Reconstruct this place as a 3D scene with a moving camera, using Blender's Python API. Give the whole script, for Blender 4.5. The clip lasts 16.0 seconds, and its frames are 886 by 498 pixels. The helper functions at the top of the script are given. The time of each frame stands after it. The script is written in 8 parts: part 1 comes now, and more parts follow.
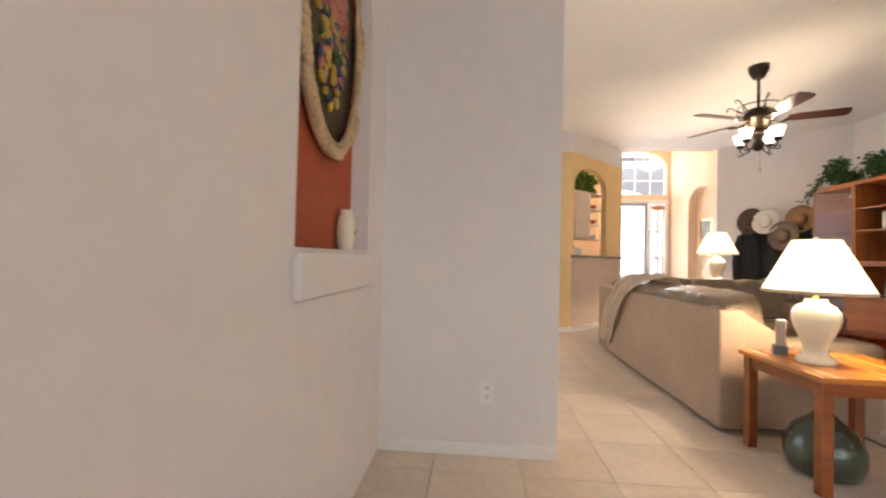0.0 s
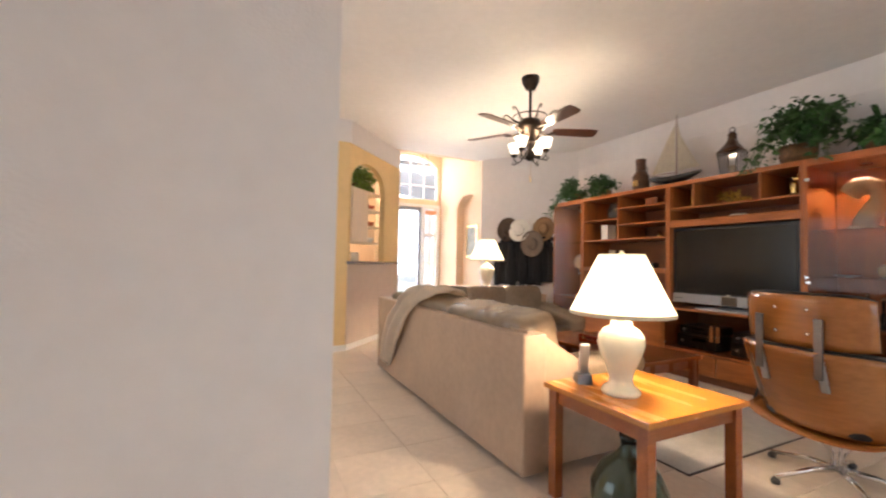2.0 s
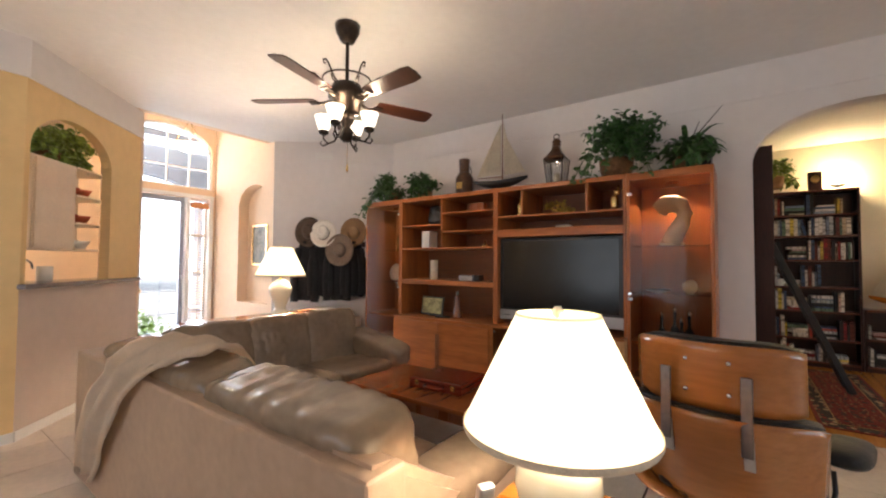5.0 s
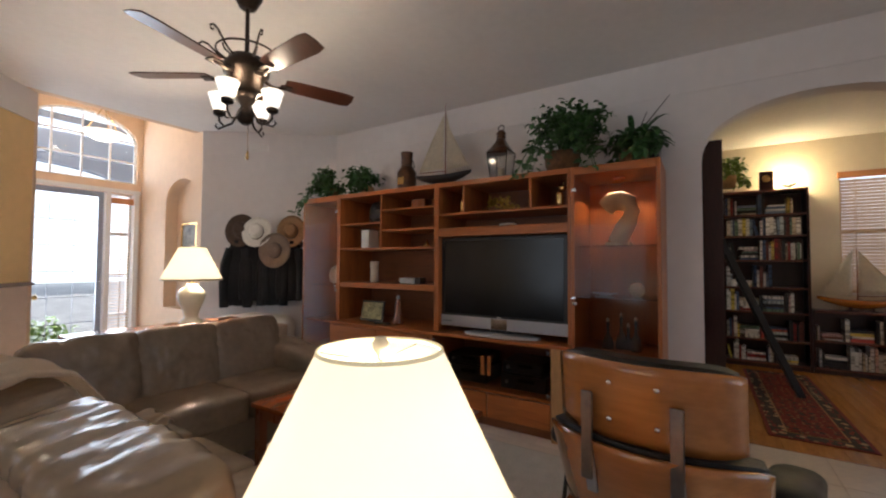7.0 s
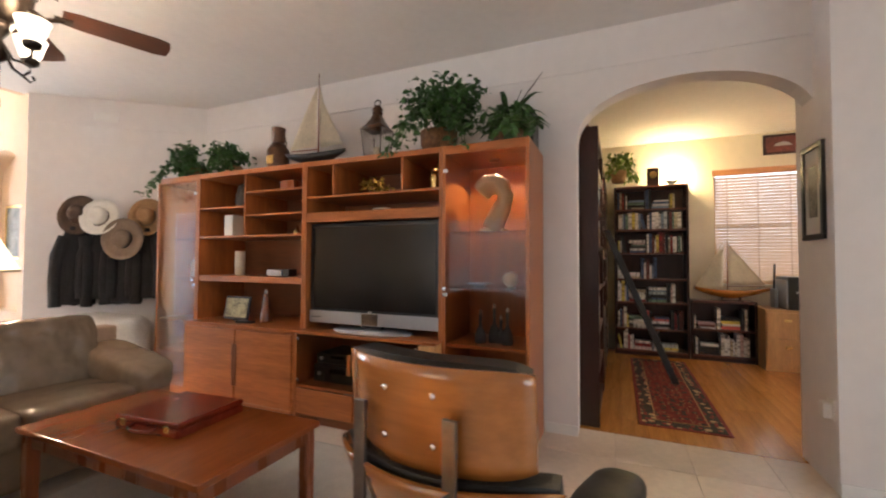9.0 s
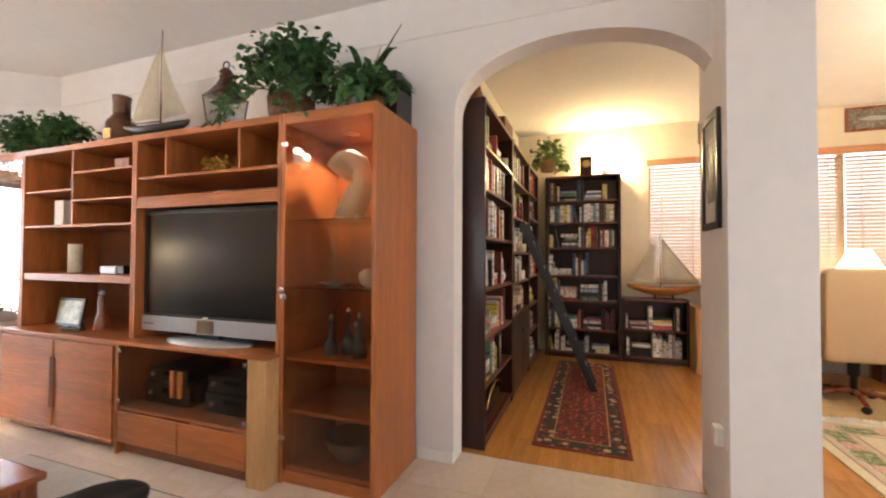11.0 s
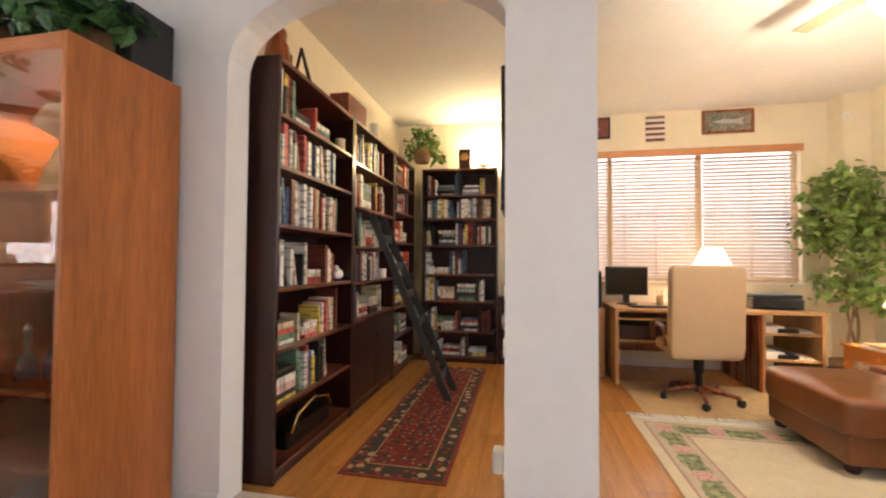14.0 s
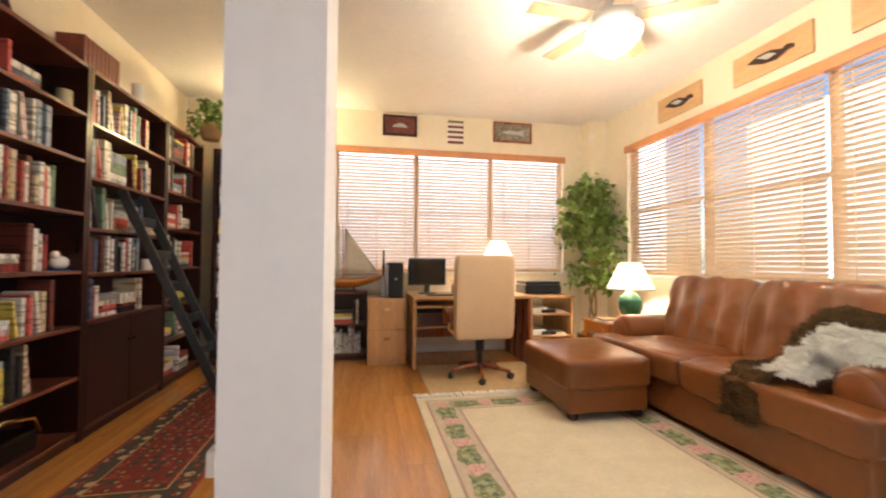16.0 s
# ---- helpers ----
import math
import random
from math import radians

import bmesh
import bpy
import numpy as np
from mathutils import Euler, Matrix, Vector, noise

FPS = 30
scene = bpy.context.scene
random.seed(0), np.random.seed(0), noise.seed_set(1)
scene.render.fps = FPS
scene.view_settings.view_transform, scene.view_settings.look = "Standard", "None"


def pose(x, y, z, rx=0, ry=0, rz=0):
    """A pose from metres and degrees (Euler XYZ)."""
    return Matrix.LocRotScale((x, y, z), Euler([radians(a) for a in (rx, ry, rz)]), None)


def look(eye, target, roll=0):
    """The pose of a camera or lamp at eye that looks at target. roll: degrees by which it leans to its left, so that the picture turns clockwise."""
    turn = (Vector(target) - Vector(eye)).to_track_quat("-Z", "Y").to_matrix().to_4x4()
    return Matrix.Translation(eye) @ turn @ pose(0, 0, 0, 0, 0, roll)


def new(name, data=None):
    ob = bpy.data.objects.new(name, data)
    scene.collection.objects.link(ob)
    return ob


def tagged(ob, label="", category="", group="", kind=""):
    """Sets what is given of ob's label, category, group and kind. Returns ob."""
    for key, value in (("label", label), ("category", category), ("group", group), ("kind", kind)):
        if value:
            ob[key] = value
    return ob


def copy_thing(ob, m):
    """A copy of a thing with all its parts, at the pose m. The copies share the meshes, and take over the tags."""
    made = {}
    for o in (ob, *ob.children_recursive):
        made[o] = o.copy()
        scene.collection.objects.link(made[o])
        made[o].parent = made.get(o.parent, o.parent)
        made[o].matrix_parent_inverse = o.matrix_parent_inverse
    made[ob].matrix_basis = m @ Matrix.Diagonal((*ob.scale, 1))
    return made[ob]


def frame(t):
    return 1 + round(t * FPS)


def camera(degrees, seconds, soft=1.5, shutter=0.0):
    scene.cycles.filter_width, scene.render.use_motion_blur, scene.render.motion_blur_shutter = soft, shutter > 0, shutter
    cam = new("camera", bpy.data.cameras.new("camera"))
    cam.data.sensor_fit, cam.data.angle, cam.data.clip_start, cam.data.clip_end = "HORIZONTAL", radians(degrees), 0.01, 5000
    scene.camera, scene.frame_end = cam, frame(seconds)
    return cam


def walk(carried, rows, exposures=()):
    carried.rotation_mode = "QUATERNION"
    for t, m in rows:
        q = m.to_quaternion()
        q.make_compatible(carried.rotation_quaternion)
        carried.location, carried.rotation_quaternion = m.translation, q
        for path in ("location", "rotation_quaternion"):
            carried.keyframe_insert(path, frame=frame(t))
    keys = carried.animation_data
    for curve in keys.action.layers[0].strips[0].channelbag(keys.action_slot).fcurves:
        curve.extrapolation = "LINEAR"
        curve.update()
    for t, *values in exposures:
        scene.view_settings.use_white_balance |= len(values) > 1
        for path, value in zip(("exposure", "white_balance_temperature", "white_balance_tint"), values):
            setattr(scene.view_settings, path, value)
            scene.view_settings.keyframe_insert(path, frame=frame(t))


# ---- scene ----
cam = camera(94.6, 16.0, soft=2.1, shutter=0.4)
METRES, EYE, TILT, LEAN, TURN = 5.8, 1.10, 0.0, 0.0, 4.8
ROWS = [
    (0.0, 0.0, 0.0, 0.0, -0.03, 1.15, -1.37),
    (0.5, 0.0049, 0.0435, 0.0056, -6.79, 1.39, -1.39),
    (1.0, 0.0117, 0.0829, 0.0119, -13.16, 1.59, -1.32),
    (1.5, 0.0269, 0.1288, 0.0166, -21.36, 1.68, -1.24),
    (2.0, 0.0474, 0.1678, 0.0146, -30.93, 1.95, -1.11),
    (2.5, 0.067, 0.2036, 0.0177, -39.93, 2.08, -1.09),
    (3.0, 0.0868, 0.244, 0.0208, -47.2, 2.07, -1.08),
    (3.5, 0.1033, 0.2769, 0.0258, -53.38, 2.13, -0.88),
    (6.0, 0.2166, 0.3427, 0.0534, -59.93, 1.94, -0.35),
    (6.5, 0.2348, 0.3295, 0.0518, -61.18, 1.97, -0.3),
    (7.0, 0.253, 0.3132, 0.0495, -62.52, 1.95, -0.27),
    (7.5, 0.2678, 0.2989, 0.0468, -64.11, 1.96, -0.29),
    (8.0, 0.2905, 0.2862, 0.0414, -66.46, 1.88, -0.31),
    (8.5, 0.3166, 0.2736, 0.0389, -69.14, 1.77, -0.32),
    (9.0, 0.3441, 0.2541, 0.0371, -71.66, 1.7, -0.27),
    (11.5, 0.4948, 0.125, 0.0349, -74.97, 1.27, -0.29),
    (12.0, 0.514, 0.1042, 0.0331, -75.33, 1.4, -0.32),
    (12.5, 0.5369, 0.0844, 0.0315, -76.14, 1.39, -0.32),
    (13.0, 0.553, 0.0667, 0.0301, -77.73, 1.46, -0.39),
    (13.5, 0.5657, 0.045, 0.028, -80.51, 1.53, -0.37),
    (14.0, 0.5748, 0.0241, 0.0266, -83.61, 1.58, -0.34),
    (14.5, 0.5799, 0.0048, 0.0232, -87.99, 1.63, -0.37),
    (15.0, 0.5848, -0.0161, 0.0184, -92.94, 1.72, -0.31),
    (15.5, 0.5861, -0.0337, 0.0136, -98.89, 1.7, -0.34),
    (16.0, 0.5852, -0.0483, 0.0108, -105.5, 1.7, -0.34),
]
EXPOSURES = [(0.0, 0.1, 6400, 10), (1.5, 0.22, 6350, 11), (2.5, 0.27, 6350, 12), (3.5, 0.46, 6450, 13), (6.0, -0.58, 6050, 11), (7.5, -0.88, 5900, 11), (8.0, -0.98, 5900, 11), (8.5, -0.95, 6000, 12),
             (9.0, 0.2, 6250, 11), (11.5, 0.82, 6100, 9), (13.0, 0.8, 6050, 9), (14.5, 0.68, 5950, 8), (16.0, 0.66, 5950, 8)]
walk(cam, [(t, pose(0, 0, EYE, TILT, LEAN, TURN) @ pose(METRES * x, METRES * y, METRES * z, 90 + pitch, roll, yaw)) for t, x, y, z, yaw, pitch, roll in ROWS], EXPOSURES)

# ---- daylight ----
world = bpy.data.worlds.new("world")
scene.world = world
world.use_nodes = True
_wn = world.node_tree.nodes
_sky = _wn.new("ShaderNodeTexSky")
_sky.sky_type, _sky.sun_disc = "NISHITA", False
_sky.sun_elevation, _sky.sun_rotation = radians(50), radians(-25)
_wn["Background"].inputs["Strength"].default_value = 0.15
world.node_tree.links.new(_sky.outputs[0], _wn["Background"].inputs["Color"])


def lamp(name, kind, m, power, colour=(1, 1, 1), size=0.1, size_y=None, angle=None):
    data = bpy.data.lights.new(name, kind)
    data.energy, data.color = power, colour
    if kind == "AREA":
        data.shape, data.size, data.size_y = "RECTANGLE", size, size_y or size
    elif kind == "SUN":
        data.angle = angle
    else:
        data.shadow_soft_size = size
    ob = new(name, data)
    ob.matrix_world = m
    return ob


DAY = (0.86, 0.93, 1.0)
WARM = (1.0, 0.76, 0.53)
lamp("sun", "SUN", look((-5, 12, 14), (0, 0, 0)), 5.0, (1, 0.95, 0.88), angle=radians(0.5))
# sky light in the window openings; the west one is an unseen fill
lamp("window_light_back", "AREA", look((2.0, -2.56, 1.5), (2.0, 3, 1.3)), 22, DAY, 3.6, 2.2)
lamp("window_light_west", "AREA", look((-3.0, 4.45, 1.4), (3, 4.45, 1.2)), 66, DAY, 4.6, 2.6)
lamp("window_light_desk", "AREA", look((9.7, -1.16, 1.9), (5, -1.16, 1.9)), 84, (1, 0.95, 0.86), 6.0, 3.2)
lamp("window_light_sofa", "AREA", look((6.2, -4.4, 1.9), (6.2, 0, 1.9)), 100, (1, 0.95, 0.86), 6.6, 3.2)
lamp("window_light_door", "AREA", look((3.3, 9.9, 1.7), (3.3, 5, 1.7)), 680, DAY, 3.4, 4.6)
lamp("window_light_dining", "AREA", look((-0.1, 10.3, 1.8), (-0.1, 5, 1.2)), 270, DAY, 3.0, 2.4)

# ---- materials ----
def mat(name, base, rough=0.5, metal=0.0, vary=0.08, scale=6.0, bump=0.0, bump_scale=60.0, streak=None, dark=None,
        coat=0.0, rand=0.0, emit=0.0, emit_colour=None, transmission=0.0, alpha=1.0, sheen=0.0, spec=0.5):
    """Principled surface: base colour varied by noise at two scales, roughness variation and fine relief. streak: (x, y, z) stretch for grain."""
    m = bpy.data.materials.new(name)
    m.use_nodes = True
    nt = m.node_tree
    p = nt.nodes["Principled BSDF"]
    n, l = nt.nodes.new, nt.links.new
    co = n("ShaderNodeTexCoord").outputs["Object"]
    mp = n("ShaderNodeMapping")
    l(co, mp.inputs["Vector"])
    if streak:
        mp.inputs["Scale"].default_value = streak
    big, fine = n("ShaderNodeTexNoise"), n("ShaderNodeTexNoise")
    for tex, sc, det in ((big, scale, 3), (fine, scale * 7, 5)):
        tex.inputs["Scale"].default_value, tex.inputs["Detail"].default_value = sc, det
        l(mp.outputs[0], tex.inputs["Vector"])
    add = n("ShaderNodeMath")
    add.operation = "ADD"
    l(big.outputs["Fac"], add.inputs[0]), l(fine.outputs["Fac"], add.inputs[1])
    half = n("ShaderNodeMath")
    half.operation = "MULTIPLY"
    half.inputs[1].default_value = 0.5
    l(add.outputs[0], half.inputs[0])
    ramp = n("ShaderNodeValToRGB")
    d = dark or tuple(c * (1 - 2.2 * vary) for c in base)
    u = tuple(min(1, c * (1 + 1.2 * vary)) for c in base)
    ramp.color_ramp.elements[0].position, ramp.color_ramp.elements[1].position = 0.33, 0.66
    ramp.color_ramp.elements[0].color, ramp.color_ramp.elements[1].color = (*d, 1), (*u, 1)
    l(half.outputs[0], ramp.inputs[0])
    colour = ramp.outputs[0]
    if rand:
        hs = n("ShaderNodeHueSaturation")
        info = n("ShaderNodeObjectInfo")
        mr = n("ShaderNodeMapRange")
        mr.inputs["To Min"].default_value, mr.inputs["To Max"].default_value = 1 - rand, 1 + rand
        l(info.outputs["Random"], mr.inputs["Value"]), l(mr.outputs[0], hs.inputs["Value"]), l(colour, hs.inputs["Color"])
        colour = hs.outputs[0]
    l(colour, p.inputs["Base Color"])
    rr = n("ShaderNodeMapRange")
    rr.inputs["To Min"].default_value, rr.inputs["To Max"].default_value = max(0.02, rough - 0.06), min(1, rough + 0.06)
    l(big.outputs["Fac"], rr.inputs["Value"]), l(rr.outputs[0], p.inputs["Roughness"])
    p.inputs["Metallic"].default_value = metal
    p.inputs["Specular IOR Level"].default_value = spec
    p.inputs["Coat Weight"].default_value = coat
    p.inputs["Coat Roughness"].default_value = 0.12
    p.inputs["Sheen Weight"].default_value = sheen
    p.inputs["Transmission Weight"].default_value = transmission
    p.inputs["Alpha"].default_value = alpha
    if bump:
        bt = n("ShaderNodeTexNoise")
        bt.inputs["Scale"].default_value, bt.inputs["Detail"].default_value = bump_scale, 4
        l(mp.outputs[0], bt.inputs["Vector"])
        bp = n("ShaderNodeBump")
        bp.inputs["Strength"].default_value, bp.inputs["Distance"].default_value = bump, 0.01
        l(bt.outputs["Fac"], bp.inputs["Height"]), l(bp.outputs[0], p.inputs["Normal"])
    if emit:
        p.inputs["Emission Color"].default_value = (*(emit_colour or base), 1)
        p.inputs["Emission Strength"].default_value = emit
    return m


def glass_mat(name, colour=(1, 1, 1), rough=0.02, thin=0.9):
    """A thin pane: mostly clear, with a gloss that grows at the edge."""
    m = bpy.data.materials.new(name)
    m.use_nodes = True
    nt = m.node_tree
    nt.nodes.remove(nt.nodes["Principled BSDF"])
    tr, gl, mx, lw, pw, ad = (nt.nodes.new(k) for k in ("ShaderNodeBsdfTransparent", "ShaderNodeBsdfGlossy", "ShaderNodeMixShader", "ShaderNodeLayerWeight", "ShaderNodeMath", "ShaderNodeMath"))
    tr.inputs[0].default_value = (*(c * thin for c in colour), 1)
    gl.inputs["Roughness"].default_value = rough
    lw.inputs[0].default_value = 0.5
    pw.operation, ad.operation = "POWER", "MULTIPLY_ADD"
    pw.inputs[1].default_value, ad.inputs[1].default_value, ad.inputs[2].default_value = 2.5, 0.9, 0.013
    l = nt.links.new
    l(lw.outputs["Facing"], pw.inputs[0]), l(pw.outputs[0], ad.inputs[0]), l(ad.outputs[0], mx.inputs[0]), l(tr.outputs[0], mx.inputs[1]), l(gl.outputs[0], mx.inputs[2])
    l(mx.outputs[0], nt.nodes["Material Output"].inputs[0])
    return m


WALL = mat("wall_paint_white", (0.78, 0.735, 0.715), 0.85, vary=0.02, scale=1.5, bump=0.12, bump_scale=90)
WALL_LIB = mat("wall_paint_cream", (0.80, 0.71, 0.55), 0.85, vary=0.02, scale=1.5, bump=0.1, bump_scale=90)
WALL_GOLD = mat("wall_paint_gold", (0.80, 0.57, 0.28), 0.8, vary=0.03, scale=1.5, bump=0.12, bump_scale=90)
WALL_PEACH = mat("wall_paint_peach", (0.80, 0.60, 0.42), 0.8, vary=0.03, scale=1.5, bump=0.12, bump_scale=90)
WALL_TAUPE = mat("wall_paint_taupe", (0.62, 0.50, 0.42), 0.8, vary=0.03, scale=1.5, bump=0.12, bump_scale=90)
CEIL = mat("ceiling_paint", (0.80, 0.77, 0.74), 0.9, vary=0.02, scale=2, bump=0.25, bump_scale=120)
TRIM = mat("trim_paint_white", (0.82, 0.80, 0.77), 0.45, vary=0.02, scale=4)
RED = mat("niche_paint_red", (0.42, 0.085, 0.035), 0.75, vary=0.06, scale=3, bump=0.1, bump_scale=80)
TILE = mat("floor_tile_cream", (0.68, 0.57, 0.47), 0.30, vary=0.06, scale=3, rand=0.03, bump=0.04, bump_scale=30)
GROUT = mat("grout", (0.60, 0.50, 0.415), 0.9, vary=0.06, scale=20)
PLANK = mat("laminate_oak_plank", (0.49, 0.22, 0.055), 0.22, vary=0.14, scale=2.2, streak=(0.6, 9, 9), rand=0.12, coat=0.25)
PLANK_GAP = mat("plank_gap", (0.33, 0.14, 0.04), 0.8)
TEAK = mat("teak_veneer", (0.42, 0.132, 0.033), 0.36, vary=0.16, scale=2.0, streak=(7, 7, 0.5), coat=0.06, spec=0.4)
TEAK_H = mat("teak_veneer_across", (0.42, 0.132, 0.033), 0.36, vary=0.16, scale=2.0, streak=(7, 0.5, 7), coat=0.06, spec=0.4)
# Teak darkened for the shade on backs and plinths; door pulls use it too
TEAK_DK = mat("teak_shade_and_pulls", (0.22, 0.072, 0.022), 0.45, vary=0.12, scale=2.0, streak=(7, 0.5, 7))
CHERRY = mat("cherry_wood", (0.28, 0.075, 0.017), 0.2, vary=0.09, scale=2.5, streak=(0.6, 6, 6), coat=0.35)
CHERRY_DK = mat("cherry_wood_dark", (0.23, 0.062, 0.018), 0.28, vary=0.10, scale=2.5, streak=(6, 6, 0.6), coat=0.3)
HONEY = mat("honey_wood", (0.52, 0.19, 0.028), 0.26, vary=0.06, scale=2.5, streak=(6, 0.7, 6), coat=0.35)
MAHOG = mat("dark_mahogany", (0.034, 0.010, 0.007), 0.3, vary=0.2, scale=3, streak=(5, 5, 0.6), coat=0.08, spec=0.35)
# Shelf copy of the mahogany, its lit red front edges put in the colour
MAHOG_SH = mat("mahogany_shelf_lit", (0.14, 0.038, 0.02), 0.3, vary=0.2, scale=3, streak=(0.6, 5, 5), coat=0.12)
OAK = mat("light_oak", (0.55, 0.30, 0.12), 0.4, vary=0.12, scale=2.5, streak=(5, 5, 0.6))
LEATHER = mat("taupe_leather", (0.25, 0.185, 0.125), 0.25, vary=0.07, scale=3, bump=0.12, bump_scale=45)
# Paler leather copy, light on outer back and near arm painted in
LEATHER_LIT = mat("taupe_leather_lit", (0.42, 0.295, 0.205), 0.55, vary=0.06, scale=3, bump=0.12, bump_scale=140)
LEATHER_BR = mat("brown_leather", (0.185, 0.060, 0.0145), 0.31, vary=0.06, scale=3, bump=0.15, bump_scale=50)
BLACK = mat("black_plastic", (0.012, 0.012, 0.013), 0.35, vary=0.1)
BLACK_LE = mat("black_leather", (0.010, 0.010, 0.010), 0.45, vary=0.15, bump=0.2, bump_scale=120, spec=0.3)
SCREEN = mat("tv_screen", (0.004, 0.004, 0.005), 0.22, vary=0.02, spec=0.5)
SILVER = mat("silver_plastic", (0.45, 0.46, 0.48), 0.35, metal=0.6, vary=0.03)
CHROME = mat("chrome", (0.75, 0.75, 0.76), 0.12, metal=1.0, vary=0.02)
BRONZE = mat("dark_bronze", (0.035, 0.024, 0.018), 0.4, metal=0.8, vary=0.2)
GLASS = glass_mat("clear_glass")
CERAMIC = mat("cream_ceramic", (0.80, 0.72, 0.55), 0.15, vary=0.02, coat=0.5)


def shade_mat(name, colour):
    m = bpy.data.materials.new(name)
    m.use_nodes = True
    nt = m.node_tree
    nt.nodes.remove(nt.nodes["Principled BSDF"])
    a, b, x = (nt.nodes.new(k) for k in ("ShaderNodeBsdfDiffuse", "ShaderNodeBsdfTranslucent", "ShaderNodeMixShader"))
    a.inputs[0].default_value = b.inputs[0].default_value = (*colour, 1)
    x.inputs[0].default_value = 0.6
    l = nt.links.new
    e, s = nt.nodes.new("ShaderNodeEmission"), nt.nodes.new("ShaderNodeAddShader")
    e.inputs[0].default_value, e.inputs[1].default_value = (1, 0.86, 0.62, 1), 0.9
    l(a.outputs[0], x.inputs[1]), l(b.outputs[0], x.inputs[2]), l(x.outputs[0], s.inputs[0]), l(e.outputs[0], s.inputs[1])
    l(s.outputs[0], nt.nodes["Material Output"].inputs[0])
    return m


SHADE = shade_mat("cream_lamp_shade", (0.92, 0.87, 0.75))
SHADE_RIM = mat("shade_rim_fabric", (0.85, 0.76, 0.52), 0.9, vary=0.03, emit=0.55, emit_colour=(1, 0.84, 0.5))
BULB = mat("lit_bulb", (1, 0.85, 0.6), 0.4, emit=14, emit_colour=(1, 0.78, 0.5))
FROST = mat("lit_frosted_glass", (0.95, 0.9, 0.82), 0.35, emit=2.6, emit_colour=(1, 0.86, 0.68))
LEAF = mat("leaf_green", (0.055, 0.135, 0.035), 0.42, vary=0.45, scale=9, spec=0.4)
LEAF_LT = mat("leaf_light_green", (0.19, 0.28, 0.055), 0.42, vary=0.42, scale=12, spec=0.4)
WICKER = mat("brown_wicker", (0.20, 0.095, 0.035), 0.7, vary=0.3, scale=30, bump=0.8, bump_scale=120)
THROW = mat("beige_wool_throw", (0.86, 0.71, 0.55), 0.95, vary=0.04, scale=14, bump=0.06, bump_scale=150)
RUG_W = mat("cream_wool_rug", (0.62, 0.58, 0.52), 0.95, vary=0.06, scale=10, bump=0.5, bump_scale=220)
GREEN_GLASS = mat("green_bottle_glass", (0.40, 0.50, 0.43), 0.03, transmission=0.97, vary=0.02)
CLOTH_BK = mat("black_coat_cloth", (0.014, 0.013, 0.014), 0.9, vary=0.3, scale=8, bump=0.4, bump_scale=60)
FELT_BR = mat("brown_felt", (0.10, 0.062, 0.042), 0.9, vary=0.15, scale=10)
FELT_CR = mat("cream_straw", (0.66, 0.56, 0.42), 0.85, vary=0.1, scale=40, bump=0.3, bump_scale=150)
FELT_TN = mat("tan_straw", (0.36, 0.21, 0.10), 0.85, vary=0.1, scale=40, bump=0.3, bump_scale=150)
FELT_GY = mat("taupe_felt", (0.22, 0.16, 0.12), 0.9, vary=0.12, scale=10)
WALNUT = mat("walnut_ply", (0.33, 0.125, 0.030), 0.2, vary=0.10, scale=1.6, streak=(4, 0.5, 4), coat=0.9)
BRIEF = mat("oxblood_leather", (0.20, 0.022, 0.008), 0.25, vary=0.15, scale=6, coat=0.5)
BRASS = mat("brass", (0.72, 0.50, 0.20), 0.25, metal=1.0, vary=0.08)
AMBER = mat("amber_tin", (0.10, 0.04, 0.015), 0.35, metal=0.3, vary=0.3, scale=15)
BLADE = mat("fan_blade_wood", (0.07, 0.022, 0.012), 0.35, vary=0.15, scale=2.5, streak=(0.6, 6, 6), coat=0.2)
ANTIQUE = mat("antique_gold_cream", (0.60, 0.44, 0.25), 0.45, vary=0.18, scale=9, bump=0.3, bump_scale=40)
STEEL_DK = mat("dark_steel", (0.16, 0.16, 0.17), 0.3, metal=0.9, vary=0.1)
IVORY = mat("ivory_plaster", (0.70, 0.60, 0.45), 0.5, vary=0.08, scale=8, bump=0.2, bump_scale=40)
SAIL = mat("cream_sail_cloth", (0.74, 0.66, 0.52), 0.85, vary=0.06, scale=6)
YELLOW = mat("dried_yellow_flowers", (0.50, 0.30, 0.04), 0.8, vary=0.3, scale=40)
PAPER = mat("white_paper", (0.75, 0.72, 0.66), 0.8, vary=0.03)
SPEAKER = mat("speaker_grille", (0.010, 0.010, 0.011), 0.8, vary=0.2, bump=0.5, bump_scale=300)

# ---- shape helpers ----
def merge(bm, tmp):
    me = bpy.data.meshes.new("tmp")
    tmp.to_mesh(me)
    tmp.free()
    bm.from_mesh(me)
    bpy.data.meshes.remove(me)
    return bm


def box(bm, x0, x1, y0, y1, z0, z1, bevel=0.0, seg=2, m=None):
    t = bmesh.new()
    bmesh.ops.create_cube(t, size=1)
    mm = Matrix.Translation(((x0 + x1) / 2, (y0 + y1) / 2, (z0 + z1) / 2)) @ Matrix.Diagonal((abs(x1 - x0), abs(y1 - y0), abs(z1 - z0), 1))
    bmesh.ops.transform(t, matrix=mm, verts=t.verts)
    if bevel:
        bmesh.ops.bevel(t, geom=t.edges[:], offset=bevel, segments=seg, profile=0.6, affect="EDGES")
    if m is not None:
        bmesh.ops.transform(t, matrix=m, verts=t.verts)
    return merge(bm, t)


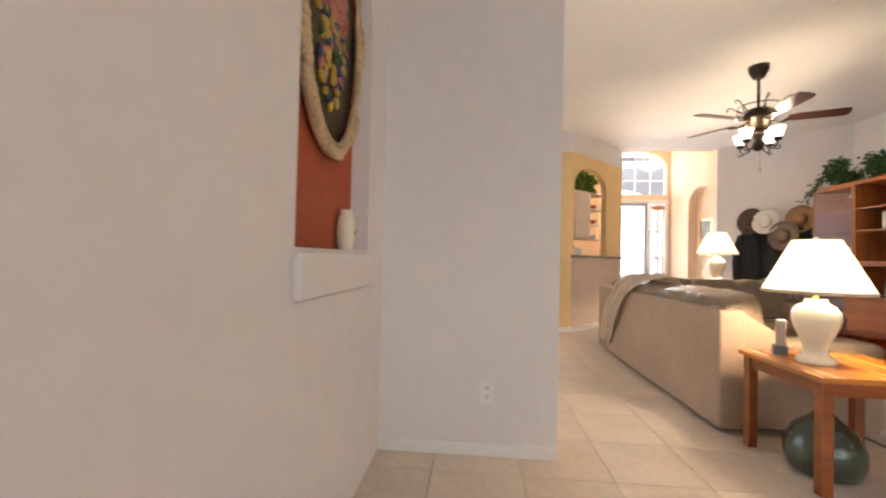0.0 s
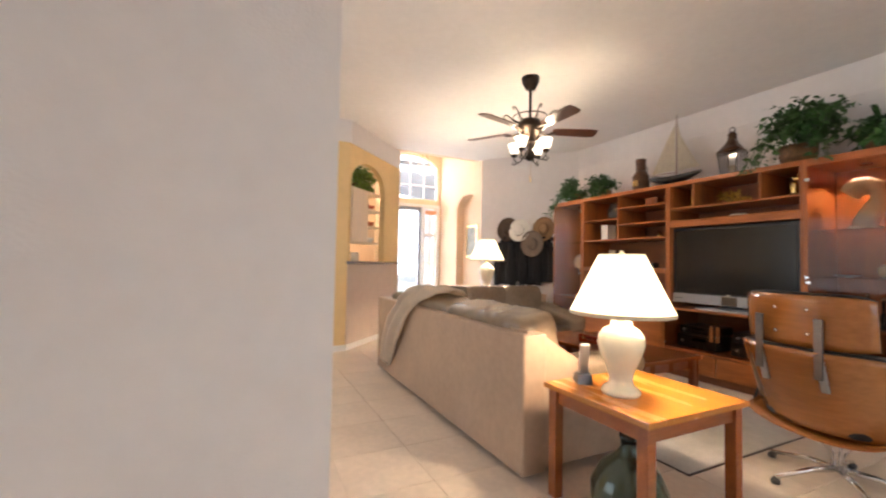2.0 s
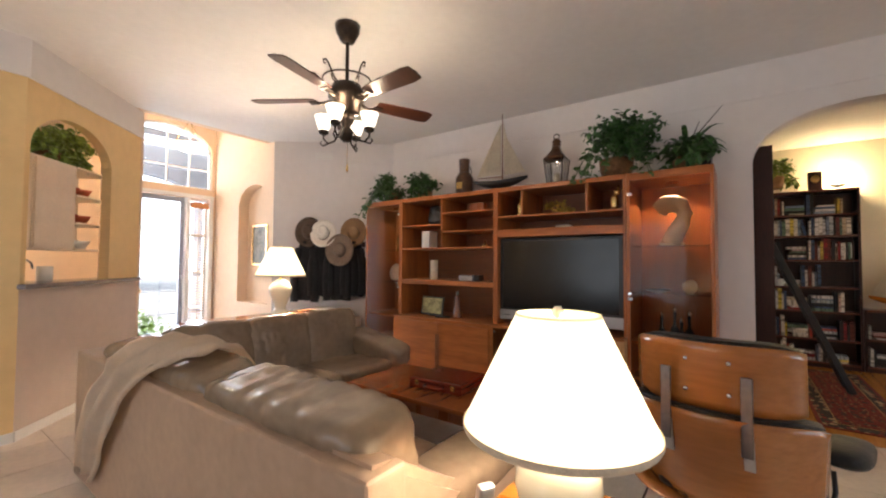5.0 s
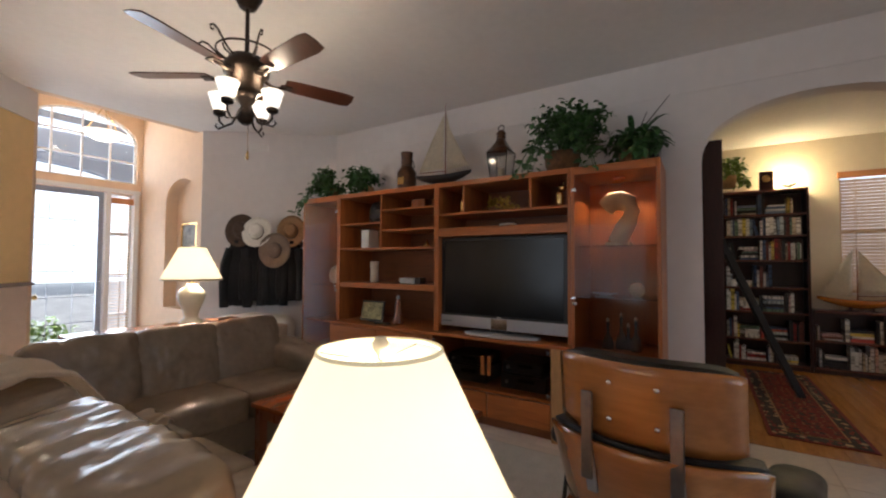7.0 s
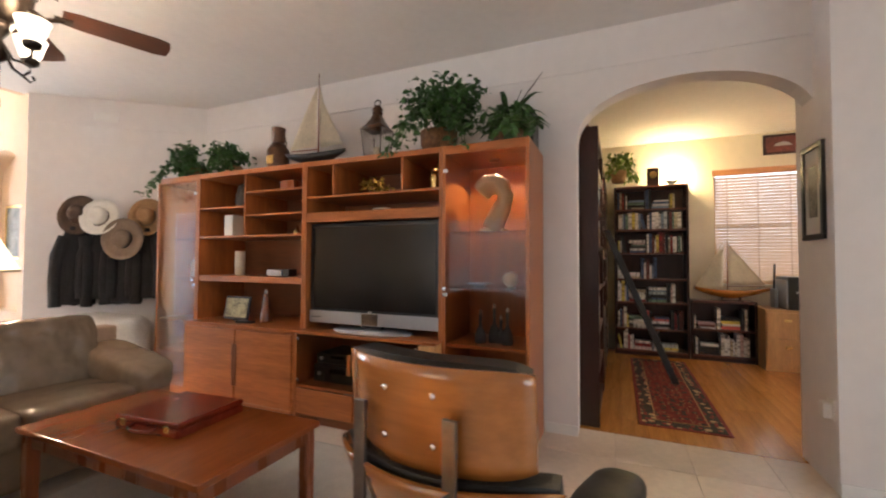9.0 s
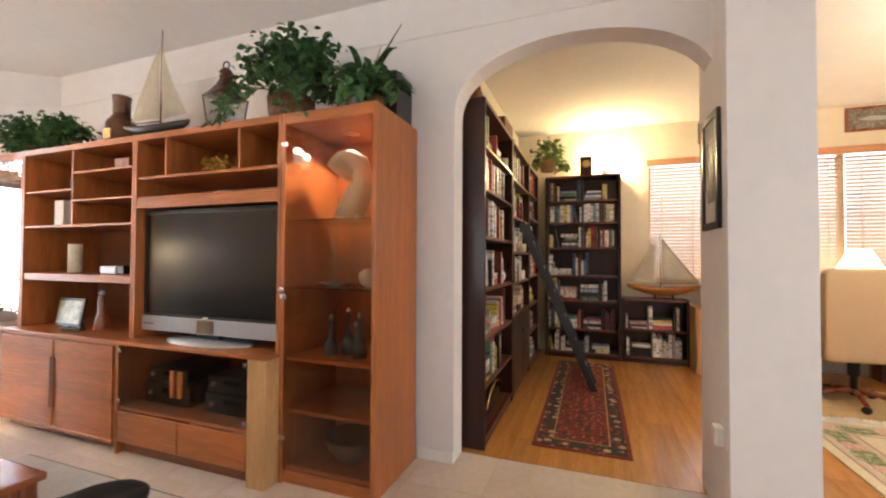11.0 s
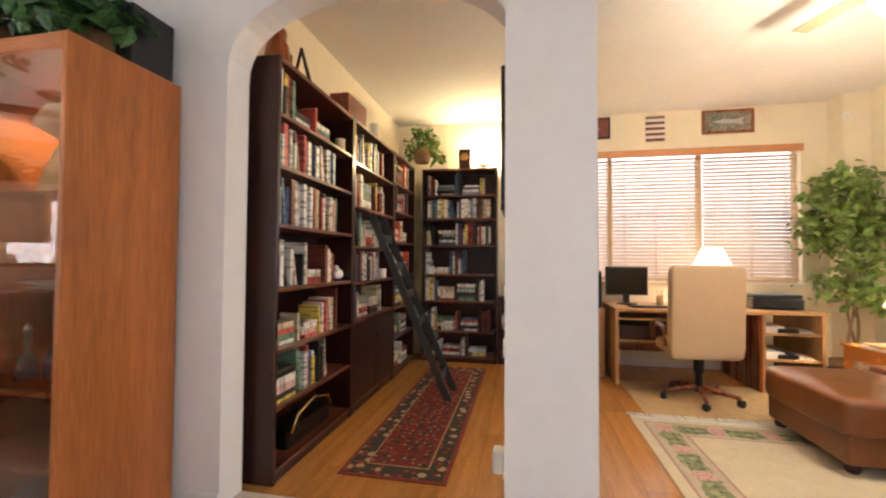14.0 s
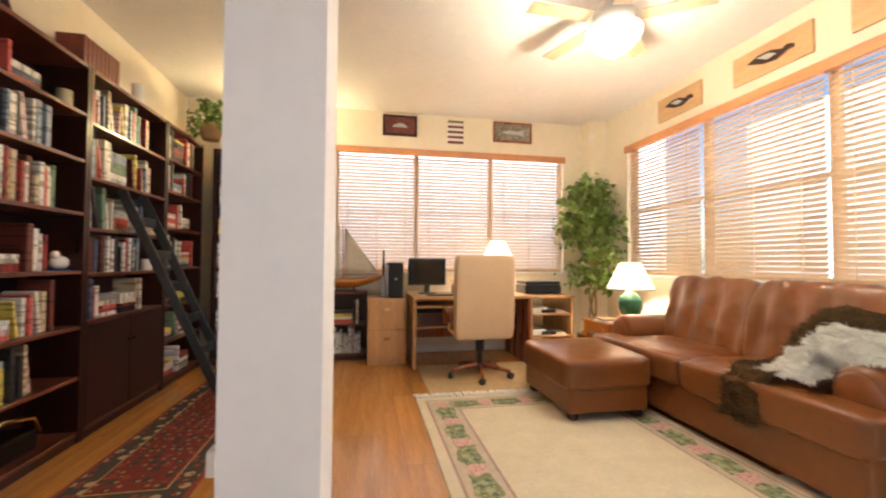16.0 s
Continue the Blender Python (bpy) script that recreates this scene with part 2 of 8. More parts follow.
def prism(bm, pts, depth, m):
    """Outline pts in local x, z, pushed along local y by depth, then moved by m."""
    t = bmesh.new()
    vs = [t.verts.new((x, 0, z)) for x, z in pts]
    f = t.faces.new(vs)
    r = bmesh.ops.extrude_face_region(t, geom=[f])
    bmesh.ops.translate(t, verts=[v for v in r["geom"] if isinstance(v, bmesh.types.BMVert)], vec=(0, depth, 0))
    bmesh.ops.recalc_face_normals(t, faces=t.faces[:])
    bmesh.ops.transform(t, matrix=m, verts=t.verts)
    return merge(bm, t)


def lathe(bm, profile, seg=32, m=None, caps=True):
    """profile: (radius, height) from the bottom up, turned about z."""
    t = bmesh.new()
    rings = []
    for r, z in profile:
        rings.append([t.verts.new((r * math.cos(2 * math.pi * i / seg), r * math.sin(2 * math.pi * i / seg), z)) for i in range(seg)])
    for a, b in zip(rings, rings[1:]):
        for i in range(seg):
            t.faces.new((a[i], a[(i + 1) % seg], b[(i + 1) % seg], b[i]))
    if caps:
        t.faces.new(rings[0][::-1]), t.faces.new(rings[-1])
    for f in t.faces:
        f.smooth = len(f.verts) == 4
    if m is not None:
        bmesh.ops.transform(t, matrix=m, verts=t.verts)
    return merge(bm, t)


def tube(bm, pts, r, seg=8, taper=None, closed=False):
    """A round bar along a line of points; taper: the radius at the far end."""
    t = bmesh.new()
    pts = [Vector(p) for p in pts]
    rings = []
    n = len(pts)
    for i, p in enumerate(pts):
        d = (pts[min(i + 1, n - 1)] - pts[max(i - 1, 0)]).normalized()
        side = d.cross(Vector((0, 0, 1)) if abs(d.z) < 0.95 else Vector((1, 0, 0))).normalized()
        up = side.cross(d)
        rad = r if taper is None else r + (taper - r) * i / max(1, n - 1)
        rings.append([t.verts.new(p + rad * (math.cos(2 * math.pi * k / seg) * side + math.sin(2 * math.pi * k / seg) * up)) for k in range(seg)])
    for a, b in zip(rings, rings[1:]):
        for i in range(seg):
            t.faces.new((a[i], a[(i + 1) % seg], b[(i + 1) % seg], b[i])).smooth = True
    t.faces.new(rings[0][::-1]), t.faces.new(rings[-1])
    bmesh.ops.recalc_face_normals(t, faces=t.faces[:])
    return merge(bm, t)


def soft(bm, c, size, e=5.0, n=12, wrinkle=0.0, wscale=6.0, seed=0, m=None, crown=0.0, run=(1, 1, 1)):
    """A stuffed, rounded block (superellipsoid) with creases."""
    t = bmesh.new()
    bmesh.ops.create_cube(t, size=2)
    bmesh.ops.subdivide_edges(t, edges=t.edges[:], cuts=n, use_grid_fill=True)
    for v in t.verts:
        p = v.co
        r = (abs(p.x) ** e + abs(p.y) ** e + abs(p.z) ** e) ** (1 / e)
        q = p / r
        if crown:
            q.z *= 1 + crown * (1 - min(1, q.x * q.x)) * (1 - min(1, q.y * q.y))
        w = Vector((q.x * size[0] / 2, q.y * size[1] / 2, q.z * size[2] / 2))
        if wrinkle:
            s = Vector((w.x * run[0], w.y * run[1], w.z * run[2])) * wscale + Vector((seed * 7.3, seed * 3.1, seed))
            k = noise.noise(s) + 0.6 * (1 - 2 * abs(noise.noise(s * 1.7 + Vector((5, 5, 5)))))
            w += p.normalized() * wrinkle * k
        v.co = w + Vector(c)
    for f in t.faces:
        f.smooth = True
    if m is not None:
        bmesh.ops.transform(t, matrix=m, verts=t.verts)
    return merge(bm, t)


def mesh_of(name, bm, material, smooth=False):
    me = bpy.data.meshes.new(name)
    if smooth:
        for f in bm.faces:
            f.smooth = True
    bm.to_mesh(me)
    bm.free()
    for mt in (material if isinstance(material, (list, tuple)) else [material]):
        me.materials.append(mt)
    return me


def part(name, bm, material, parent, label="", smooth=False):
    ob = new(name, mesh_of(name, bm, material, smooth))
    ob.parent = parent
    if label:
        tagged(ob, label)
    return ob


def thing(name, m, label, category, group=""):
    ob = new(name)
    ob.empty_display_size = 0.1
    ob.matrix_world = m
    return tagged(ob, label, category, group)


def single(name, bm, material, m, label, category, group="", smooth=False):
    ob = new(name, mesh_of(name, bm, material, smooth))
    ob.matrix_world = m
    return tagged(ob, label, category, group)


def structure(name, bm, material, label, category, smooth=False):
    ob = new(name, mesh_of(name, bm, material, smooth))
    return tagged(ob, label, category, kind="structure")


def B(*a, **k):
    return box(bmesh.new(), *a, **k)


def arch(u0, u1, spring, rise, n=20, flat=1.0):
    """Points of an arch from (u0, spring) to (u1, spring), that rises by rise."""
    c, r = (u0 + u1) / 2, (u1 - u0) / 2
    return [(c - r * math.cos(math.pi * i / n), spring + rise * math.sin(math.pi * i / n) ** flat) for i in range(n + 1)]


def frame_uv(p0, p1):
    """Local x along the wall from p0 to p1, local y into the wall (to the left of that way), z up."""
    a = math.degrees(math.atan2(p1[1] - p0[1], p1[0] - p0[0]))
    return pose(p0[0], p0[1], 0, 0, 0, a)

# ---- the large structure ----
CZ = 3.08            # living room and study ceiling
FZ = 3.72            # foyer ceiling
UX = 5.14            # face of the wall behind the wall unit
LX, LY0, LY1 = 8.65, -3.20, 2.10   # study: far wall, window wall, bookcase wall


def wall_box(name, material, label, *dims):
    return structure(name, B(*dims), material, label, "wall")


bm = box(bmesh.new(), -3.0, UX + 0.17, -3.4, 9.2, -0.12, -0.008)
structure("floor", bm, GROUT, "pale grout bed under cream floor tiles", "floor")
bm = box(bmesh.new(), UX + 0.17, LX + 0.2, LY0 - 0.2, LY1 + 0.15, -0.12, -0.008)
structure("floor_study", bm, PLANK_GAP, "dark joint bed under honey oak laminate planks", "floor")

bm = bmesh.new()
box(bm, -3.0, UX + 0.2, -3.45, 7.45, CZ, CZ + 0.12)
structure("ceiling", bm, CEIL, "flat white living room ceiling with fine texture", "ceiling")
structure("ceiling_study", box(bmesh.new(), UX + 0.2, LX + 0.2, LY0 - 0.2, LY1 + 0.2, CZ, CZ + 0.12), CEIL, "flat cream study ceiling", "ceiling")
structure("ceiling_foyer", box(bmesh.new(), 2.4, 4.4, 7.45, 9.3, FZ, FZ + 0.12), CEIL, "raised foyer ceiling", "ceiling")
structure("ceiling_dining", box(bmesh.new(), -3.0, 2.4, 7.45, 10.0, CZ, CZ + 0.12), CEIL, "white dining room ceiling", "ceiling")

# niche wall
NY0, NY1, NZ, NS = 1.17, 1.98, 1.12, 2.17
bm = bmesh.new()
mw = frame_uv((-0.54, -2.7), (-0.54, 2.32))
o = -2.7
prism(bm, [(0, 0), (NY0 - o, 0), (NY0 - o, CZ), (0, CZ)], 0.16, mw)
prism(bm, [(NY1 - o, 0), (5.02, 0), (5.02, CZ), (NY1 - o, CZ)], 0.16, mw)
prism(bm, [(NY0 - o, 0), (NY1 - o, 0), (NY1 - o, NZ), (NY0 - o, NZ)], 0.16, mw)
prism(bm, [(NY0 - o, CZ)] + arch(NY0 - o, NY1 - o, NS, 0.40) + [(NY1 - o, CZ)], 0.16, mw)
structure("wall_west", bm, WALL, "white plaster wall with an arched niche", "wall")
structure("wall_niche_back", B(-0.78, -0.632, NY0 - 0.05, NY1 + 0.05, NZ - 0.05, 2.75), RED, "brick-red painted back of the arched niche", "wall")
bm = B(-0.545, -0.515, NY0 - 0.01, NY1 + 0.02, 0.955, NZ - 0.012, bevel=0.02, seg=3)
structure("trim_niche_sill", bm, WALL, "white rounded plaster apron under the niche", "trim")
wall_box("wall_stub", WALL, "white plaster wall end beside the walkway", -0.7, 0.46, 2.32, 2.50, 0, CZ)

# unit wall with the study arch
AY0, AY1 = 0.46, 1.92
bm = bmesh.new()
mw = frame_uv((UX, 6.1), (UX, -3.4))   # local x runs towards -y, local y towards +x
u = lambda y: 6.1 - y
prism(bm, [(0, 0), (u(AY1), 0), (u(AY1), CZ), (0, CZ)], 0.17, mw)
prism(bm, [(u(AY1), CZ)] + arch(u(AY1), u(AY0), 2.22, 0.42, 24, 0.85) + [(u(AY0), CZ)], 0.17, mw)
structure("wall_unit", bm, WALL, "white plaster wall with a wide arched opening", "wall")
wall_box("wall_pillar", WALL, "white square plaster pillar between two openings", 4.90, 5.42, 0.15, 0.49, 0, CZ)

# shallow plaster band under the ceiling
BZ = 2.775
structure("trim_band_unit", B(UX - 0.010, UX, 0.49, 6.03, BZ, CZ), WALL, "shallow white plaster band under the ceiling", "trim")

# back of the living room, behind the walker, with a wide window opening
bm = bmesh.new()
box(bm, -0.7, 0.1, -2.72, -2.55, 0, CZ), box(bm, 3.9, 4.25, -2.72, -2.55, 0, CZ)
box(bm, 0.1, 3.9, -2.72, -2.55, 2.6, CZ), box(bm, 0.1, 3.9, -2.72, -2.55, 0, 0.35)
structure("wall_south", bm, WALL, "plain white wall with a wide window opening", "wall")
wall_box("wall_south_return", WALL, "plain white wall", 4.25, 4.40, -3.37, -2.55, 0, CZ)

# diagonal hat wall, foyer, kitchen partition
H0, H1 = (UX + 0.02, 6.03), (4.08, 7.36)
mw = frame_uv(H1, H0)
L = math.hypot(H1[0] - H0[0], H1[1] - H0[1])
bm = prism(bmesh.new(), [(0, 0), (L, 0), (L, CZ), (0, CZ)], 0.15, mw)
structure("wall_diagonal", bm, WALL, "white diagonal wall behind the hat rack", "wall")
structure("trim_band_diagonal", prism(bmesh.new(), [(0, BZ), (L - 0.01, BZ), (L - 0.01, CZ), (0, CZ)], 0.010, mw @ pose(0, -0.010, 0)), WALL, "shallow white plaster band under the ceiling", "trim")
FX, DY = 4.08, 9.10
N0, N1 = 7.47, 8.32
bm = bmesh.new()
mw = frame_uv((FX, 9.2), (FX, 7.36))
v = lambda y: 9.2 - y
prism(bm, [(0, 0), (v(N1), 0), (v(N1), FZ), (0, FZ)], 0.16, mw)
prism(bm, [(v(N0), 0), (v(7.36), 0), (v(7.36), FZ), (v(N0), FZ)], 0.16, mw)
prism(bm, [(v(N1), 0), (v(N0), 0), (v(N0), 0.75), (v(N1), 0.75)], 0.16, mw)
prism(bm, [(v(N1), FZ)] + arch(v(N1), v(N0), 2.2, 0.32) + [(v(N0), FZ)], 0.16, mw)
box(bm, FX + 0.16, FX + 0.22, N0 - 0.05, N1 + 0.05, 0.7, 2.6)
structure("wall_foyer", bm, WALL_PEACH, "peach foyer wall with an arched niche", "wall")
wall_box("wall_foyer_west", WALL_PEACH, "peach foyer side wall", 2.40, 2.58, 7.60, 9.2, 0, FZ)
wall_box("wall_foyer_upstand", WALL_PEACH, "peach drop above the foyer mouth", 2.5, 4.3, 7.45, 7.55, CZ, FZ)

# front wall with door, side light and transom openings
bm = bmesh.new()
mw = frame_uv((2.4, DY), (4.3, DY))
w = lambda x: x - 2.4
prism(bm, [(0, 0), (w(2.74), 0), (w(2.74), FZ), (0, FZ)], 0.15, mw)
prism(bm, [(w(4.02), 0), (w(4.3), 0), (w(4.3), FZ), (w(4.02), FZ)], 0.15, mw)
prism(bm, [(w(2.74), 2.38), (w(4.02), 2.38), (w(4.02), 2.54), (w(2.74), 2.54)], 0.15, mw)
prism(bm, [(w(2.74), FZ)] + arch(w(2.74), w(4.02), 3.12, 0.38) + [(w(4.02), FZ)], 0.15, mw)
structure("wall_north", bm, WALL_PEACH, "peach front wall around the glazed door and arched transom", "wall")

# kitchen partition: pier with dining arch, and diagonal pass-through
P0, P1, P2 = (0.88, 6.40), (1.45, 6.45), (2.55, 7.58)
bm = bmesh.new()
mw = frame_uv((-0.75, 6.36), P1)
LP = math.hypot(P1[0] + 0.75, P1[1] - 6.36)
prism(bm, [(LP - 0.57, 0), (LP, 0), (LP, 2.78), (LP - 0.57, 2.78)], 0.17, mw)
prism(bm, [(0, 2.78)] + arch(0.0, LP - 0.57, 2.05, 0.60, 24, 0.85) + [(LP - 0.57, 2.78)], 0.17, mw)
prism(bm, [(-2.3, 0), (0, 0), (0, 2.78), (-2.3, 2.78)], 0.17, mw)
structure("wall_dining_arch", bm, WALL_GOLD, "golden yellow pier with a wide arch to the dining room", "wall")
bm = prism(bmesh.new(), [(-2.3, 2.78), (LP + 0.01, 2.78), (LP + 0.01, CZ), (-2.3, CZ)], 0.2, mw @ pose(0, -0.02, 0))
structure("wall_band", bm, WALL, "white band under the ceiling", "wall")
md = frame_uv(P1, P2)
LD = math.hypot(P2[0] - P1[0], P2[1] - P1[1])
bm = bmesh.new()
prism(bm, [(0.0, 1.17), (0.05, 1.17), (0.05, 2.78), (0.0, 2.78)], 0.09, md)
prism(bm, [(1.06, 1.17), (LD, 1.17), (LD, 2.78), (1.06, 2.78)], 0.09, md)
prism(bm, [(0.05, 2.78)] + arch(0.05, 1.06, 2.26, 0.34) + [(1.06, 2.78)], 0.09, md)
structure("wall_pass", bm, WALL_GOLD, "golden wall with an arched kitchen pass-through", "wall")
structure("wall_pass_low", prism(bmesh.new(), [(0, 0), (LD, 0), (LD, 1.14), (0, 1.14)], 0.17, md), WALL_TAUPE, "taupe half wall under the pass-through", "wall")
structure("wall_pass_band", prism(bmesh.new(), [(0, 2.78), (LD, 2.78), (LD, CZ), (0, CZ)], 0.2, md @ pose(0, -0.02, 0)), WALL, "white band under the ceiling", "wall")
bm = box(bmesh.new(), -0.01, LD + 0.01, -0.05, 0.30, 1.142, 1.185, bevel=0.012)
bmesh.ops.transform(bm, matrix=md, verts=bm.verts)
COUNTER = mat("speckled_counter", (0.20, 0.17, 0.16), 0.2, vary=0.25, scale=30, coat=0.4)
structure("trim_counter", bm, COUNTER, "dark speckled counter on the half wall", "counter")

# closing walls west with an added unseen light opening, and the dining window wall
bm = bmesh.new()
box(bm, -3.1, -2.95, 2.3, 3.05, 0, CZ), box(bm, -3.1, -2.95, 5.85, 10.0, 0, CZ)
box(bm, -3.1, -2.95, 3.05, 5.85, 0, 0.4), box(bm, -3.1, -2.95, 3.05, 5.85, 2.4, CZ)
structure("wall_west_far", bm, WALL, "plain white closing wall with an unseen opening added for light", "wall")
wall_box("wall_stub_close", WALL, "plain white wall", -3.0, -0.70, 2.32, 2.50, 0, CZ)
bm = bmesh.new()
box(bm, -3.0, -1.1, 9.7, 9.85, 0, CZ), box(bm, 0.95, 2.45, 9.7, 9.85, 0, CZ)
box(bm, -1.1, 0.95, 9.7, 9.85, 2.45, CZ), box(bm, -1.1, 0.95, 9.7, 9.85, 0, 0.85)
structure("wall_dining_window", bm, WALL, "white dining wall with a window opening", "wall")
wall_box("wall_kitchen_east", WALL_PEACH, "kitchen side wall", 2.38, 2.40, 7.65, 9.7, 0, CZ)
structure("floor_dining", B(-3.0, 2.4, 9.2, 9.9, -0.12, -0.004), TILE, "cream tile floor of the dining room", "floor")

# study walls
W1Y0, W1Y1, WZ0, WZ1 = -2.68, 0.38, 1.02, 2.60
W2X0, W2X1 = 4.62, 7.98
bm = bmesh.new()
box(bm, LX, LX + 0.17, LY0 - 0.2, W1Y0, 0, CZ), box(bm, LX, LX + 0.17, W1Y1, LY1 + 0.2, 0, CZ)
box(bm, LX, LX + 0.17, W1Y0, W1Y1, 0, WZ0), box(bm, LX, LX + 0.17, W1Y0, W1Y1, WZ1, CZ)
structure("wall_study_east", bm, WALL_LIB, "cream study wall with a triple window", "wall")
bm = bmesh.new()
box(bm, W2X1, LX, LY0 - 0.17, LY0, 0, CZ), box(bm, 4.40, W2X0, LY0 - 0.17, LY0, 0, CZ)
box(bm, W2X0, W2X1, LY0 - 0.17, LY0, 0, WZ0), box(bm, W2X0, W2X1, LY0 - 0.17, LY0, WZ1, CZ)
structure("wall_study_south", bm, WALL_LIB, "cream study wall with a wide window", "wall")
wall_box("wall_study_north", WALL_LIB, "cream study wall behind the bookcases", UX + 0.17, LX, LY1, LY1 + 0.15, 0, CZ)
wall_box("wall_study_column", WALL_LIB, "cream boxed corner column", 8.42, LX, LY0, -2.95, 0, CZ)

# ---- the wall unit ----
UF, UB, BF = 4.57, 5.115, 4.47    # upper front, back, base front
T = 0.025                         # panel thickness


def local(m, x, y, z):
    return (x - m.translation.x, y - m.translation.y, z - m.translation.z)


def panel(name, parent, material, x0, x1, y0, y1, z0, z1, label="", bevel=0.003):
    o = parent.matrix_world.translation
    return part(name, B(x0 - o.x, x1 - o.x, y0 - o.y, y1 - o.y, z0 - o.z, z1 - o.z, bevel=bevel, seg=1), material, parent, label)


def display_tower(y0, y1, label, knob_y):
    th = thing("display_cabinet", pose(UF, (y0 + y1) / 2, 0), label, "display cabinet", "wall unit")
    panel("side_panel", th, TEAK, UF, UB, y0, y0 + T, 0, 2.15)
    panel("side_panel", th, TEAK, UF, UB, y1 - T, y1, 0, 2.15)
    panel("top", th, TEAK_H, UF, UB, y0 + T, y1 - T, 2.085, 2.148)
    panel("back_panel", th, TEAK, UB - 0.012, UB, y0 + T, y1 - T, 0.06, 2.085)
    panel("plinth", th, TEAK_H, UF + 0.02, UF + 0.045, y0 + T, y1 - T, 0, 0.075)
    for z in (0.08, 0.40, 0.70):
        panel("shelf", th, TEAK_H, UF + 0.03, UB - 0.013, y0 + T, y1 - T, z, z + 0.022)
    for z in (1.12, 1.52):
        panel("glass_shelf", th, GLASS, UF + 0.05, UB - 0.02, y0 + T + 0.002, y1 - T - 0.002, z, z + 0.008, "clear glass shelf")
    door = panel("glass_door", th, SMOKE, UF + 0.004, UF + 0.009, y0 + T + 0.003, y1 - T - 0.003, 0.08, 2.08, "tinted glass door", 0.001)
    o = th.matrix_world.translation
    kb = bmesh.new()
    lathe(kb, [(0.008, 0), (0.008, 0.012), (0.016, 0.016), (0.017, 0.026), (0.010, 0.032)], 14, pose(UF + 0.003 - o.x, knob_y - o.y, 1.12, 0, -90, 0))
    part("knob", kb, CHROME, door, "round chrome knob")
    for z in (0.25, 1.06, 1.95):
        h = bmesh.new()
        box(h, UF - 0.004 - o.x, UF + 0.004 - o.x, knob_y - o.y - 0.02, knob_y - o.y + 0.02, z, z + 0.03, bevel=0.006)
        part("hinge", h, CHROME, door, "small chrome hinge plate")
    lp = bmesh.new()
    lathe(lp, [(0.045, 0.0), (0.045, 0.012), (0.036, 0.014), (0.030, 0.004)], 20, pose(0.26, 0, 2.071))
    part("spotlight_ring", lp, CHROME, th, "recessed cabinet spotlight")
    return th


SMOKE = glass_mat("tinted_glass", (1.0, 0.93, 0.86), 0.015, 0.9)
tower_r = display_tower(2.17, 2.80, "teak display cabinet with a tinted glass door, lit inside", 2.775)
tower_l = display_tower(5.39, 5.99, "narrow teak display cabinet with a reflecting glass door", 5.42)
for yy, pw in ((2.485, 4.5), (5.69, 0.6)):
    lamp("cabinet_spot", "SPOT", look((UF + 0.26, yy, 2.06), (UF + 0.30, yy, 0.5)), pw * 3.5, (1, 0.82, 0.62), 0.02).data.spot_size = radians(130)

# shelf unit with two doors below
sh = thing("shelf_unit", pose(UF, 4.73, 0), "teak shelf unit with open shelves over two plain doors", "shelf unit", "wall unit")
y0, y1 = 4.072, 5.388
for a in (y0, y1 - T):
    panel("side_panel", sh, TEAK, UF, UB, a, a + T, 0.745, 2.15)
panel("top", sh, TEAK_H, UF, UB, y0 + T, y1 - T, 2.105, 2.148)
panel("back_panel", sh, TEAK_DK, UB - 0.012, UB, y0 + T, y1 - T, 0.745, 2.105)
panel("divider", sh, TEAK, UF + 0.01, UB - 0.013, 4.765, 4.785, 1.545, 2.104)
for a, b, z, h in ((4.785, y1 - T, 1.80, 0.018), (y0 + T, 4.765, 1.925, 0.018), (y0 + T, 4.765, 1.715, 0.018), (y0 + T, y1 - T, 1.525, 0.02), (y0 + T, y1 - T, 1.115, 0.055)):
    panel("shelf", sh, TEAK_H, UF + 0.008, UB - 0.013, a, b, z, z + h)
base = panel("base_body", sh, TEAK_H, BF + 0.022, UB, y0, y1 + 0.02, 0.06, 0.72)
panel("base_top", sh, TEAK_H, BF, UB, y0, y1 + 0.03, 0.721, 0.744)
panel("plinth", sh, TEAK_DK, BF + 0.06, UB, y0, y1, 0, 0.06)
for a, b in ((4.10, 4.735), (4.745, 5.40)):
    d = panel("door", sh, TEAK_H, BF + 0.002, BF + 0.02, a, b, 0.085, 0.705)
    yy = 4.725 if a < 4.5 else 4.755
    panel("handle", sh, TEAK_DK, BF - 0.010, BF + 0.001, yy - 0.012, yy + 0.012, 0.22, 0.58, "slim wooden pull").parent = sh
panel("bottom_rail", sh, TEAK, BF - 0.002, BF + 0.018, y0 + 0.02, y1, 0.062, 0.082)

# media unit
mu = thing("media_unit", pose(UF, 3.43, 0), "teak media unit with glass doors below a television bay", "media unit", "wall unit")
y0, y1 = 2.803, 4.070
for a in (y0, y1 - T):
    panel("side_panel", mu, TEAK, UF, UB, a, a + T, 0.745, 2.15)
panel("top", mu, TEAK_H, UF, UB, y0 + T, y1 - T, 2.105, 2.148)
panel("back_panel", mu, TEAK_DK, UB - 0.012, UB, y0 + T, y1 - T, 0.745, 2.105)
panel("shelf", mu, TEAK_H, UF + 0.008, UB - 0.013, y0 + T, y1 - T, 1.835, 1.855)
panel("shelf", mu, TEAK_H, UF + 0.008, UB - 0.013, y0 + T, y1 - T, 1.70, 1.716)
panel("header_rail", mu, TEAK_H, UF + 0.002, UF + 0.03, y0 + T, y1 - T, 1.635, 1.699)
for yy in (3.78, 3.14):
    panel("divider", mu, TEAK, UF + 0.01, UB - 0.013, yy - 0.01, yy + 0.01, 1.856, 2.104)
